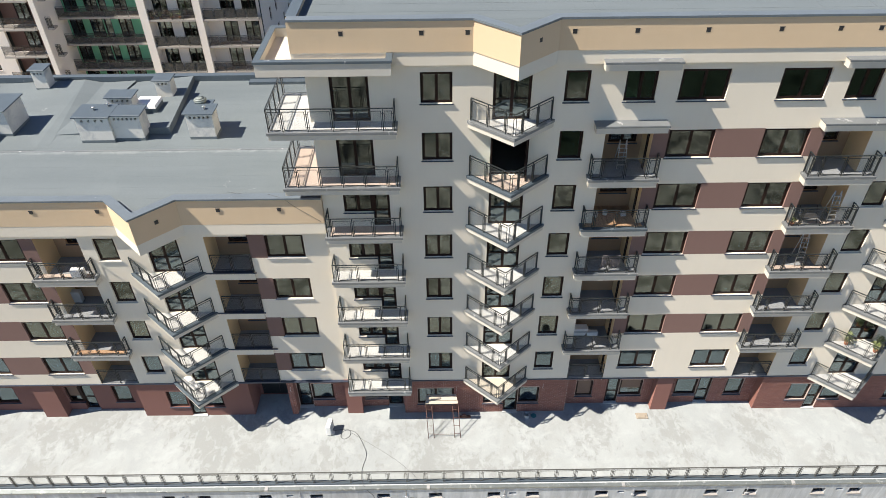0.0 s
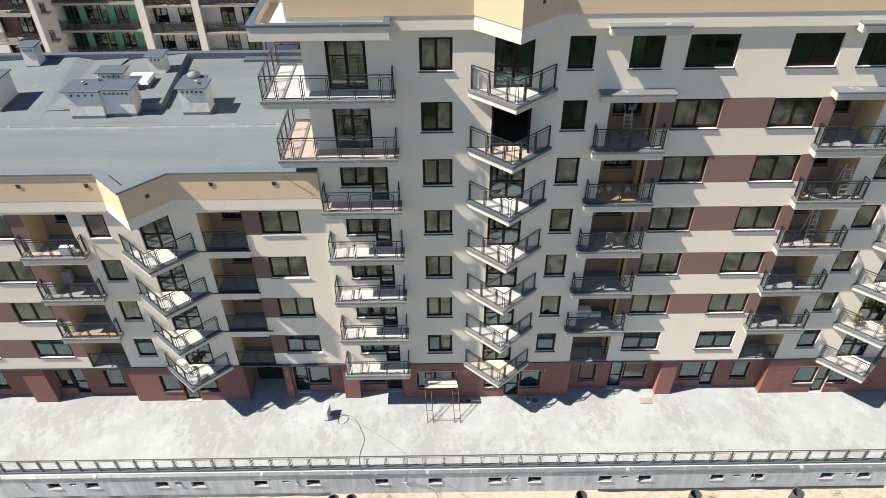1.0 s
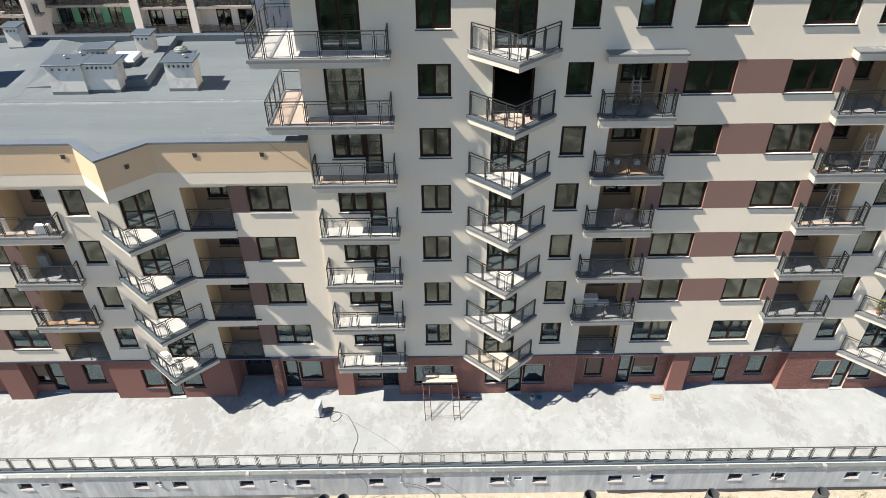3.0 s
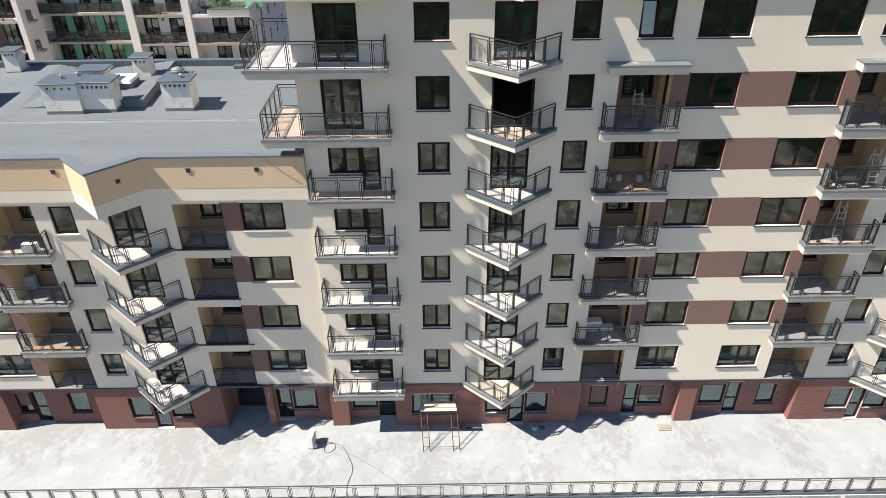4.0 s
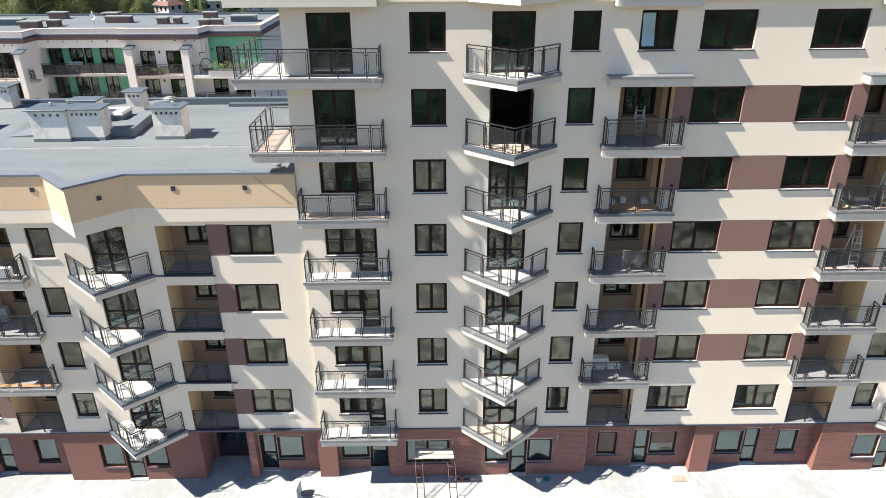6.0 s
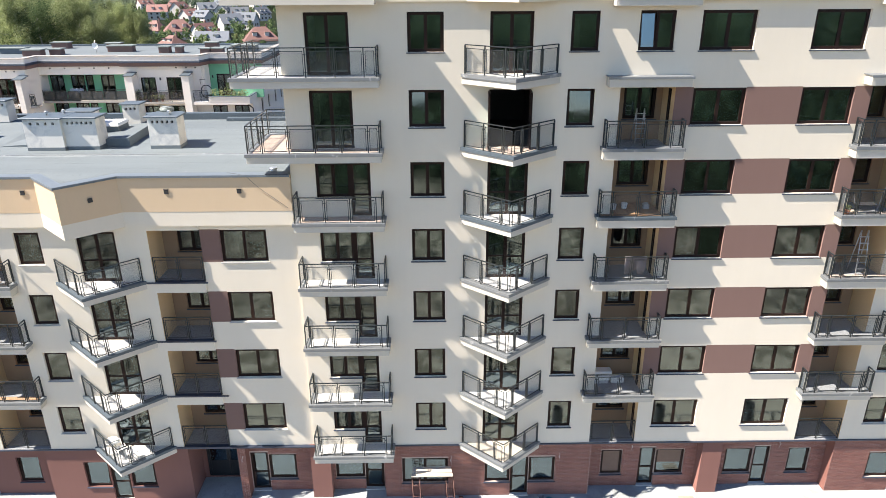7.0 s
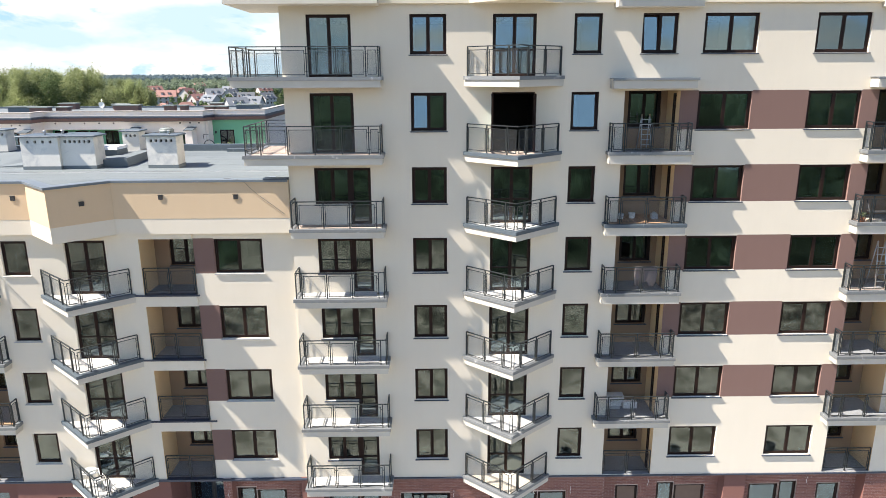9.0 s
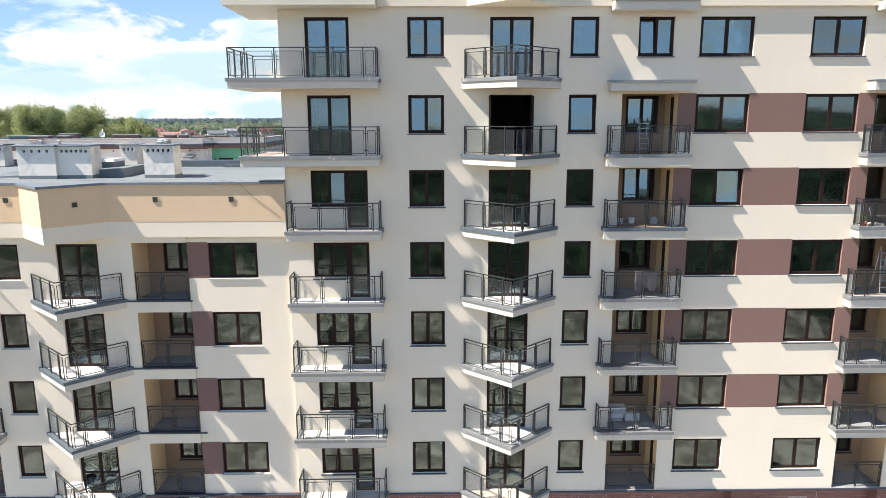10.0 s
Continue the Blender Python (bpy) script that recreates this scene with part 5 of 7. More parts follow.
def cable(name, pts, r, mat, label, category="cable"):
    cu = bpy.data.curves.new(name, "CURVE")
    cu.dimensions, cu.bevel_depth, cu.bevel_resolution, cu.resolution_u = "3D", r, 1, 6
    sp = cu.splines.new("NURBS")
    sp.points.add(len(pts) - 1)
    sp.use_endpoint_u, sp.order_u = True, 3
    for q, c in zip(sp.points, pts):
        q.co = (*c, 1)
    tmp = new(name + "_line", cu)
    deps = bpy.context.evaluated_depsgraph_get()
    me = bpy.data.meshes.new_from_object(tmp.evaluated_get(deps))
    bpy.data.objects.remove(tmp)
    me.materials.clear(); me.materials.append(mat)
    for p in me.polygons:
        p.use_smooth = True
    return tagged(new(name, me), label, category)


cable("roof_cable", [(-10.3, 0.9, 16.12), (-9.2, 0.55, 16.15), (-8.3, 0.2, 16.49), (-7.5, -0.2, 16.48), (-7.3, -0.265, 16.42), (-6.95, -0.22, 16.0), (-6.3, -0.216, 15.5), (-5.8, -0.216, 15.1)], 0.008, M_CABLE, "loose grey cable hanging over the tan parapet")

# ---- things on the terrace ----
unit = empty("heating_unit", pose(-6.85, -1.27, ZT, 0, 0, -8), "white boxy site heater standing on the terrace", "heater")
bm = bmesh.new(); box(bm, -0.14, 0.14, -0.33, 0.33, 0.06, 0.82); bevelled(bm, 0.02); part("housing", bm, M_OFFWHITE, unit)
bm = bmesh.new(); box(bm, 0.142, 0.16, -0.26, 0.26, 0.35, 0.74); part("grille", bm, M_BUCKET, unit)
for yy in (-0.25, 0.25):
    bm = bmesh.new(); box(bm, -0.16, 0.16, yy - 0.03, yy + 0.03, 0.0, 0.06); part("foot", bm, M_BLACK, unit)
bm = bmesh.new(); tube(bm, (0.2, -0.18, 0.12), (0.24, -0.18, 0.2), 0.11, seg=12); part("cable_drum", bm, M_OFFWHITE, unit)
cable("power_cable", [tuple(Vector(q) + DECK) for q in [(-6.55, -1.05, 0.06), (-6.1, -0.9, 0.02), (-5.7, -0.9, 0.02), (-5.5, -1.3, 0.02), (-5.9, -1.7, 0.02), (-6.2, -1.4, 0.02), (-6.0, -0.95, 0.02), (-5.45, -1.02, 0.02), (-5.1, -1.3, 0.02), (-4.7, -2.1, 0.02), (-4.45, -2.75, 0.02),
                      (-4.7, -3.6, 0.02), (-4.66, -4.2, 0.02), (-4.64, -4.32, 0.14), (-4.6, -4.6, 0.12), (-4.3, -4.97, -0.1), (-3.9, -5.0, -0.6), (-3.85, -5.05, -1.5), (-4.5, -5.3, -1.9), (-6.5, -5.6, -1.9)]],
      0.014, M_CABLE, "grey power cable running across the terrace and over the railing")
cable("thin_wire", [tuple(Vector(q) + DECK) for q in [(-5.5, -1.2, 0.015), (-4.0, -2.2, 0.015), (-2.6, -3.2, 0.015), (-1.6, -4.2, 0.02), (-1.4, -4.6, 0.12), (-0.6, -5.0, -0.2), (0.6, -5.15, -1.2), (1.6, -5.5, -1.9)]], 0.008, M_CABLE, "thin dark wire lying across the terrace")

scaf = empty("trestle_scaffold", pose(0.0, 0.06, ZT), "low rusty steel trestle scaffold with pale timber planks", "scaffold")
for k, (y0, z) in enumerate(((-0.86, 1.83), (-0.62, 1.85), (-0.40, 1.83))):
    bm = bmesh.new(); box(bm, -1.13 + 0.03 * k, 0.78 - 0.04 * k, y0, y0 + 0.22, z, z + 0.05); bevelled(bm, 0.006); part("plank", bm, M_PLANK, scaf)
for xs, xf in ((-0.95, -0.80), (0.62, 0.76)):
    # each trestle: two legs to the front, two to the wall, rungs between the front ones and across
    for side in (-0.17, 0.17):
        bm = bmesh.new()
        tube(bm, (xs + side, -0.66, 1.82), (xf + side, -1.92, 0.0), 0.020, seg=8)
        part("leg", bm, M_RUST, scaf)
        bm = bmesh.new()
        tube(bm, (xs + side, -0.52, 1.82), (xs + side + 0.05, -0.10, 0.0), 0.020, seg=8)
        part("leg", bm, M_RUST, scaf)
    for f in (0.12, 0.34, 0.56, 0.78):
        xc, yc = xf + (xs - xf) * f, -1.92 + 1.26 * f
        bm = bmesh.new()
        tube(bm, (xc - 0.17, yc, 1.82 * f), (xc + 0.17, yc, 1.82 * f), 0.014, seg=6)
        part("rung", bm, M_RUST, scaf)
        bm = bmesh.new()
        tube(bm, (xs - 0.17, -0.10 - 0.42 * f, 1.82 * f), (xs + 0.2, -0.10 - 0.42 * f, 1.82 * f), 0.014, seg=6)
        part("rung", bm, M_RUST, scaf)
bm = bmesh.new()
tube(bm, (-0.63, -1.78, 0.2), (0.59, -1.78, 0.2), 0.014, seg=6)
part("brace", bm, M_RUST, scaf)
bm = bmesh.new()
tube(bm, (-0.78, -0.3, 0.35), (0.45, -0.3, 1.4), 0.014, seg=6)
part("brace", bm, M_RUST, scaf)


def bucket(x, y, z, r, h, mat, label):
    top = empty("bucket", pose(x, y, z), label, "bucket", "buckets")
    bm = bmesh.new(); tube(bm, (0, 0, 0), (0, 0, h), r * 0.85, r, 16, False)
    tube(bm, (0, 0, 0.01), (0, 0, 0.02), r * 0.84, r * 0.84, 16)
    tube(bm, (0, 0, h - 0.04), (0, 0, h), r * 1.06, r * 1.06, 16, False)
    part("pail", bm, mat, top)
    bm = bmesh.new()
    prev = None
    for k in range(9):
        a = math.pi * k / 8
        p = Vector((r * math.cos(a), 0.02, h - 0.02 + 0.0 + r * 0.7 * math.sin(a)))
        if prev is not None:
            tube(bm, prev, p, 0.006, seg=5)
        prev = p
    part("handle", bm, M_RAIL, top)


bucket(5.0, -0.42, ZT, 0.16, 0.30, M_BUCKET, "grey mixing bucket standing by the brick wall")
bm = bmesh.new(); tube(bm, (5.42, -0.33, ZT), (5.42, -0.33, ZT + 0.05), 0.15, 0.17, 16)
tagged(solid("plastic_bowl", bm, M_TEAL), "teal plastic bowl lying on the terrace", "bowl")
bm = bmesh.new(); box(bm, 11.65, 12.35, -0.66, -0.24, ZT, ZT + 0.06); box(bm, 11.75, 12.2, -0.59, -0.30, ZT + 0.06, ZT + 0.1); bevelled(bm, 0.008)
tagged(solid("cardboard", bm, M_CARD), "flattened brown cardboard lying beside a brick pier", "cardboard")
bm = bmesh.new(); box(bm, 0.93, 1.58, -0.42, -0.3, ZT, ZT + 0.12); box(bm, 1.08, 1.28, -0.4, -0.32, ZT + 0.12, ZT + 0.3); bevelled(bm, 0.008)
tagged(solid("timber_offcut", bm, M_RUST), "short reddish timber offcuts lying by the wall", "timber")
# sockets' wire ends in the brickwork
for x, y, z in ((0.72, 0.05, 2.65), (4.25, 0.05, 2.8), (5.85, 0.05, 2.8), (9.45, 0.62, 2.7), (16.6, 0.62, 2.8), (-9.1, 0.05, 2.8)):
    cable("wire_end", [(x, y, z), (x + 0.03, y - 0.05, z - 0.1), (x - 0.05, y - 0.07, z - 0.22), (x + 0.02, y - 0.04, z - 0.34)], 0.008, M_OFFWHITE, "loose white wire end sticking out of the brick wall", "wire")

# ---- things on balconies ----
def ladder(x, y, z, h, lean, label):
    top = empty("step_ladder", pose(x, y, z), label, "ladder", "ladders")
    for sx in (-0.2, 0.2):
        for fy, sgn in ((0.0, 1), (0.62, -1)):
            bm = bmesh.new(); tube(bm, (sx, fy, 0), (sx * 0.75, fy + sgn * 0.3, h), 0.022, seg=6); part("rail", bm, M_ALU, top)
    for k in range(1, 7):
        f = k / 7
        bm = bmesh.new(); box(bm, -0.2, 0.2, 0.3 * f - 0.04, 0.3 * f + 0.04, h * f - 0.012, h * f + 0.012); part("tread", bm, M_ALU, top)


ladder(8.25, 0.42, F[7] + 0.04, 1.34, 0, "aluminium step ladder standing in a loggia")
ladder(18.0, -0.1, F[5] + 0.05, 1.9, 0, "aluminium step ladder standing in a loggia")
ladder(18.55, -0.3, F[6] + 0.05, 1.7, 0, "aluminium step ladder leaning beside a chair on a balcony")
for x, y, z in ((7.45, 0.55, F[6]), (7.95, 0.7, F[6])):
    bucket(x, y, z + 0.064, 0.13, 0.22, M_OFFWHITE, "white paint bucket standing in a loggia")
bm = bmesh.new(); box(bm, 8.7, 8.95, 0.5, 0.75, F[6] + 0.063, F[6] + 0.26); box(bm, 8.75, 8.9, 0.55, 0.7, F[6] + 0.26, F[6] + 0.32); bevelled(bm, 0.01)
tagged(solid("tool_box", bm, M_BUCKET), "grey tool box on a loggia floor", "tool box")
deck = empty("timber_deck", pose(0, 0, F[6] + 0.043), "brown timber decking laid on a loggia floor", "decking")
bm = bmesh.new()
box(bm, 0, 0.098, 0, 1.86, 0, 0.018)
me_board = bpy.data.meshes.new("board")
bm.to_mesh(me_board); bm.free()
me_board.materials.append(M_WOOD_R)
for k in range(20):
    ob = new("board", me_board)
    ob.location = (7.195 + 0.104 * k, -0.43, 0)
    ob.parent = deck
# cloth over a railing
bm = bmesh.new()
n = 18
rows = []
zt = F[5] + 0.03 + RAIL_TOP + 0.012
for j in range(12):
    s = j / 11
    yy, zz = -0.36 + 0.05 * s, zt - 0.02 - 0.74 * s
    rows.append([bm.verts.new((7.90 + 0.90 * i / n, yy - 0.018 * math.sin(i * 0.9 + 2.0 * s) * s, zz - (0.10 * math.sin(i * 0.55) + 0.05 * math.sin(i * 1.7)) * s)) for i in range(n + 1)])
for j in range(11):
    for i in range(n):
        f = bm.faces.new((rows[j][i], rows[j][i + 1], rows[j + 1][i + 1], rows[j + 1][i])); f.smooth = True
ob = solid("hanging_cloth", bm, M_CLOTH)
md = ob.modifiers.new("thick", "SOLIDIFY"); md.thickness = 0.012
tagged(ob, "grey cloth hung over a balcony railing", "cloth")


def folding_set(x, y, z, rz):
    top = empty("folding_chair", pose(x, y, z, 0, 0, rz), "pale metal folding chair on a pointed balcony", "chair", "balcony chairs")
    for sx in (-0.2, 0.2):
        bm = bmesh.new(); tube(bm, (sx, -0.22, 0), (sx, 0.2, 0.85), 0.014, seg=6); part("leg", bm, M_OFFWHITE, top)
        bm = bmesh.new(); tube(bm, (sx, 0.22, 0), (sx, -0.18, 0.45), 0.014, seg=6); part("leg", bm, M_OFFWHITE, top)
    for k in range(5):
        bm = bmesh.new(); box(bm, -0.2, 0.2, -0.2 + 0.085 * k, -0.14 + 0.085 * k, 0.445, 0.462); part("seat_slat", bm, M_OFFWHITE, top)
    for k in range(2):
        bm = bmesh.new(); box(bm, -0.2, 0.2, 0.14 + 0.04 * k, 0.16 + 0.04 * k, 0.66 + 0.1 * k, 0.73 + 0.1 * k); part("back_slat", bm, M_OFFWHITE, top)


folding_set(-14.35, -0.75, F[2] + 0.045, 40)
folding_set(-13.7, -0.95, F[2] + 0.045, 120)
tb = empty("garden_table", pose(-14.75, -0.45, F[2] + 0.045), "small pale folding garden table", "table")
bm = bmesh.new(); tube(bm, (0, 0, 0.68), (0, 0, 0.70), 0.3, seg=20); part("tabletop", bm, M_OFFWHITE, tb)
for a in range(3):
    c, sn = math.cos(a * 2.1), math.sin(a * 2.1)
    bm = bmesh.new(); tube(bm, (0.26 * c, 0.26 * sn, 0), (0.05 * c, 0.05 * sn, 0.68), 0.012, seg=6); part("leg", bm, M_RAIL, tb)
ac = empty("air_unit", pose(-18.35, -0.22, F[5] + 0.045), "white air-conditioning box on a tiled balcony", "air conditioner")
bm = bmesh.new(); box(bm, -0.33, 0.33, -0.15, 0.15, 0.03, 0.5); bevelled(bm, 0.025); part("housing", bm, M_OFFWHITE, ac)
bm = bmesh.new(); tube(bm, (0, -0.152, 0.26), (0, -0.165, 0.26), 0.19, seg=20); part("fan_guard", bm, M_BUCKET, ac)
bm = bmesh.new(); box(bm, -20.2, -19.6, 0.9, 1.2, F[4] + 0.02, F[4] + 0.75); bevelled(bm, 0.02)
tagged(solid("storage_box", bm, M_BUCKET), "grey box standing in a loggia", "box")
for k in range(4):
    bm = bmesh.new()
    box(bm, 7.25, 7.95 + 0.05 * k, 0.55, 0.95, F[3] + 0.02 + 0.16 * k, F[3] + 0.17 + 0.16 * k); bevelled(bm, 0.006)
    tagged(solid("carton", bm, M_OFFWHITE if k % 2 else M_BUCKET), "pale carton in a stack on a loggia floor", "carton", "stacked cartons")
bm = bmesh.new(); box(bm, 8.1, 8.7, 0.6, 0.85, F[3] + 0.02, F[3] + 0.32); bevelled(bm, 0.01)
tagged(solid("sack", bm, M_OFFWHITE), "pale plaster sack on a loggia floor", "sack")
ch = empty("deck_chair", pose(17.5, -0.1, F[6] + 0.045), "dark folded deck chair on a tiled balcony", "chair")
for sx in (-0.4, 0.4):
    bm = bmesh.new(); tube(bm, (sx, -0.2, 0), (sx, 0.25, 0.8), 0.02, seg=6); part("leg", bm, M_BLACK, ch)
bm = bmesh.new(); box(bm, -0.4, 0.4, -0.2, 0.2, 0.35, 0.38); part("seat", bm, M_BLACK, ch)
bm = bmesh.new(); box(bm, -0.35, 0.1, -0.3, 0.05, 0.005, 0.12); bevelled(bm, 0.02)
tagged(solid("sack", bm, M_PLANK), "pale crumpled sack on a tiled balcony", "sack").matrix_basis = pose(17.35, -0.1, F[6] + 0.04)


def pot_plant(x, y, z, r, h, seed):
    top = empty("potted_plant", pose(x, y, z), "green leafy plant in a terracotta pot on a balcony", "plant", "balcony plants")
    bm = bmesh.new(); tube(bm, (0, 0, 0), (0, 0, 0.22), 0.10, 0.14, 14); part("pot", bm, M_TERRA, top)
    rg = random.Random(seed)
    bm = bmesh.new()
    for _ in range(90):
        d = Vector((rg.gauss(0, r * 0.5), rg.gauss(0, r * 0.5), 0.25 + rg.random() * h))
        q = Euler((rg.uniform(0, 3), rg.uniform(0, 3), rg.uniform(0, 6))).to_matrix()
        vs = [bm.verts.new(d + q @ Vector(c)) for c in ((-0.03, -0.06, 0), (0.03, -0.06, 0), (0.03, 0.06, 0.02), (-0.03, 0.06, 0.02))]
        bm.faces.new(vs)
    part("leaves", bm, M_LEAF, top)


pot_plant(24.0, -0.55, F[3] + 0.045, 0.3, 0.5, 1)
pot_plant(23.7, -0.85, F[3] + 0.045, 0.22, 0.35, 2)
pot_plant(22.4, -0.25, F[3] + 0.045, 0.2, 0.6, 3)
pot_plant(16.7, -0.3, F[6] + 0.045, 0.1, 0.1, 4)

# ---- sand in front: pipes, film, boards, weeds ----
GZ = -1.65
for x, y in ((-17.9, -6.75), (-5.86, -6.75), (-4.92, -6.75), (7.08, -6.72), (13.05, -6.74), (18.4, -6.74)):
    top = empty("standing_pipe", pose(x, y, GZ), "dark grey plastic shaft pipe standing in the sand", "pipe", "standing pipes")
    bm = bmesh.new()
    tube(bm, (0, 0, -0.1), (0, 0, 2.19), 0.30, seg=24, cap=False)
    tube(bm, (0, 0, 2.19), (0, 0, 0.0), 0.265, seg=24, cap=False)
    for k in range(24):
        a0, a1 = 2 * math.pi * k / 24, 2 * math.pi * (k + 1) / 24
        bm.faces.new([bm.verts.new((rr * math.cos(a), rr * math.sin(a), 2.19)) for rr, a in ((0.30, a0), (0.30, a1), (0.265, a1), (0.265, a0))])
    part("shaft", bm, M_PIPE, top)
    bm = bmesh.new()
    for zz in (0.5, 1.0, 1.5):
        tube(bm, (0, 0, zz), (0, 0, zz + 0.06), 0.31, seg=24, cap=False)
    part("rib", bm, M_PIPE, top)
    bm = bmesh.new(); tube(bm, (0, 0, 1.2), (0, 0, 1.22), 0.262, seg=20); part("bottom", bm, M_BLACK, top)
cable("site_hose", [(x, y - 0.23, z) for x, y, z in [(-24, -5.6, GZ + 0.03), (-21.5, -5.3, GZ + 0.03), (-20.5, -5.65, GZ + 0.03), (-18, -5.5, GZ + 0.03), (-15, -5.4, GZ + 0.03), (-12, -5.7, GZ + 0.03), (-10.2, -6.4, GZ + 0.03), (-8, -5.8, GZ + 0.03), (-5, -5.4, GZ + 0.03), (-1.5, -5.6, GZ + 0.03), (-0.2, -5.25, GZ + 0.03), (-1.0, -4.95, -0.7), (-2.0, -4.92, -0.6)]],
      0.018, M_CABLE, "grey site hose lying along the podium wall", "hose")
rg = random.Random(8)
for k in range(7):
    bm = bmesh.new()
    box(bm, -0.6, 0.6, -0.08, 0.08, 0, 0.025)
    ob = tagged(solid("board", bm, M_BUCKET), "grey board scrap lying in the sand", "board", "board scraps")
    ob.matrix_basis = pose(-17.3 + rg.uniform(-0.9, 1.6), -5.93 + rg.uniform(-0.3, 0.3), GZ + 0.09 + 0.03 * k, 0, rg.uniform(-3, 3), rg.uniform(-30, 30))
bm = bmesh.new()
for k in range(40):
    x, y = 11.3 + rg.random() * 0.9, -5.73 - rg.random() * 0.25
    q = Euler((rg.uniform(-1, 1), rg.uniform(-1, 1), rg.uniform(0, 6))).to_matrix()
    bm.faces.new([bm.verts.new(Vector((x, y, GZ + 0.06)) + q @ Vector(c)) for c in ((-0.12, -0.06, 0), (0.1, -0.08, 0.02), (0.12, 0.07, 0), (-0.1, 0.06, 0.03))])
tagged(solid("plastic_film", bm, M_BLUEFILM), "crumpled blue plastic film in the sand", "film", kind="stuff")
bm = bmesh.new()
for k in range(150):
    x, y = rg.uniform(-24, 25), -5.35 - abs(rg.gauss(0, 0.8))
    s = rg.uniform(0.012, 0.04) if k % 8 else rg.uniform(0.05, 0.10)
    q = Euler((rg.uniform(0, 3), rg.uniform(0, 3), rg.uniform(0, 6))).to_matrix().to_4x4()
    box(bm, -s, s, -s * 0.7, s * 0.7, -s * 0.5, s * 0.5, 0, Matrix.Translation((x, y, GZ + s * 0.3)) @ q)
tagged(solid("rubble", bm, M_SCREED), "pale rubble lumps scattered in the sand", "rubble", kind="stuff")
bm = bmesh.new()
for c in range(64):
    cx, cy = rg.uniform(-22, 24), -5.38 - rg.random() * 1.6
    for k in range(int(rg.uniform(25, 110))):
        a, t = rg.uniform(0, 6.28), rg.uniform(0.1, 0.9)
        px, py, h = cx + rg.gauss(0, 0.20), cy + rg.gauss(0, 0.15), rg.uniform(0.05, 0.18)
        dx, dy = 0.010 * math.cos(a), 0.010 * math.sin(a)
        bm.faces.new([bm.verts.new(v) for v in ((px - dx, py - dy, GZ), (px + dx, py + dy, GZ), (px + dx * 2 + dy * 4 * t, py + dy * 2 - dx * 4 * t, GZ + h * 0.6), (px + dy * 8 * t, py - dx * 8 * t, GZ + h))])
tagged(solid("weeds", bm, M_LEAF), "green weeds growing in the sand", "weeds", kind="stuff")
for xa, xb in ((8.5, 24.5), (-24.0, -6.5)):
    bm = bmesh.new()
    n = int((xb - xa) / 0.25)
    row0, row1 = [], []
    for k in range(n + 1):
        x = xa + 0.25 * k
        wv = noise.noise(Vector((x * 0.7, 2, 0)))
        row0.append(bm.verts.new((x, -5.105, GZ + 0.13 + 0.05 * wv)))
        row1.append(bm.verts.new((x, -5.21 - 0.07 * noise.noise(Vector((x * 0.9, 7, 0))), GZ + 0.07)))
    for k in range(n):
        bm.faces.new((row0[k], row0[k + 1], row1[k + 1], row1[k]))
    ob = solid("membrane", bm, M_BLACK)
    md = ob.modifiers.new("thick", "SOLIDIFY"); md.thickness = 0.01
    tagged(ob, "black waterproofing sheet lying at the foot of the podium wall", "membrane", "wall membranes")
bm = bmesh.new()
bmesh.ops.create_grid(bm, x_segments=300, y_segments=24, size=1.0)
for v in bm.verts:
    x, y = v.co.x * 32, -8.23 + v.co.y * 3.13
    hgt = noise.noise(Vector((x * 0.8, y * 0.8, 3))) * 0.07 + noise.noise(Vector((x * 3, y * 3, 5))) * 0.025
    edge = min(1.0, (1 - abs(v.co.y)) * 6, (1 - abs(v.co.x)) * 10)
    v.co = (x, y, GZ + 0.004 + max(-0.0, hgt + 0.05) * edge)
for f in bm.faces:
    f.smooth = True
tagged(solid("sand_strip", bm, M_GROUND), "trodden sand along the podium wall", "ground", kind="structure")

# ---- the neighbouring house across the courtyard ----
def plain_wall(name, x0, x1, y, z0, z1, holes, mat, label, depth=0.3):
    bm = bmesh.new()
    panel_wall(bm, x0, x1, z0, z1, holes, y, depth)
    return part(name, bm, mat, far_house, label)


far_house = empty("apartment_building", pose(0, 0, 0), "white and green apartment house with brown roof band across the courtyard", "building")
LV = [12.4, 9.6, 6.8, 4.0, 1.2]
window_proto("far_door", 1.4, 2.3, (0.5, 0.5), sill=False, label="dark framed balcony door of the neighbouring house", category="balcony door")
window_proto("far_leaf", 0.8, 2.3, (1.0,), sill=False, label="dark framed single balcony door of the neighbouring house", category="balcony door")
window_proto("far_bay_door", 1.5, 2.2, (0.5, 0.5), sill=False, label="dark framed balcony door of the neighbouring house", category="balcony door")
window_proto("far_win", 1.2, 1.35, (0.5, 0.5), label="dark framed window of the neighbouring house")
Y_LEFT, Y_MID, Y_BAY, Y_TOP, X_END = 41.2, 45.0, 43.5, 45.2, -18.3
BX0, BX1, LX = -30.55, -23.1, -39.2         # the white bay and the corner of the left block
W_LEFT, W_BAY, W_SIDE, W_GREEN, W_SET = [], [], [], [], []
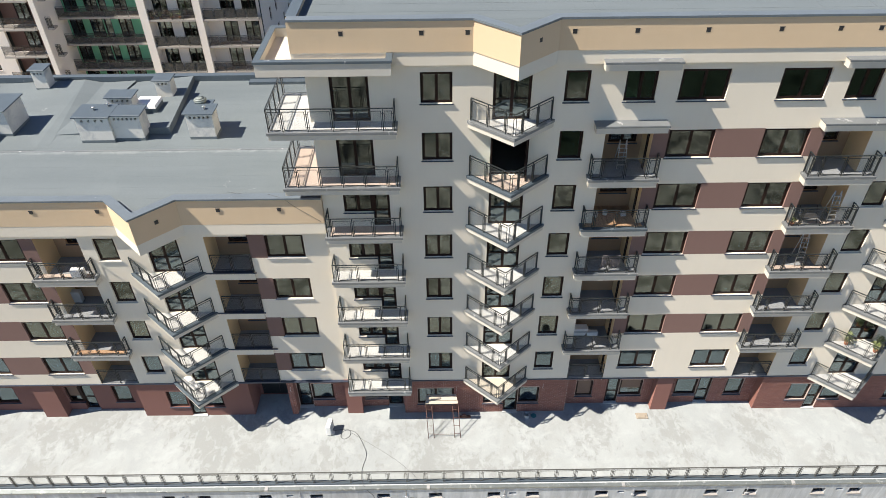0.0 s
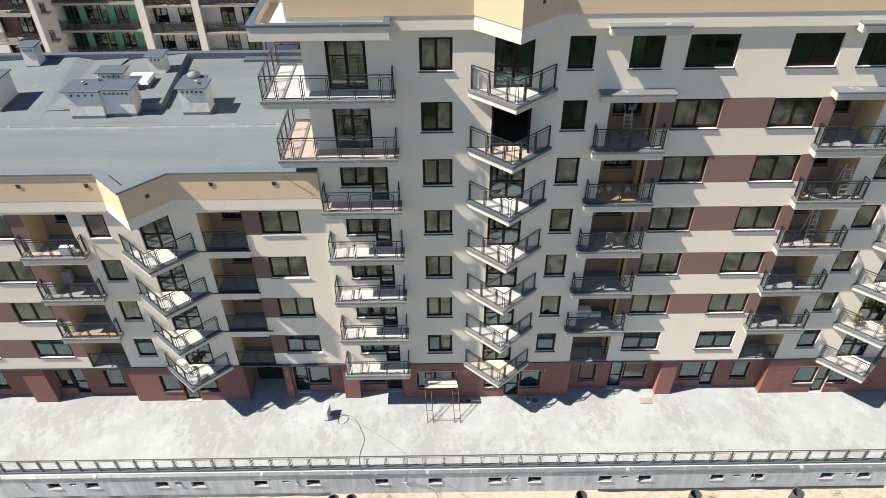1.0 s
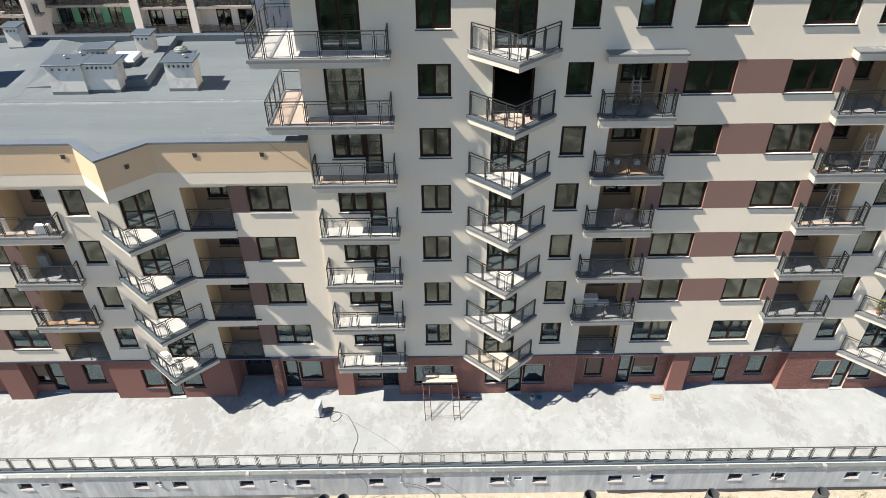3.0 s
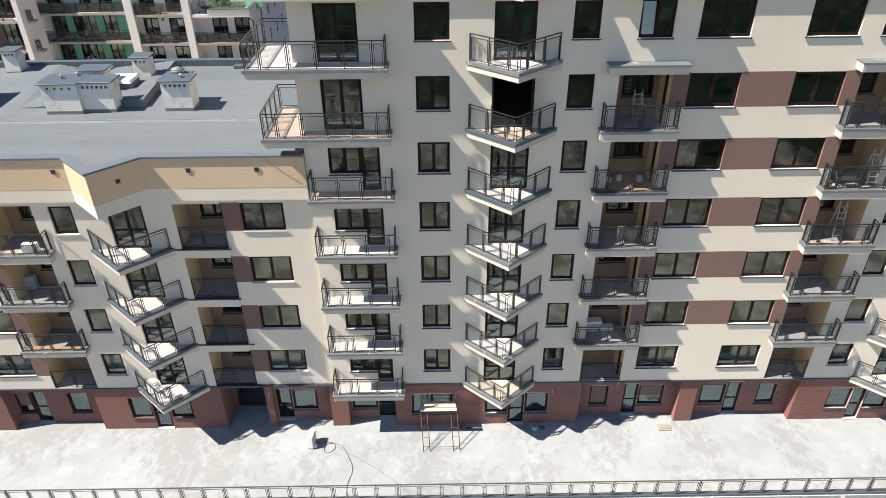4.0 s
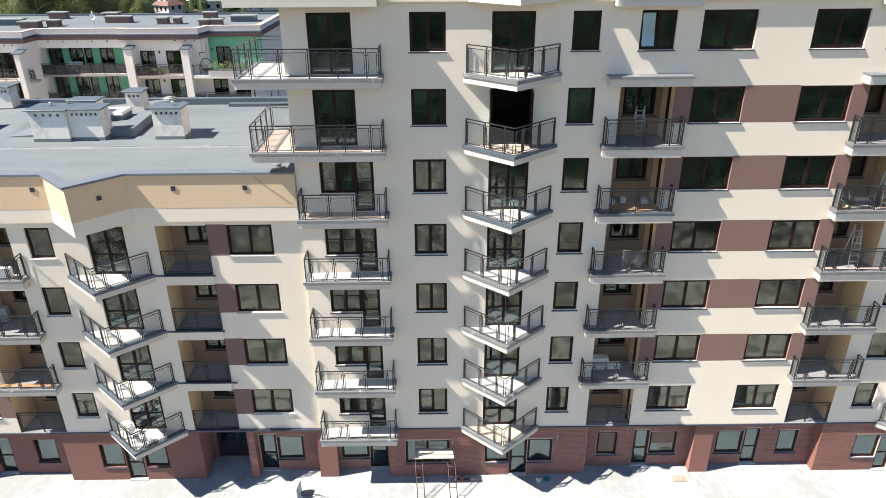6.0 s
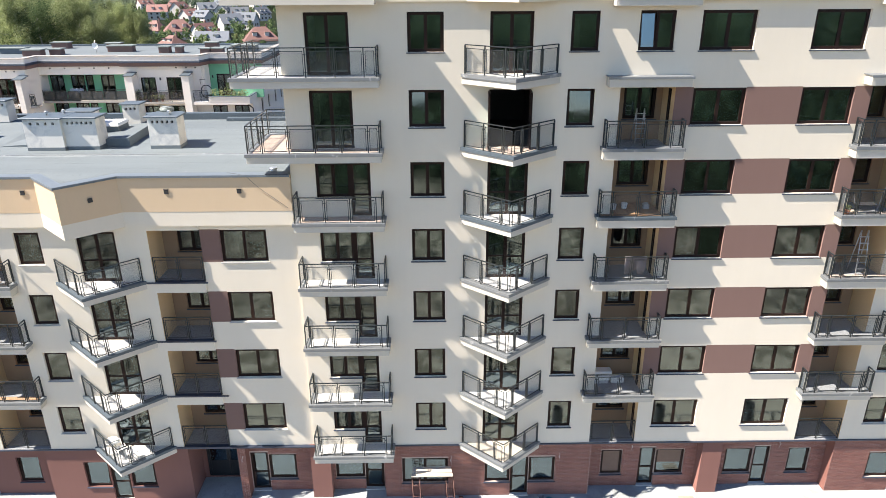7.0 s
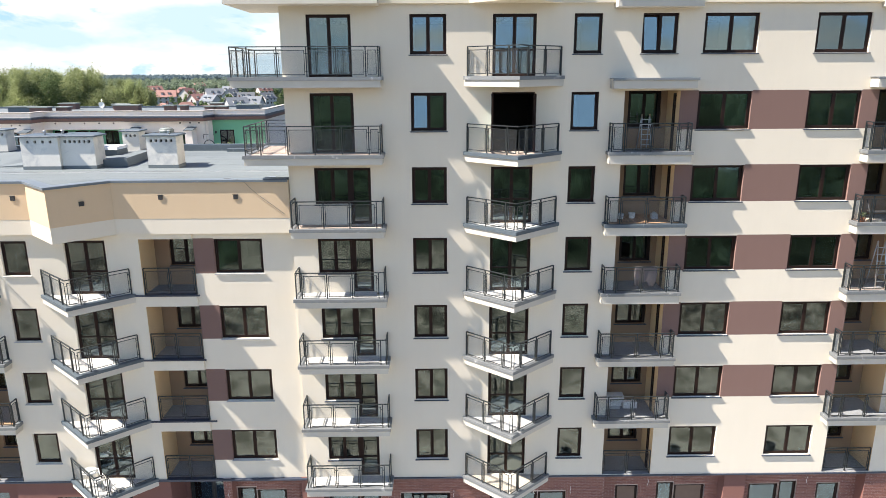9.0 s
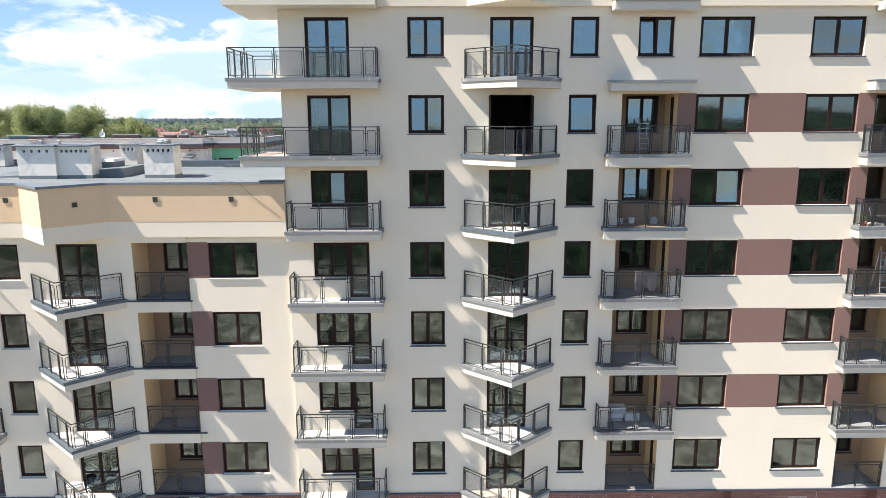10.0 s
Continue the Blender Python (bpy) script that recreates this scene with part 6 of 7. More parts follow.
for z in LV:
    for x in (-50.8, -46.9):
        W_LEFT.append((x, x + 1.2, z + 0.85, z + 2.2)); put_window("far_win", x, Y_LEFT, z + 0.85, "neighbour windows")
    W_LEFT.append((-43.9, -40.3, z + 0.03, z + 2.5)); put_window("far_door", -42.6, Y_LEFT + 1.0, z + 0.03, "neighbour balcony doors")
    for x in (-39.05, -36.95, -33.9):
        W_GREEN.append((x, x + 1.4, z + 0.03, z + 2.33)); put_window("far_door", x, Y_MID, z + 0.03, "neighbour balcony doors")
    W_GREEN.append((-35.45, -34.65, z + 0.03, z + 2.33)); put_window("far_leaf", -35.45, Y_MID, z + 0.03, "neighbour balcony doors")
    for x in (-29.25, -26.7):
        W_BAY.append((x, x + 1.5, z + 0.03, z + 2.23)); put_window("far_bay_door", x, Y_BAY, z + 0.03, "neighbour balcony doors")
    if z < 12:
        for x in (-22.4, -20.2):
            W_SIDE.append((x, x + 1.5, z + 0.03, z + 2.23)); put_window("far_bay_door", x, Y_BAY, z + 0.03, "neighbour balcony doors")
W_SET = [(-22.2, -20.7, 12.53, 14.73)]
put_window("far_bay_door", -22.2, Y_TOP, 12.53, "neighbour balcony doors")
plain_wall("wall", -60.0, LX, Y_LEFT, GZ, 15.75, W_LEFT, M_FARWALL, "white rendered wall")
plain_wall("wall", LX - 0.3, BX0, Y_MID, GZ, 15.75, W_GREEN, M_GREEN, "green rendered wall")
plain_wall("wall", -44.2, -40.0, Y_LEFT + 1.3, GZ, 15.6, [], M_BROWN, "brown rendered back wall of a loggia", 0.2)
plain_wall("lintel_wall", LX, BX0 - 0.003, 43.5, 14.95, 15.75, [], M_FARWALL, "white rendered wall above the loggia", 0.25)
plain_wall("wall", BX0, BX1, Y_BAY, GZ, 15.75, W_BAY, M_FARWALL, "white rendered bay")
plain_wall("wall", BX1, X_END, Y_BAY, GZ, 12.35, W_SIDE, M_FARWALL, "white rendered wall")
plain_wall("wall", BX1 + 0.25, -17.55, Y_TOP, 12.35, 15.75, W_SET, M_GREEN, "green rendered top storey")
for q in ((LX - 0.3, LX, Y_LEFT + 0.305, Y_MID, GZ, 15.75), (BX0, BX0 + 0.28, Y_BAY + 0.305, Y_MID, GZ, 15.75), (-30.3, -29.5, 42.2, Y_BAY - 0.004, GZ, 14.90), (-24.7, -24.0, 42.2, Y_BAY - 0.004, GZ, 14.90),
          (BX1, BX1 + 0.24, Y_BAY + 0.305, Y_TOP - 0.003, 12.35, 15.75), (-17.8, -17.55, Y_TOP + 0.305, 60.0, 12.35, 15.75), (-39.65, -39.15, 40.0, Y_LEFT - 0.004, GZ, 14.90)):
    bm = bmesh.new(); box(bm, *q); part("pilaster", bm, M_FARWALL, far_house)
for x, y in ((-29.9, 42.2), (-24.35, 42.2), (-39.4, 40.0)):
    bm = bmesh.new()
    vs = box(bm, x - 0.47, x + 0.47, y - 0.1, y + 1.2, 14.905, 14.98)
    for q in vs:
        if q.co.y > y + 0.5:
            q.co.z += 0.22
    part("pilaster_cap", bm, M_COPING, far_house)
# end wall with its windows, turned to face +x
bm = bmesh.new()
END_HOLES = [(y, y + 0.8, z + 0.9, z + 2.3) for z in LV[1:] for y in (47.0, 50.0, 53.4, 56.5)]
panel_wall(bm, Y_BAY + 0.31, 60.0, GZ, 12.35, END_HOLES, 0.0, 0.3)
bmesh.ops.transform(bm, matrix=Matrix(((0, -1, 0, X_END), (1, 0, 0, 0), (0, 0, 1, 0), (0, 0, 0, 1))), verts=bm.verts)
part("end_wall", bm, M_FARWALL, far_house)
for y0, y1, z0, z1 in END_HOLES:
    bm = bmesh.new(); box(bm, X_END - 0.16, X_END - 0.10, y0 + 0.001, y1 - 0.001, z0 + 0.001, z1 - 0.001)
    part("end_window", bm, M_FRAME, far_house)
# terrace of the top storey, with a raised planting bed at its corner
bm = bmesh.new()
box(bm, -23.85, X_END + 0.02, 42.25, Y_TOP - 0.004, 12.10, 12.40)
part("terrace_slab", bm, M_FARWALL, far_house)
bm = bmesh.new()
box(bm, -22.3, X_END + 0.05, 42.22, 42.42, 12.405, 12.85); box(bm, X_END - 0.15, X_END + 0.05, 42.425, Y_TOP - 0.01, 12.405, 12.85)
part("terrace_kerb", bm, M_FARWALL, far_house)
bm = bmesh.new()
box(bm, -22.35, X_END + 0.1, 42.15, 42.47, 12.855, 12.91); box(bm, X_END - 0.2, X_END + 0.1, 42.475, 60.0, 12.855, 12.91)
part("terrace_coping", bm, M_COPING, far_house)
bm = bmesh.new()
tube(bm, (X_END + 0.12, 42.9, GZ), (X_END + 0.12, 42.9, 11.6), 0.06, seg=8); tube(bm, (X_END + 0.12, 42.9, 11.6), (X_END - 0.25, 42.5, 12.1), 0.06, seg=8)
part("downpipe", bm, M_RAIL, far_house, "dark grey rainwater pipe")
bm = bmesh.new()
box(bm, -59, X_END - 0.4, 46.5, 46.9, GZ, 15.7)
part("inner_wall", bm, M_ROOM, far_house)
rp = [(-60.0, 41.0), (LX + 0.25, 41.0), (LX + 0.25, 43.3), (BX0 - 0.25, 43.3), (BX0 - 0.25, 42.9), (BX1 + 0.1, 42.9), (BX1 + 0.55, 44.9), (-17.35, 44.9), (-17.35, 60.0)]
bm = bmesh.new()
prism(bm, rp + [(-60.0, 60.0)], 15.75, 16.3)
part("roof", bm, M_ROOF, far_house, "grey flat roof")
bm = bmesh.new(); ribbon(bm, rp, -0.06, 0.02, 15.78, 16.08); part("brown_band", bm, M_BROWN, far_house)
bm = bmesh.new(); ribbon(bm, rp, 0.0, 0.5, 16.3, 16.72); part("parapet", bm, M_FARWALL, far_house)
bm = bmesh.new(); ribbon(bm, rp, -0.14, 0.12, 16.09, 16.22); part("cornice", bm, M_SILL, far_house, "dark sheet-metal cornice")
bm = bmesh.new(); ribbon(bm, rp, -0.06, 0.56, 16.72, 16.80); part("coping", bm, M_FARSLAB, far_house, "pale grey sheet coping")
bm = bmesh.new(); box(bm, -60.0, -17.35, 59.6, 60.0, 16.3, 16.5); part("parapet", bm, M_COPING, far_house)
for x, y in [(LX + 1.2 + 1.45 * k, 43.5) for k in range(5)] + [(BX0 + 5.0, Y_BAY), (BX0 + 6.0, Y_BAY), (BX0 + 6.9, Y_BAY), (-41.0, Y_LEFT), (-40.2, Y_LEFT)]:
    bm = bmesh.new(); box(bm, x - 0.07, x + 0.07, y - 0.012, y + 0.01, 15.5, 15.64); part("vent", bm, M_BLACK, far_house)
for x, y, z in ((-27.25, Y_BAY, 14.5), (-24.9, Y_BAY, 14.5), (-22.55, Y_TOP, 14.5), (-27.25, Y_BAY, 11.7), (-38.0, Y_MID, 14.6)):
    bm = bmesh.new(); box(bm, x - 0.06, x + 0.06, y - 0.13, y - 0.003, z - 0.14, z + 0.12); part("wall_lamp", bm, M_BLACK, far_house)
for x, y, w, d, h in ((-42.0, 48.4, 1.9, 1.0, 0.85), (-40.2, 49.6, 1.2, 0.9, 0.8), (-34.6, 52.6, 2.7, 1.0, 0.85), (-29.2, 51.0, 1.1, 0.9, 0.85), (-27.6, 50.9, 0.7, 0.9, 0.85), (-24.2, 49.2, 1.0, 0.9, 0.8), (-23.0, 49.4, 1.2, 0.9, 0.8),
                      (-45.5, 51.0, 2.6, 1.0, 0.8), (-43.4, 57.0, 1.9, 1.0, 0.9), (-37.5, 57.5, 1.6, 1.0, 0.7), (-25.6, 56.0, 1.4, 1.0, 0.9), (-21.0, 53.0, 2.6, 1.4, 0.8)):
    top = empty("roof_chimney", pose(x, y, 16.3), "brown chimney block with grey cap on the neighbouring flat roof", "chimney", "neighbour chimneys")
    bm = bmesh.new(); box(bm, -w / 2, w / 2, -d / 2, d / 2, 0, h * 0.72); part("shaft", bm, M_BROWN if w < 2.5 or w > 2.65 else M_COPING, top)
    bm = bmesh.new(); box(bm, -w / 2 - 0.14, w / 2 + 0.14, -d / 2 - 0.14, d / 2 + 0.14, h * 0.72, h * 0.72 + 0.1); part("cap", bm, M_COWL, top)
dish = empty("satellite_dish", pose(-36.9, 51.5, 16.3), "white satellite dish on a mast on the neighbouring roof", "dish")
bm = bmesh.new(); tube(bm, (0, 0, 0), (0, 0, 1.3), 0.03, seg=6); part("mast", bm, M_ALU, dish)
bm = bmesh.new()
prev = None
for r, dy in ((0.05, 0.10), (0.2, 0.07), (0.33, 0.0)):
    ring = [bm.verts.new((r * math.cos(2 * math.pi * q / 16), -0.06 + dy - 0.1, 0.75 + r * math.sin(2 * math.pi * q / 16))) for q in range(16)]
    if prev:
        for q in range(16):
            bm.faces.new((prev[q], prev[(q + 1) % 16], ring[(q + 1) % 16], ring[q]))
    prev = ring
reflector = part("reflector", bm, M_OFFWHITE, dish)
reflector.modifiers.new("thick", "SOLIDIFY").thickness = 0.012


def far_balcony(x0, x1, y0, y1, z, dark, label):
    top = empty("balcony", pose(0, 0, z), label, "balcony", "neighbour balconies")
    bm = bmesh.new(); box(bm, x0, x1, y0, y1, -0.20, 0.0); part("slab", bm, M_FARSLAB, top)
    n = max(2, round((x1 - x0) / 1.15))
    rail_run(top, (x0 + 0.06, y0 + 0.06), (x1 - 0.06, y0 + 0.06), [k / n for k in range(n + 1)], infill=M_MESH_DARK if dark else M_MESH_MID)


for k, z in enumerate(LV):
    far_balcony(LX + 0.05, BX0 - 0.05, 43.25, Y_MID - 0.005, z, k == 0, "long balcony with " + ("dark screened" if k == 0 else "steel") + " railing before a green wall")
    far_balcony(-29.45, -24.75, 42.25, Y_BAY - 0.005, z, k in (2, 3), "balcony with steel railing before a white bay")
    if k:
        far_balcony(-23.95, X_END - 0.05, 42.25, Y_BAY - 0.005, z, k == 1, "balcony with steel railing on the neighbouring house")
    far_balcony(-44.2, -39.9, 40.1, Y_LEFT - 0.005, z, False, "small balcony with steel railing on a white wall")
    far_balcony(-38.9, LX + 0.02 + 0.9, 40.4, Y_LEFT - 0.005, z, True, "narrow balcony end with dark screened railing")
rail_top = empty("terrace_railing", pose(0, 0, 12.4), "short steel railing on the neighbouring roof terrace", "railing")
rail_run(rail_top, (-23.8, 42.35), (-22.4, 42.35), [0, 0.5, 1.0], infill=M_MESH)
rg = random.Random(21)
for x, y, z, r, h in ((-29.2, 42.6, 12.4, 0.33, 0.95), (-28.7, 42.6, 12.4, 0.25, 0.6), (-28.2, 42.6, 12.4, 0.3, 0.4), (-27.6, 42.6, 12.4, 0.3, 0.4), (-27.0, 42.6, 12.4, 0.25, 0.4), (-29.2, 42.6, 9.6, 0.3, 0.5), (-28.4, 42.6, 9.6, 0.3, 0.45), (-27.2, 42.6, 9.6, 0.3, 0.45), (-26.4, 42.6, 9.6, 0.3, 0.6),
                      (-21.9, 42.9, 12.4, 0.33, 0.9), (-21.2, 42.9, 12.4, 0.33, 0.8), (-20.5, 42.9, 12.4, 0.35, 1.0), (-20.0, 42.9, 12.4, 0.3, 0.8), (-19.4, 42.9, 12.4, 0.35, 0.7), (-18.9, 42.9, 12.4, 0.3, 0.9), (-38.4, 43.7, 12.4, 0.3, 0.6), (-37.6, 43.7, 12.4, 0.3, 0.6)):
    pot_plant(x, y, z, r, h, int(x * 10) % 97)
gym = empty("hanging_chair", pose(-22.75, 43.3, 12.4), "round dark wicker hanging chair on a roof terrace", "chair")
bm = bmesh.new()
for k in range(20):
    a0, a1 = 2 * math.pi * k / 20, 2 * math.pi * (k + 1) / 20
    tube(bm, (0.55 * math.cos(a0), 0, 0.85 + 0.62 * math.sin(a0)), (0.55 * math.cos(a1), 0, 0.85 + 0.62 * math.sin(a1)), 0.045, seg=6)
part("ring", bm, M_BLACK, gym)
bm = bmesh.new(); tube(bm, (-0.5, 0.3, 0), (-0.6, 0.2, 2.0), 0.03, seg=6); tube(bm, (-0.6, 0.2, 2.0), (0, 0, 2.05), 0.03, seg=6); part("stand", bm, M_BLACK, gym)
bm = bmesh.new(); box(bm, -0.4, 0.4, -0.25, 0.25, 0.35, 0.5); part("cushion", bm, M_BLACK, gym)
bm = bmesh.new()
for k in range(7):
    box(bm, -36.6 + 0.2 * k, -36.42 + 0.2 * k, 43.75, 43.8 + 0.02 * (k % 2), 13.15 - 0.06 * (k % 3), 13.55 + 0.05 * (k % 2))
bevelled(bm, 0.02)
tagged(solid("laundry", bm, M_LINEN), "pale laundry hung on a neighbouring balcony", "laundry")

# ---- trees ----
def tree_proto(name, seed, h, spread, quads, mat, droop):
    rg = random.Random(seed)
    top = empty(name, pose(0, 0, 0), "tall leafy deciduous tree with airy olive-green crown", "tree", "trees beyond the houses")
    bm = bmesh.new()
    tube(bm, (0, 0, 0), (0.1, 0, h * 0.45), 0.22, 0.15, 8, False)
    tube(bm, (0.1, 0, h * 0.45), (0.0, 0.1, h * 0.9), 0.15, 0.04, 8, False)
    ends = []
    for k in range(16):
        z = h * (0.25 + 0.62 * k / 16)
        a = k * 2.4 + rg.uniform(-0.4, 0.4)
        l = spread * (1.0 - 0.55 * (k / 16) ** 1.5) * rg.uniform(0.75, 1.15)
        e = Vector((l * math.cos(a), l * math.sin(a), z + l * rg.uniform(0.25, 0.7)))
        tube(bm, (0.05, 0.02, z), e, 0.07, 0.02, 5, False)
        ends.append((Vector((0.05, 0.02, z)), e))
    part("trunk", bm, M_BIRCH, top)
    verts, faces = [], []
    clumps = []
    for a, e in ends:
        for f in (0.45, 0.7, 0.9, 1.05):
            p = a.lerp(e, f)
            clumps.append((p + Vector((rg.gauss(0, 0.4), rg.gauss(0, 0.4), rg.gauss(0.2, 0.4))), rg.uniform(0.7, 1.35) * spread / 4))
    for _ in range(14):
        clumps.append((Vector((rg.gauss(0, spread * 0.25), rg.gauss(0, spread * 0.25), h * rg.uniform(0.8, 1.0))), rg.uniform(0.6, 1.0) * spread / 4))
    for _ in range(quads):
        c, r = clumps[rg.randrange(len(clumps))]
        d = Vector((rg.gauss(0, 0.52), rg.gauss(0, 0.52), rg.gauss(0, 0.45))) * r
        d.z -= droop * rg.choice((0.0, 0.3, 1.0, 1.6)) * rg.random()
        s = rg.uniform(0.06, 0.12)
        q = Euler((rg.uniform(-0.9, 0.9) + (1.2 if rg.random() < 0.4 else 0), rg.uniform(-0.9, 0.9), rg.uniform(0, 6.3))).to_matrix()
        b0 = len(verts)
        for co in ((-s * 0.6, -s, 0), (s * 0.6, -s * 0.8, 0.05), (s * 0.5, s, 0), (-s * 0.6, s * 0.8, 0.05)):
            verts.append(c + d + q @ Vector(co))
        faces.append((b0, b0 + 1, b0 + 2, b0 + 3))
    me = bpy.data.meshes.new("crown")
    me.from_pydata(verts, [], faces)
    me.materials.append(mat)
    ob = new("crown", me)
    ob.parent = top
    return top


protos = [tree_proto("tree", 1, 20, 4.6, 28000, M_LEAF, 1.3), tree_proto("tree", 2, 18, 4.0, 25000, M_LEAF, 1.7), tree_proto("tree", 3, 19, 5.0, 14000, M_LEAF_D, 0.8)]
spots = []
rg = random.Random(4)
for row in range(5):
    y = 112 + row * 12
    left = -(y + 26.1) * 0.762
    right = -(y + 26.1) * (0.457 if row < 3 else 0.40)
    x = left
    while x < right:
        px, py = x + rg.uniform(-1.5, 1.5), y + rg.uniform(-4, 4)
        spots.append((px, py, rg.uniform(0.97, 1.03) * float(np.interp(-px / (py + 26.1), (0.44, 0.475, 0.495, 0.56, 0.60, 0.66, 0.76), (1.0, 1.02, 1.12, 1.17, 1.11, 1.09, 1.14)))))
        x += rg.uniform(3.6, 5.0)
spots += [(x * 0.952, y, sc) for x, y, sc in [(-22.5, 68, 0.58), (-27, 76, 0.55), (-34.5, 92, 0.45), (-60, 190, 0.36), (-84, 222, 0.34), (-45, 165, 0.36), (-112, 262, 0.36), (-132, 288, 0.40), (-118, 322, 0.36), (-99, 300, 0.34), (-84, 262, 0.30), (-122, 352, 0.40), (-100, 345, 0.36), (-160, 392, 0.42),
          (-135, 405, 0.40), (-150, 455, 0.42), (-185, 470, 0.42), (-200, 520, 0.45), (-165, 540, 0.42), (-236, 570, 0.45), (-140, 500, 0.42), (-116, 420, 0.40), (-210, 600, 0.45), (-260, 640, 0.45)]]
for k, (x, y, sc) in enumerate(spots):
    m = Matrix.Translation((x, y, GZ)) @ Matrix.Rotation(rg.uniform(0, 6.28), 4, "Z")
    p = protos[k % 2 if y < 175 and k % 7 else (2 if k % 2 else 1)]
    if not any(abs(v) > 0.001 for v in p.location):
        p.matrix_basis = m
        p.scale = (sc, sc, sc)
        ob = p
    else:
        ob = copy_thing(p, m)
        ob.scale = (sc, sc, sc)


def far_wood(name, n, place, hmin, hmax, quads, size, seed, mat, label):
    g = np.random.default_rng(seed)
    pos = np.array([place(g) for _ in range(n)])
    hs = g.uniform(hmin, hmax, n)
    c = np.repeat(np.column_stack([pos, hs * 0.62 + GZ]), quads, axis=0)
    hh = np.repeat(hs, quads)
    d = g.normal(size=(n * quads, 3))
    d /= np.linalg.norm(d, axis=1)[:, None]
    c += d * np.column_stack([hh * 0.30, hh * 0.30, hh * 0.40]) * (g.random((n * quads, 1)) ** 0.4)
    t = g.normal(size=(n * quads, 3)); t /= np.linalg.norm(t, axis=1)[:, None]
    u = np.cross(t, g.normal(size=(n * quads, 3))); u /= np.linalg.norm(u, axis=1)[:, None]
    s = (size * g.uniform(0.6, 1.3, (n * quads, 1)))
    vs = np.stack([c - t * s - u * s, c + t * s - u * s, c + t * s + u * s, c - t * s + u * s], axis=1).reshape(-1, 3)
    me = bpy.data.meshes.new(name)
    me.from_pydata(vs.tolist(), [], (np.arange(n * quads * 4).reshape(-1, 4)).tolist())
    me.materials.append(mat)
    tagged(new(name, me), label, "woods", kind="stuff")


def fan(y0, y1, a0, a1):
    def f(g):
        y = y0 + (y1 - y0) * g.random() ** 1.3
        return (-(y + 26.1) * 0.952 * (a0 + (a1 - a0) * g.random()), y)
    return f


far_wood("village_trees", 230, fan(235, 660, 0.22, 0.62), 3.5, 8, 110, 0.34, 2, M_LEAF_D, "garden trees between the village houses")
# these two woods carry the haze in their leaf colour
far_wood("woods", 1000, fan(660, 1500, 0.15, 0.85), 9, 14, 130, 0.55, 3, M_LEAF_F, "green woodland behind the village, paled for haze")
far_wood("far_woods", 1800, fan(1400, 4200, 0.10, 0.90), 12, 17, 60, 1.15, 4, M_LEAF_B, "distant woodland on the horizon, coloured blue for haze")
far_wood("site_edge_wood", 340, lambda g: (g.uniform(-240, 240), g.uniform(-300, -140)), 13, 17.5, 260, 0.38, 5, M_PINE, "dark green wood behind the building site")
far_wood("site_shrubs", 900, lambda g: (g.uniform(-110, 110), -58 - 80 * g.random() ** 1.3), 1.2, 4, 70, 0.20, 6, M_PINE, "shrubs behind the building site")

# heaps of earth behind the site, seen in the lower panes
bm = bmesh.new()
bmesh.ops.create_grid(bm, x_segments=260, y_segments=90, size=1.0)
for v in bm.verts:
    x, y = v.co.x * 60, -38 + v.co.y * 20
    edge = min(1.0, (1 - abs(v.co.y)) * 3, (1 - abs(v.co.x)) * 6)
    hgt = max(0.0, noise.noise(Vector((x * 0.13, y * 0.2, 1.5))) * 2.2 + noise.noise(Vector((x * 0.55, y * 0.55, 8))) * 0.8 + noise.noise(Vector((x * 1.3, y * 1.3, 3))) * 0.3)
    v.co = (x, y, GZ + 0.02 + hgt * edge)
tagged(solid("earth_heaps", bm, M_GROUND), "heaps of sandy earth on the building site", "earth", kind="structure")

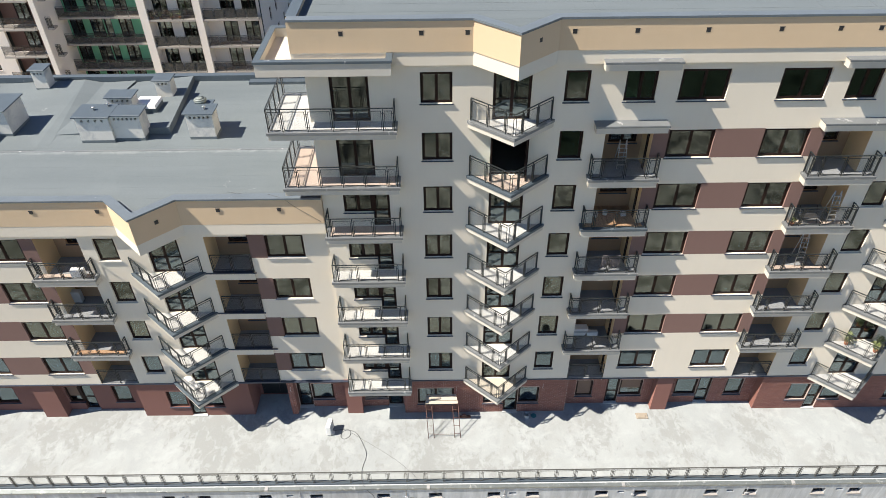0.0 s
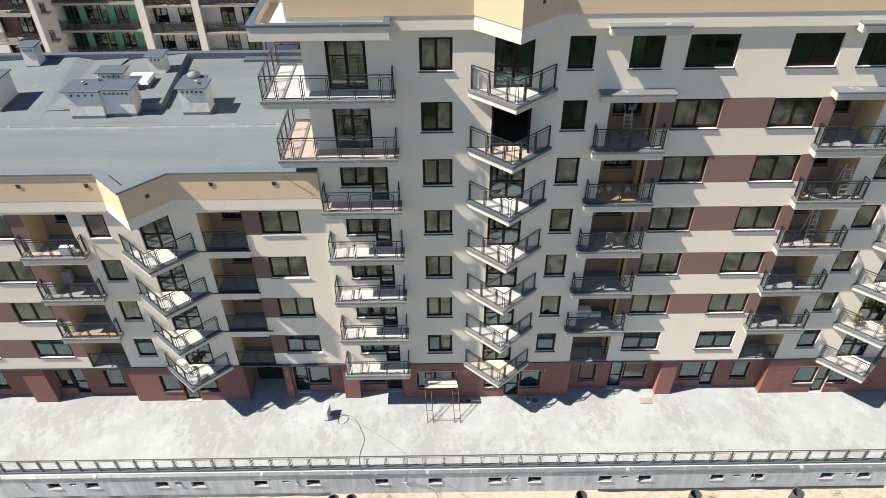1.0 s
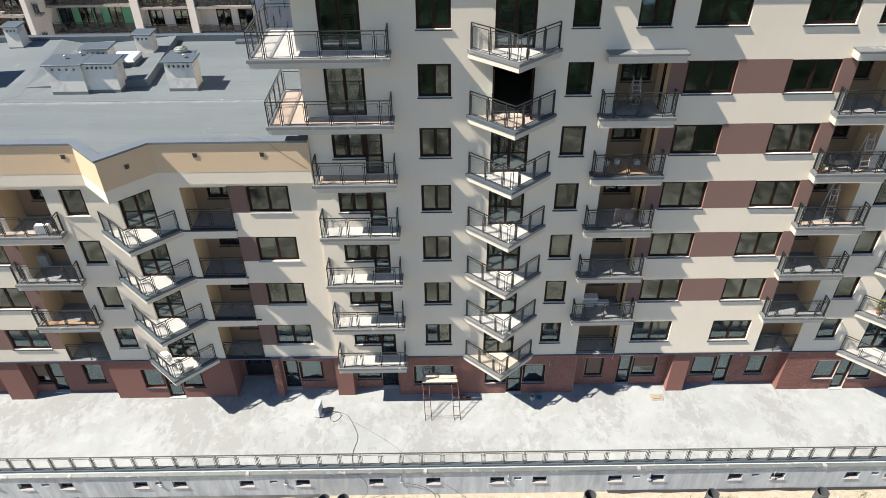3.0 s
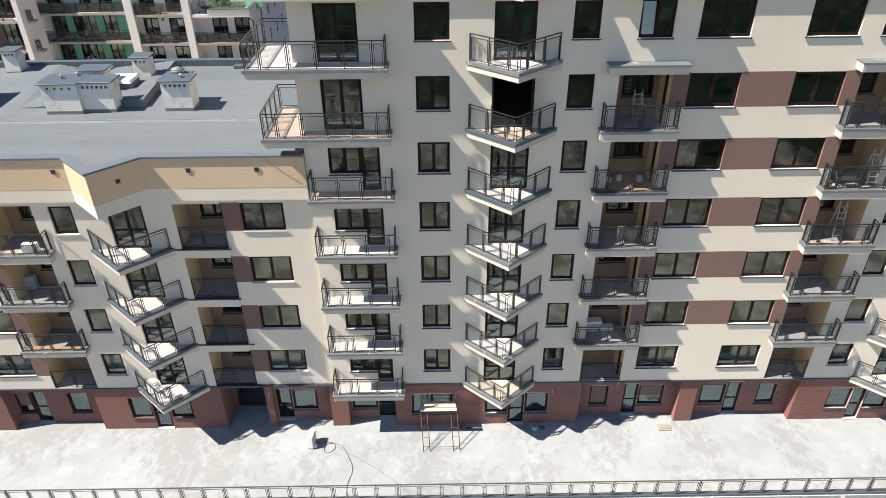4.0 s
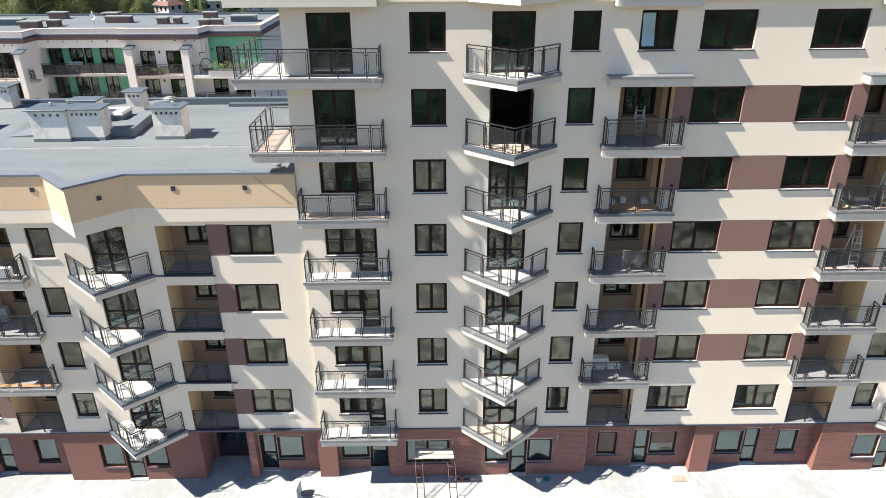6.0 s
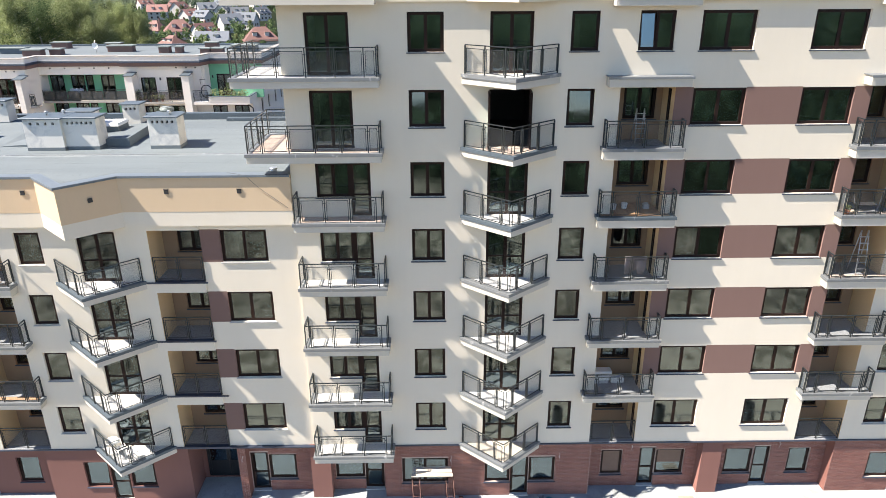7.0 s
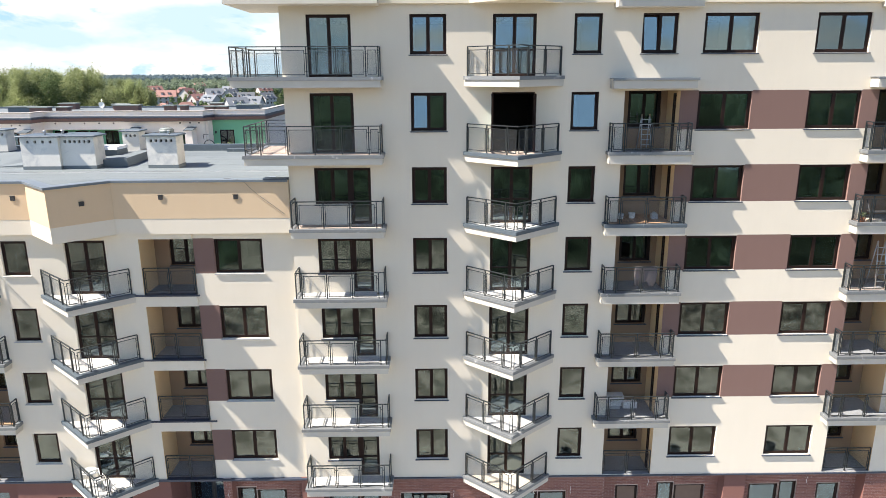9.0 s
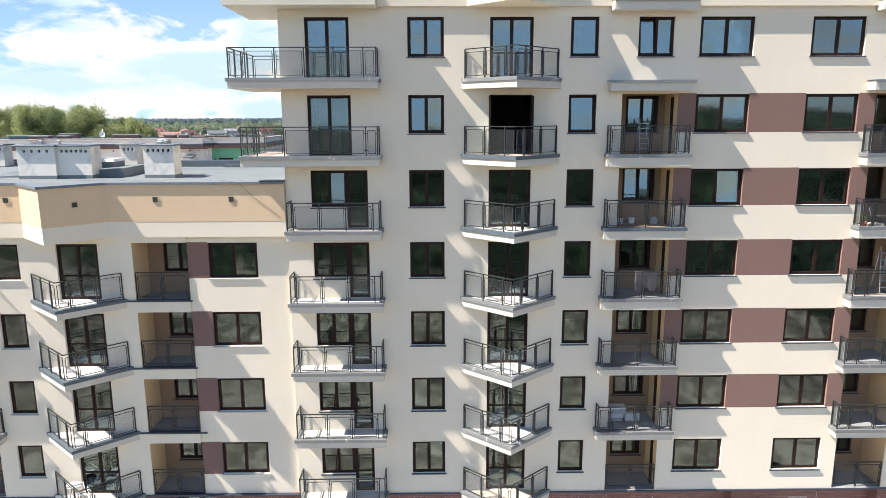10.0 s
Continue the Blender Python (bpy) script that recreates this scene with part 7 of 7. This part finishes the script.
# ---- village houses ----
def house(x, y, w, d, h, rh, rot, roof_mat, hip, seed):
    rg = random.Random(seed)
    top = empty("house", pose(x, y, GZ, 0, 0, rot), "white rendered village house with " + ("red tiled" if roof_mat is M_ROOFRED else "grey") + (" hipped roof" if hip else " gabled roof"), "house", "village houses")
    bm = bmesh.new(); box(bm, -w / 2, w / 2, -d / 2, d / 2, 0, h)
    if not hip:
        for sx in (-w / 2 + 0.01, w / 2 - 0.01):
            bm.faces.new([bm.verts.new(c) for c in ((sx, -d / 2, h), (sx, d / 2, h), (sx, 0, h + rh * 0.97))])
    part("wall", bm, M_HOUSE, top)
    bm = bmesh.new()
    e = 0.6
    r = w / 2 - (d * 0.42 if hip else -e)
    lo = [bm.verts.new(c) for c in ((-w / 2 - e, -d / 2 - e, h - 0.2), (w / 2 + e, -d / 2 - e, h - 0.2), (w / 2 + e, d / 2 + e, h - 0.2), (-w / 2 - e, d / 2 + e, h - 0.2))]
    ri = [bm.verts.new((-r, 0, h + rh)), bm.verts.new((r, 0, h + rh))]
    bm.faces.new((lo[0], lo[1], ri[1], ri[0])); bm.faces.new((lo[2], lo[3], ri[0], ri[1]))
    if hip:
        bm.faces.new((lo[1], lo[2], ri[1])); bm.faces.new((lo[3], lo[0], ri[0]))
    roof = part("roof", bm, roof_mat, top)
    md = roof.modifiers.new("thick", "SOLIDIFY"); md.thickness = 0.18
    bm = bmesh.new(); box(bm, w * 0.18, w * 0.18 + 0.6, d * 0.08, d * 0.08 + 0.6, h + rh * 0.5, h + rh + 0.9); part("chimney", bm, M_BROWN, roof)
    for sx in (-0.2, 0.16):
        bm = bmesh.new()
        box(bm, w * sx - 0.8, w * sx + 0.8, -d * 0.36, -d * 0.12, h + 0.3, h + rh * 0.62)
        part("dormer", bm, M_HOUSE, roof)
        bm = bmesh.new()
        box(bm, w * sx - 1.0, w * sx + 1.0, -d * 0.40, -d * 0.05, h + rh * 0.62, h + rh * 0.62 + 0.15)
        part("dormer_roof", bm, roof_mat, roof)
    for sx in (-0.3, 0.0, 0.3):
        for zz in ((1.0,) if h < 4 else (1.0, 3.6)):
            for sy in (-1, 1):
                bm = bmesh.new(); box(bm, w * sx - 0.6, w * sx + 0.6, sy * d / 2 - 0.03, sy * d / 2 + 0.03, zz, zz + 1.3); part("window", bm, M_FRAME, top)
    for yy in (-d * 0.2, d * 0.2):
        bm = bmesh.new(); box(bm, w / 2 - 0.02, w / 2 + 0.03, yy - 0.5, yy + 0.5, h * 0.45, h * 0.45 + 1.3); part("window", bm, M_FRAME, top)


NEAR_HOUSES = [(-124, 306, 15, 12, 4.4, 5.6, 25, 0, 1), (-138, 312, 11, 9, 4.2, 5.0, -20, 0, 1), (-109, 296, 12, 9, 4.0, 4.8, 60, 0, 0), (-112, 350, 13, 10, 5.2, 5.4, 40, 1, 0),
               (-107, 366, 12, 9, 5.6, 5.0, -10, 1, 0), (-71, 252, 15, 12, 4.2, 5.6, 20, 0, 1), (-91, 253, 14, 9, 4.0, 4.0, 5, 1, 0), (-104, 243, 10, 8, 3.4, 3.8, -35, 0, 1)]
FAR_HOUSES = [(-182, 526, 30, 1), (-211, 546, 75, 0), (-204, 482, 15, 0), (-286, 658, 45, 0), (-123, 462, 60, 1), (-290, 800, 10, 0), (-150, 420, -30, 1), (-166, 440, 65, 0), (-140, 470, 10, 1), (-160, 500, 80, 1),
              (-232, 590, 20, 2), (-195, 610, -15, 1), (-170, 640, 40, 0), (-250, 700, 70, 0), (-220, 720, 10, 2), (-190, 760, 55, 0), (-88, 400, 30, 2), (-60, 300, 10, 2), (-320, 900, 30, 0), (-260, 860, 75, 2)]      # place, turn, kind of roof
for k, (x, y, w, d, h, rh, rot, g, hip) in enumerate(NEAR_HOUSES):
    house(x * 0.952, y, w * 0.86, d * 0.86, h * 0.9, rh * 0.86, rot, M_ROOFGREY if g else M_ROOFRED, hip, k)
for k, (x, y, rot, kind) in enumerate(FAR_HOUSES):
    size = 12.8 if y < 480 else 15.0
    house(x * 0.952, y, size * 0.86, size * 0.64, size * 0.365, size * 0.31, rot, M_ROOFGREY if kind % 2 else M_ROOFRED, kind // 2, k + 8)

# ---- bricks of the ground storey ----
BL, BH, JT = 0.25, 0.065, 0.012
bm = bmesh.new()
vs = box(bm, 0, BL, -0.008, 0.0, 0, BH)
me_brick = bpy.data.meshes.new("brick")
bm.to_mesh(me_brick); bm.free()
me_brick.materials.append(M_BRICK)
verts, faces = [], []
singles = 0
for x0, x1, y, holes in brick_faces:
    for row in range(int((TOPZ - ZT) / (BH + JT)) + 1):
        z0 = ZT + 0.005 + row * (BH + JT)
        z1 = min(z0 + BH, TOPZ - 0.06)
        if z1 - z0 < 0.02:
            continue
        x = x0 - (BL + JT) * (0.5 if row % 2 else 0.0)
        while x < x1:
            segs = [(max(x, x0 + 0.004), min(x + BL, x1 - 0.004))]
            for h in holes:
                if h[2] < z1 and h[3] > z0:
                    segs = [q for a, b in segs for q in ((a, min(b, h[0])), (max(a, h[1]), b)) if q[1] - q[0] > 0.03]
            for a, b in segs:
                if b - a < 0.03:
                    continue
                if singles < 300 and -2.4 < a < 3.4 and z0 < ZT + 1.0 and abs(b - a - BL) < 1e-4:
                    ob = new("brick", me_brick)
                    ob.location = (a, y, z0)
                    ob.parent = ground_wall
                    singles += 1
                    continue
                n = len(verts)
                yf = y - 0.008
                verts += [(a, y, z0), (b, y, z0), (b, y, z1), (a, y, z1), (a, yf, z0), (b, yf, z0), (b, yf, z1), (a, yf, z1)]
                faces += [(n + 4, n + 5, n + 6, n + 7), (n, n + 1, n + 5, n + 4), (n + 3, n + 7, n + 6, n + 2), (n, n + 4, n + 7, n + 3), (n + 1, n + 2, n + 6, n + 5)]
            x += BL + JT
me = bpy.data.meshes.new("brickwork")
me.from_pydata(verts, [], faces)
me.materials.append(M_BRICK)
ob = new("brickwork", me)
ob.parent = ground_wall
tagged(ob, "red-brown facing bricks", kind="stuff")
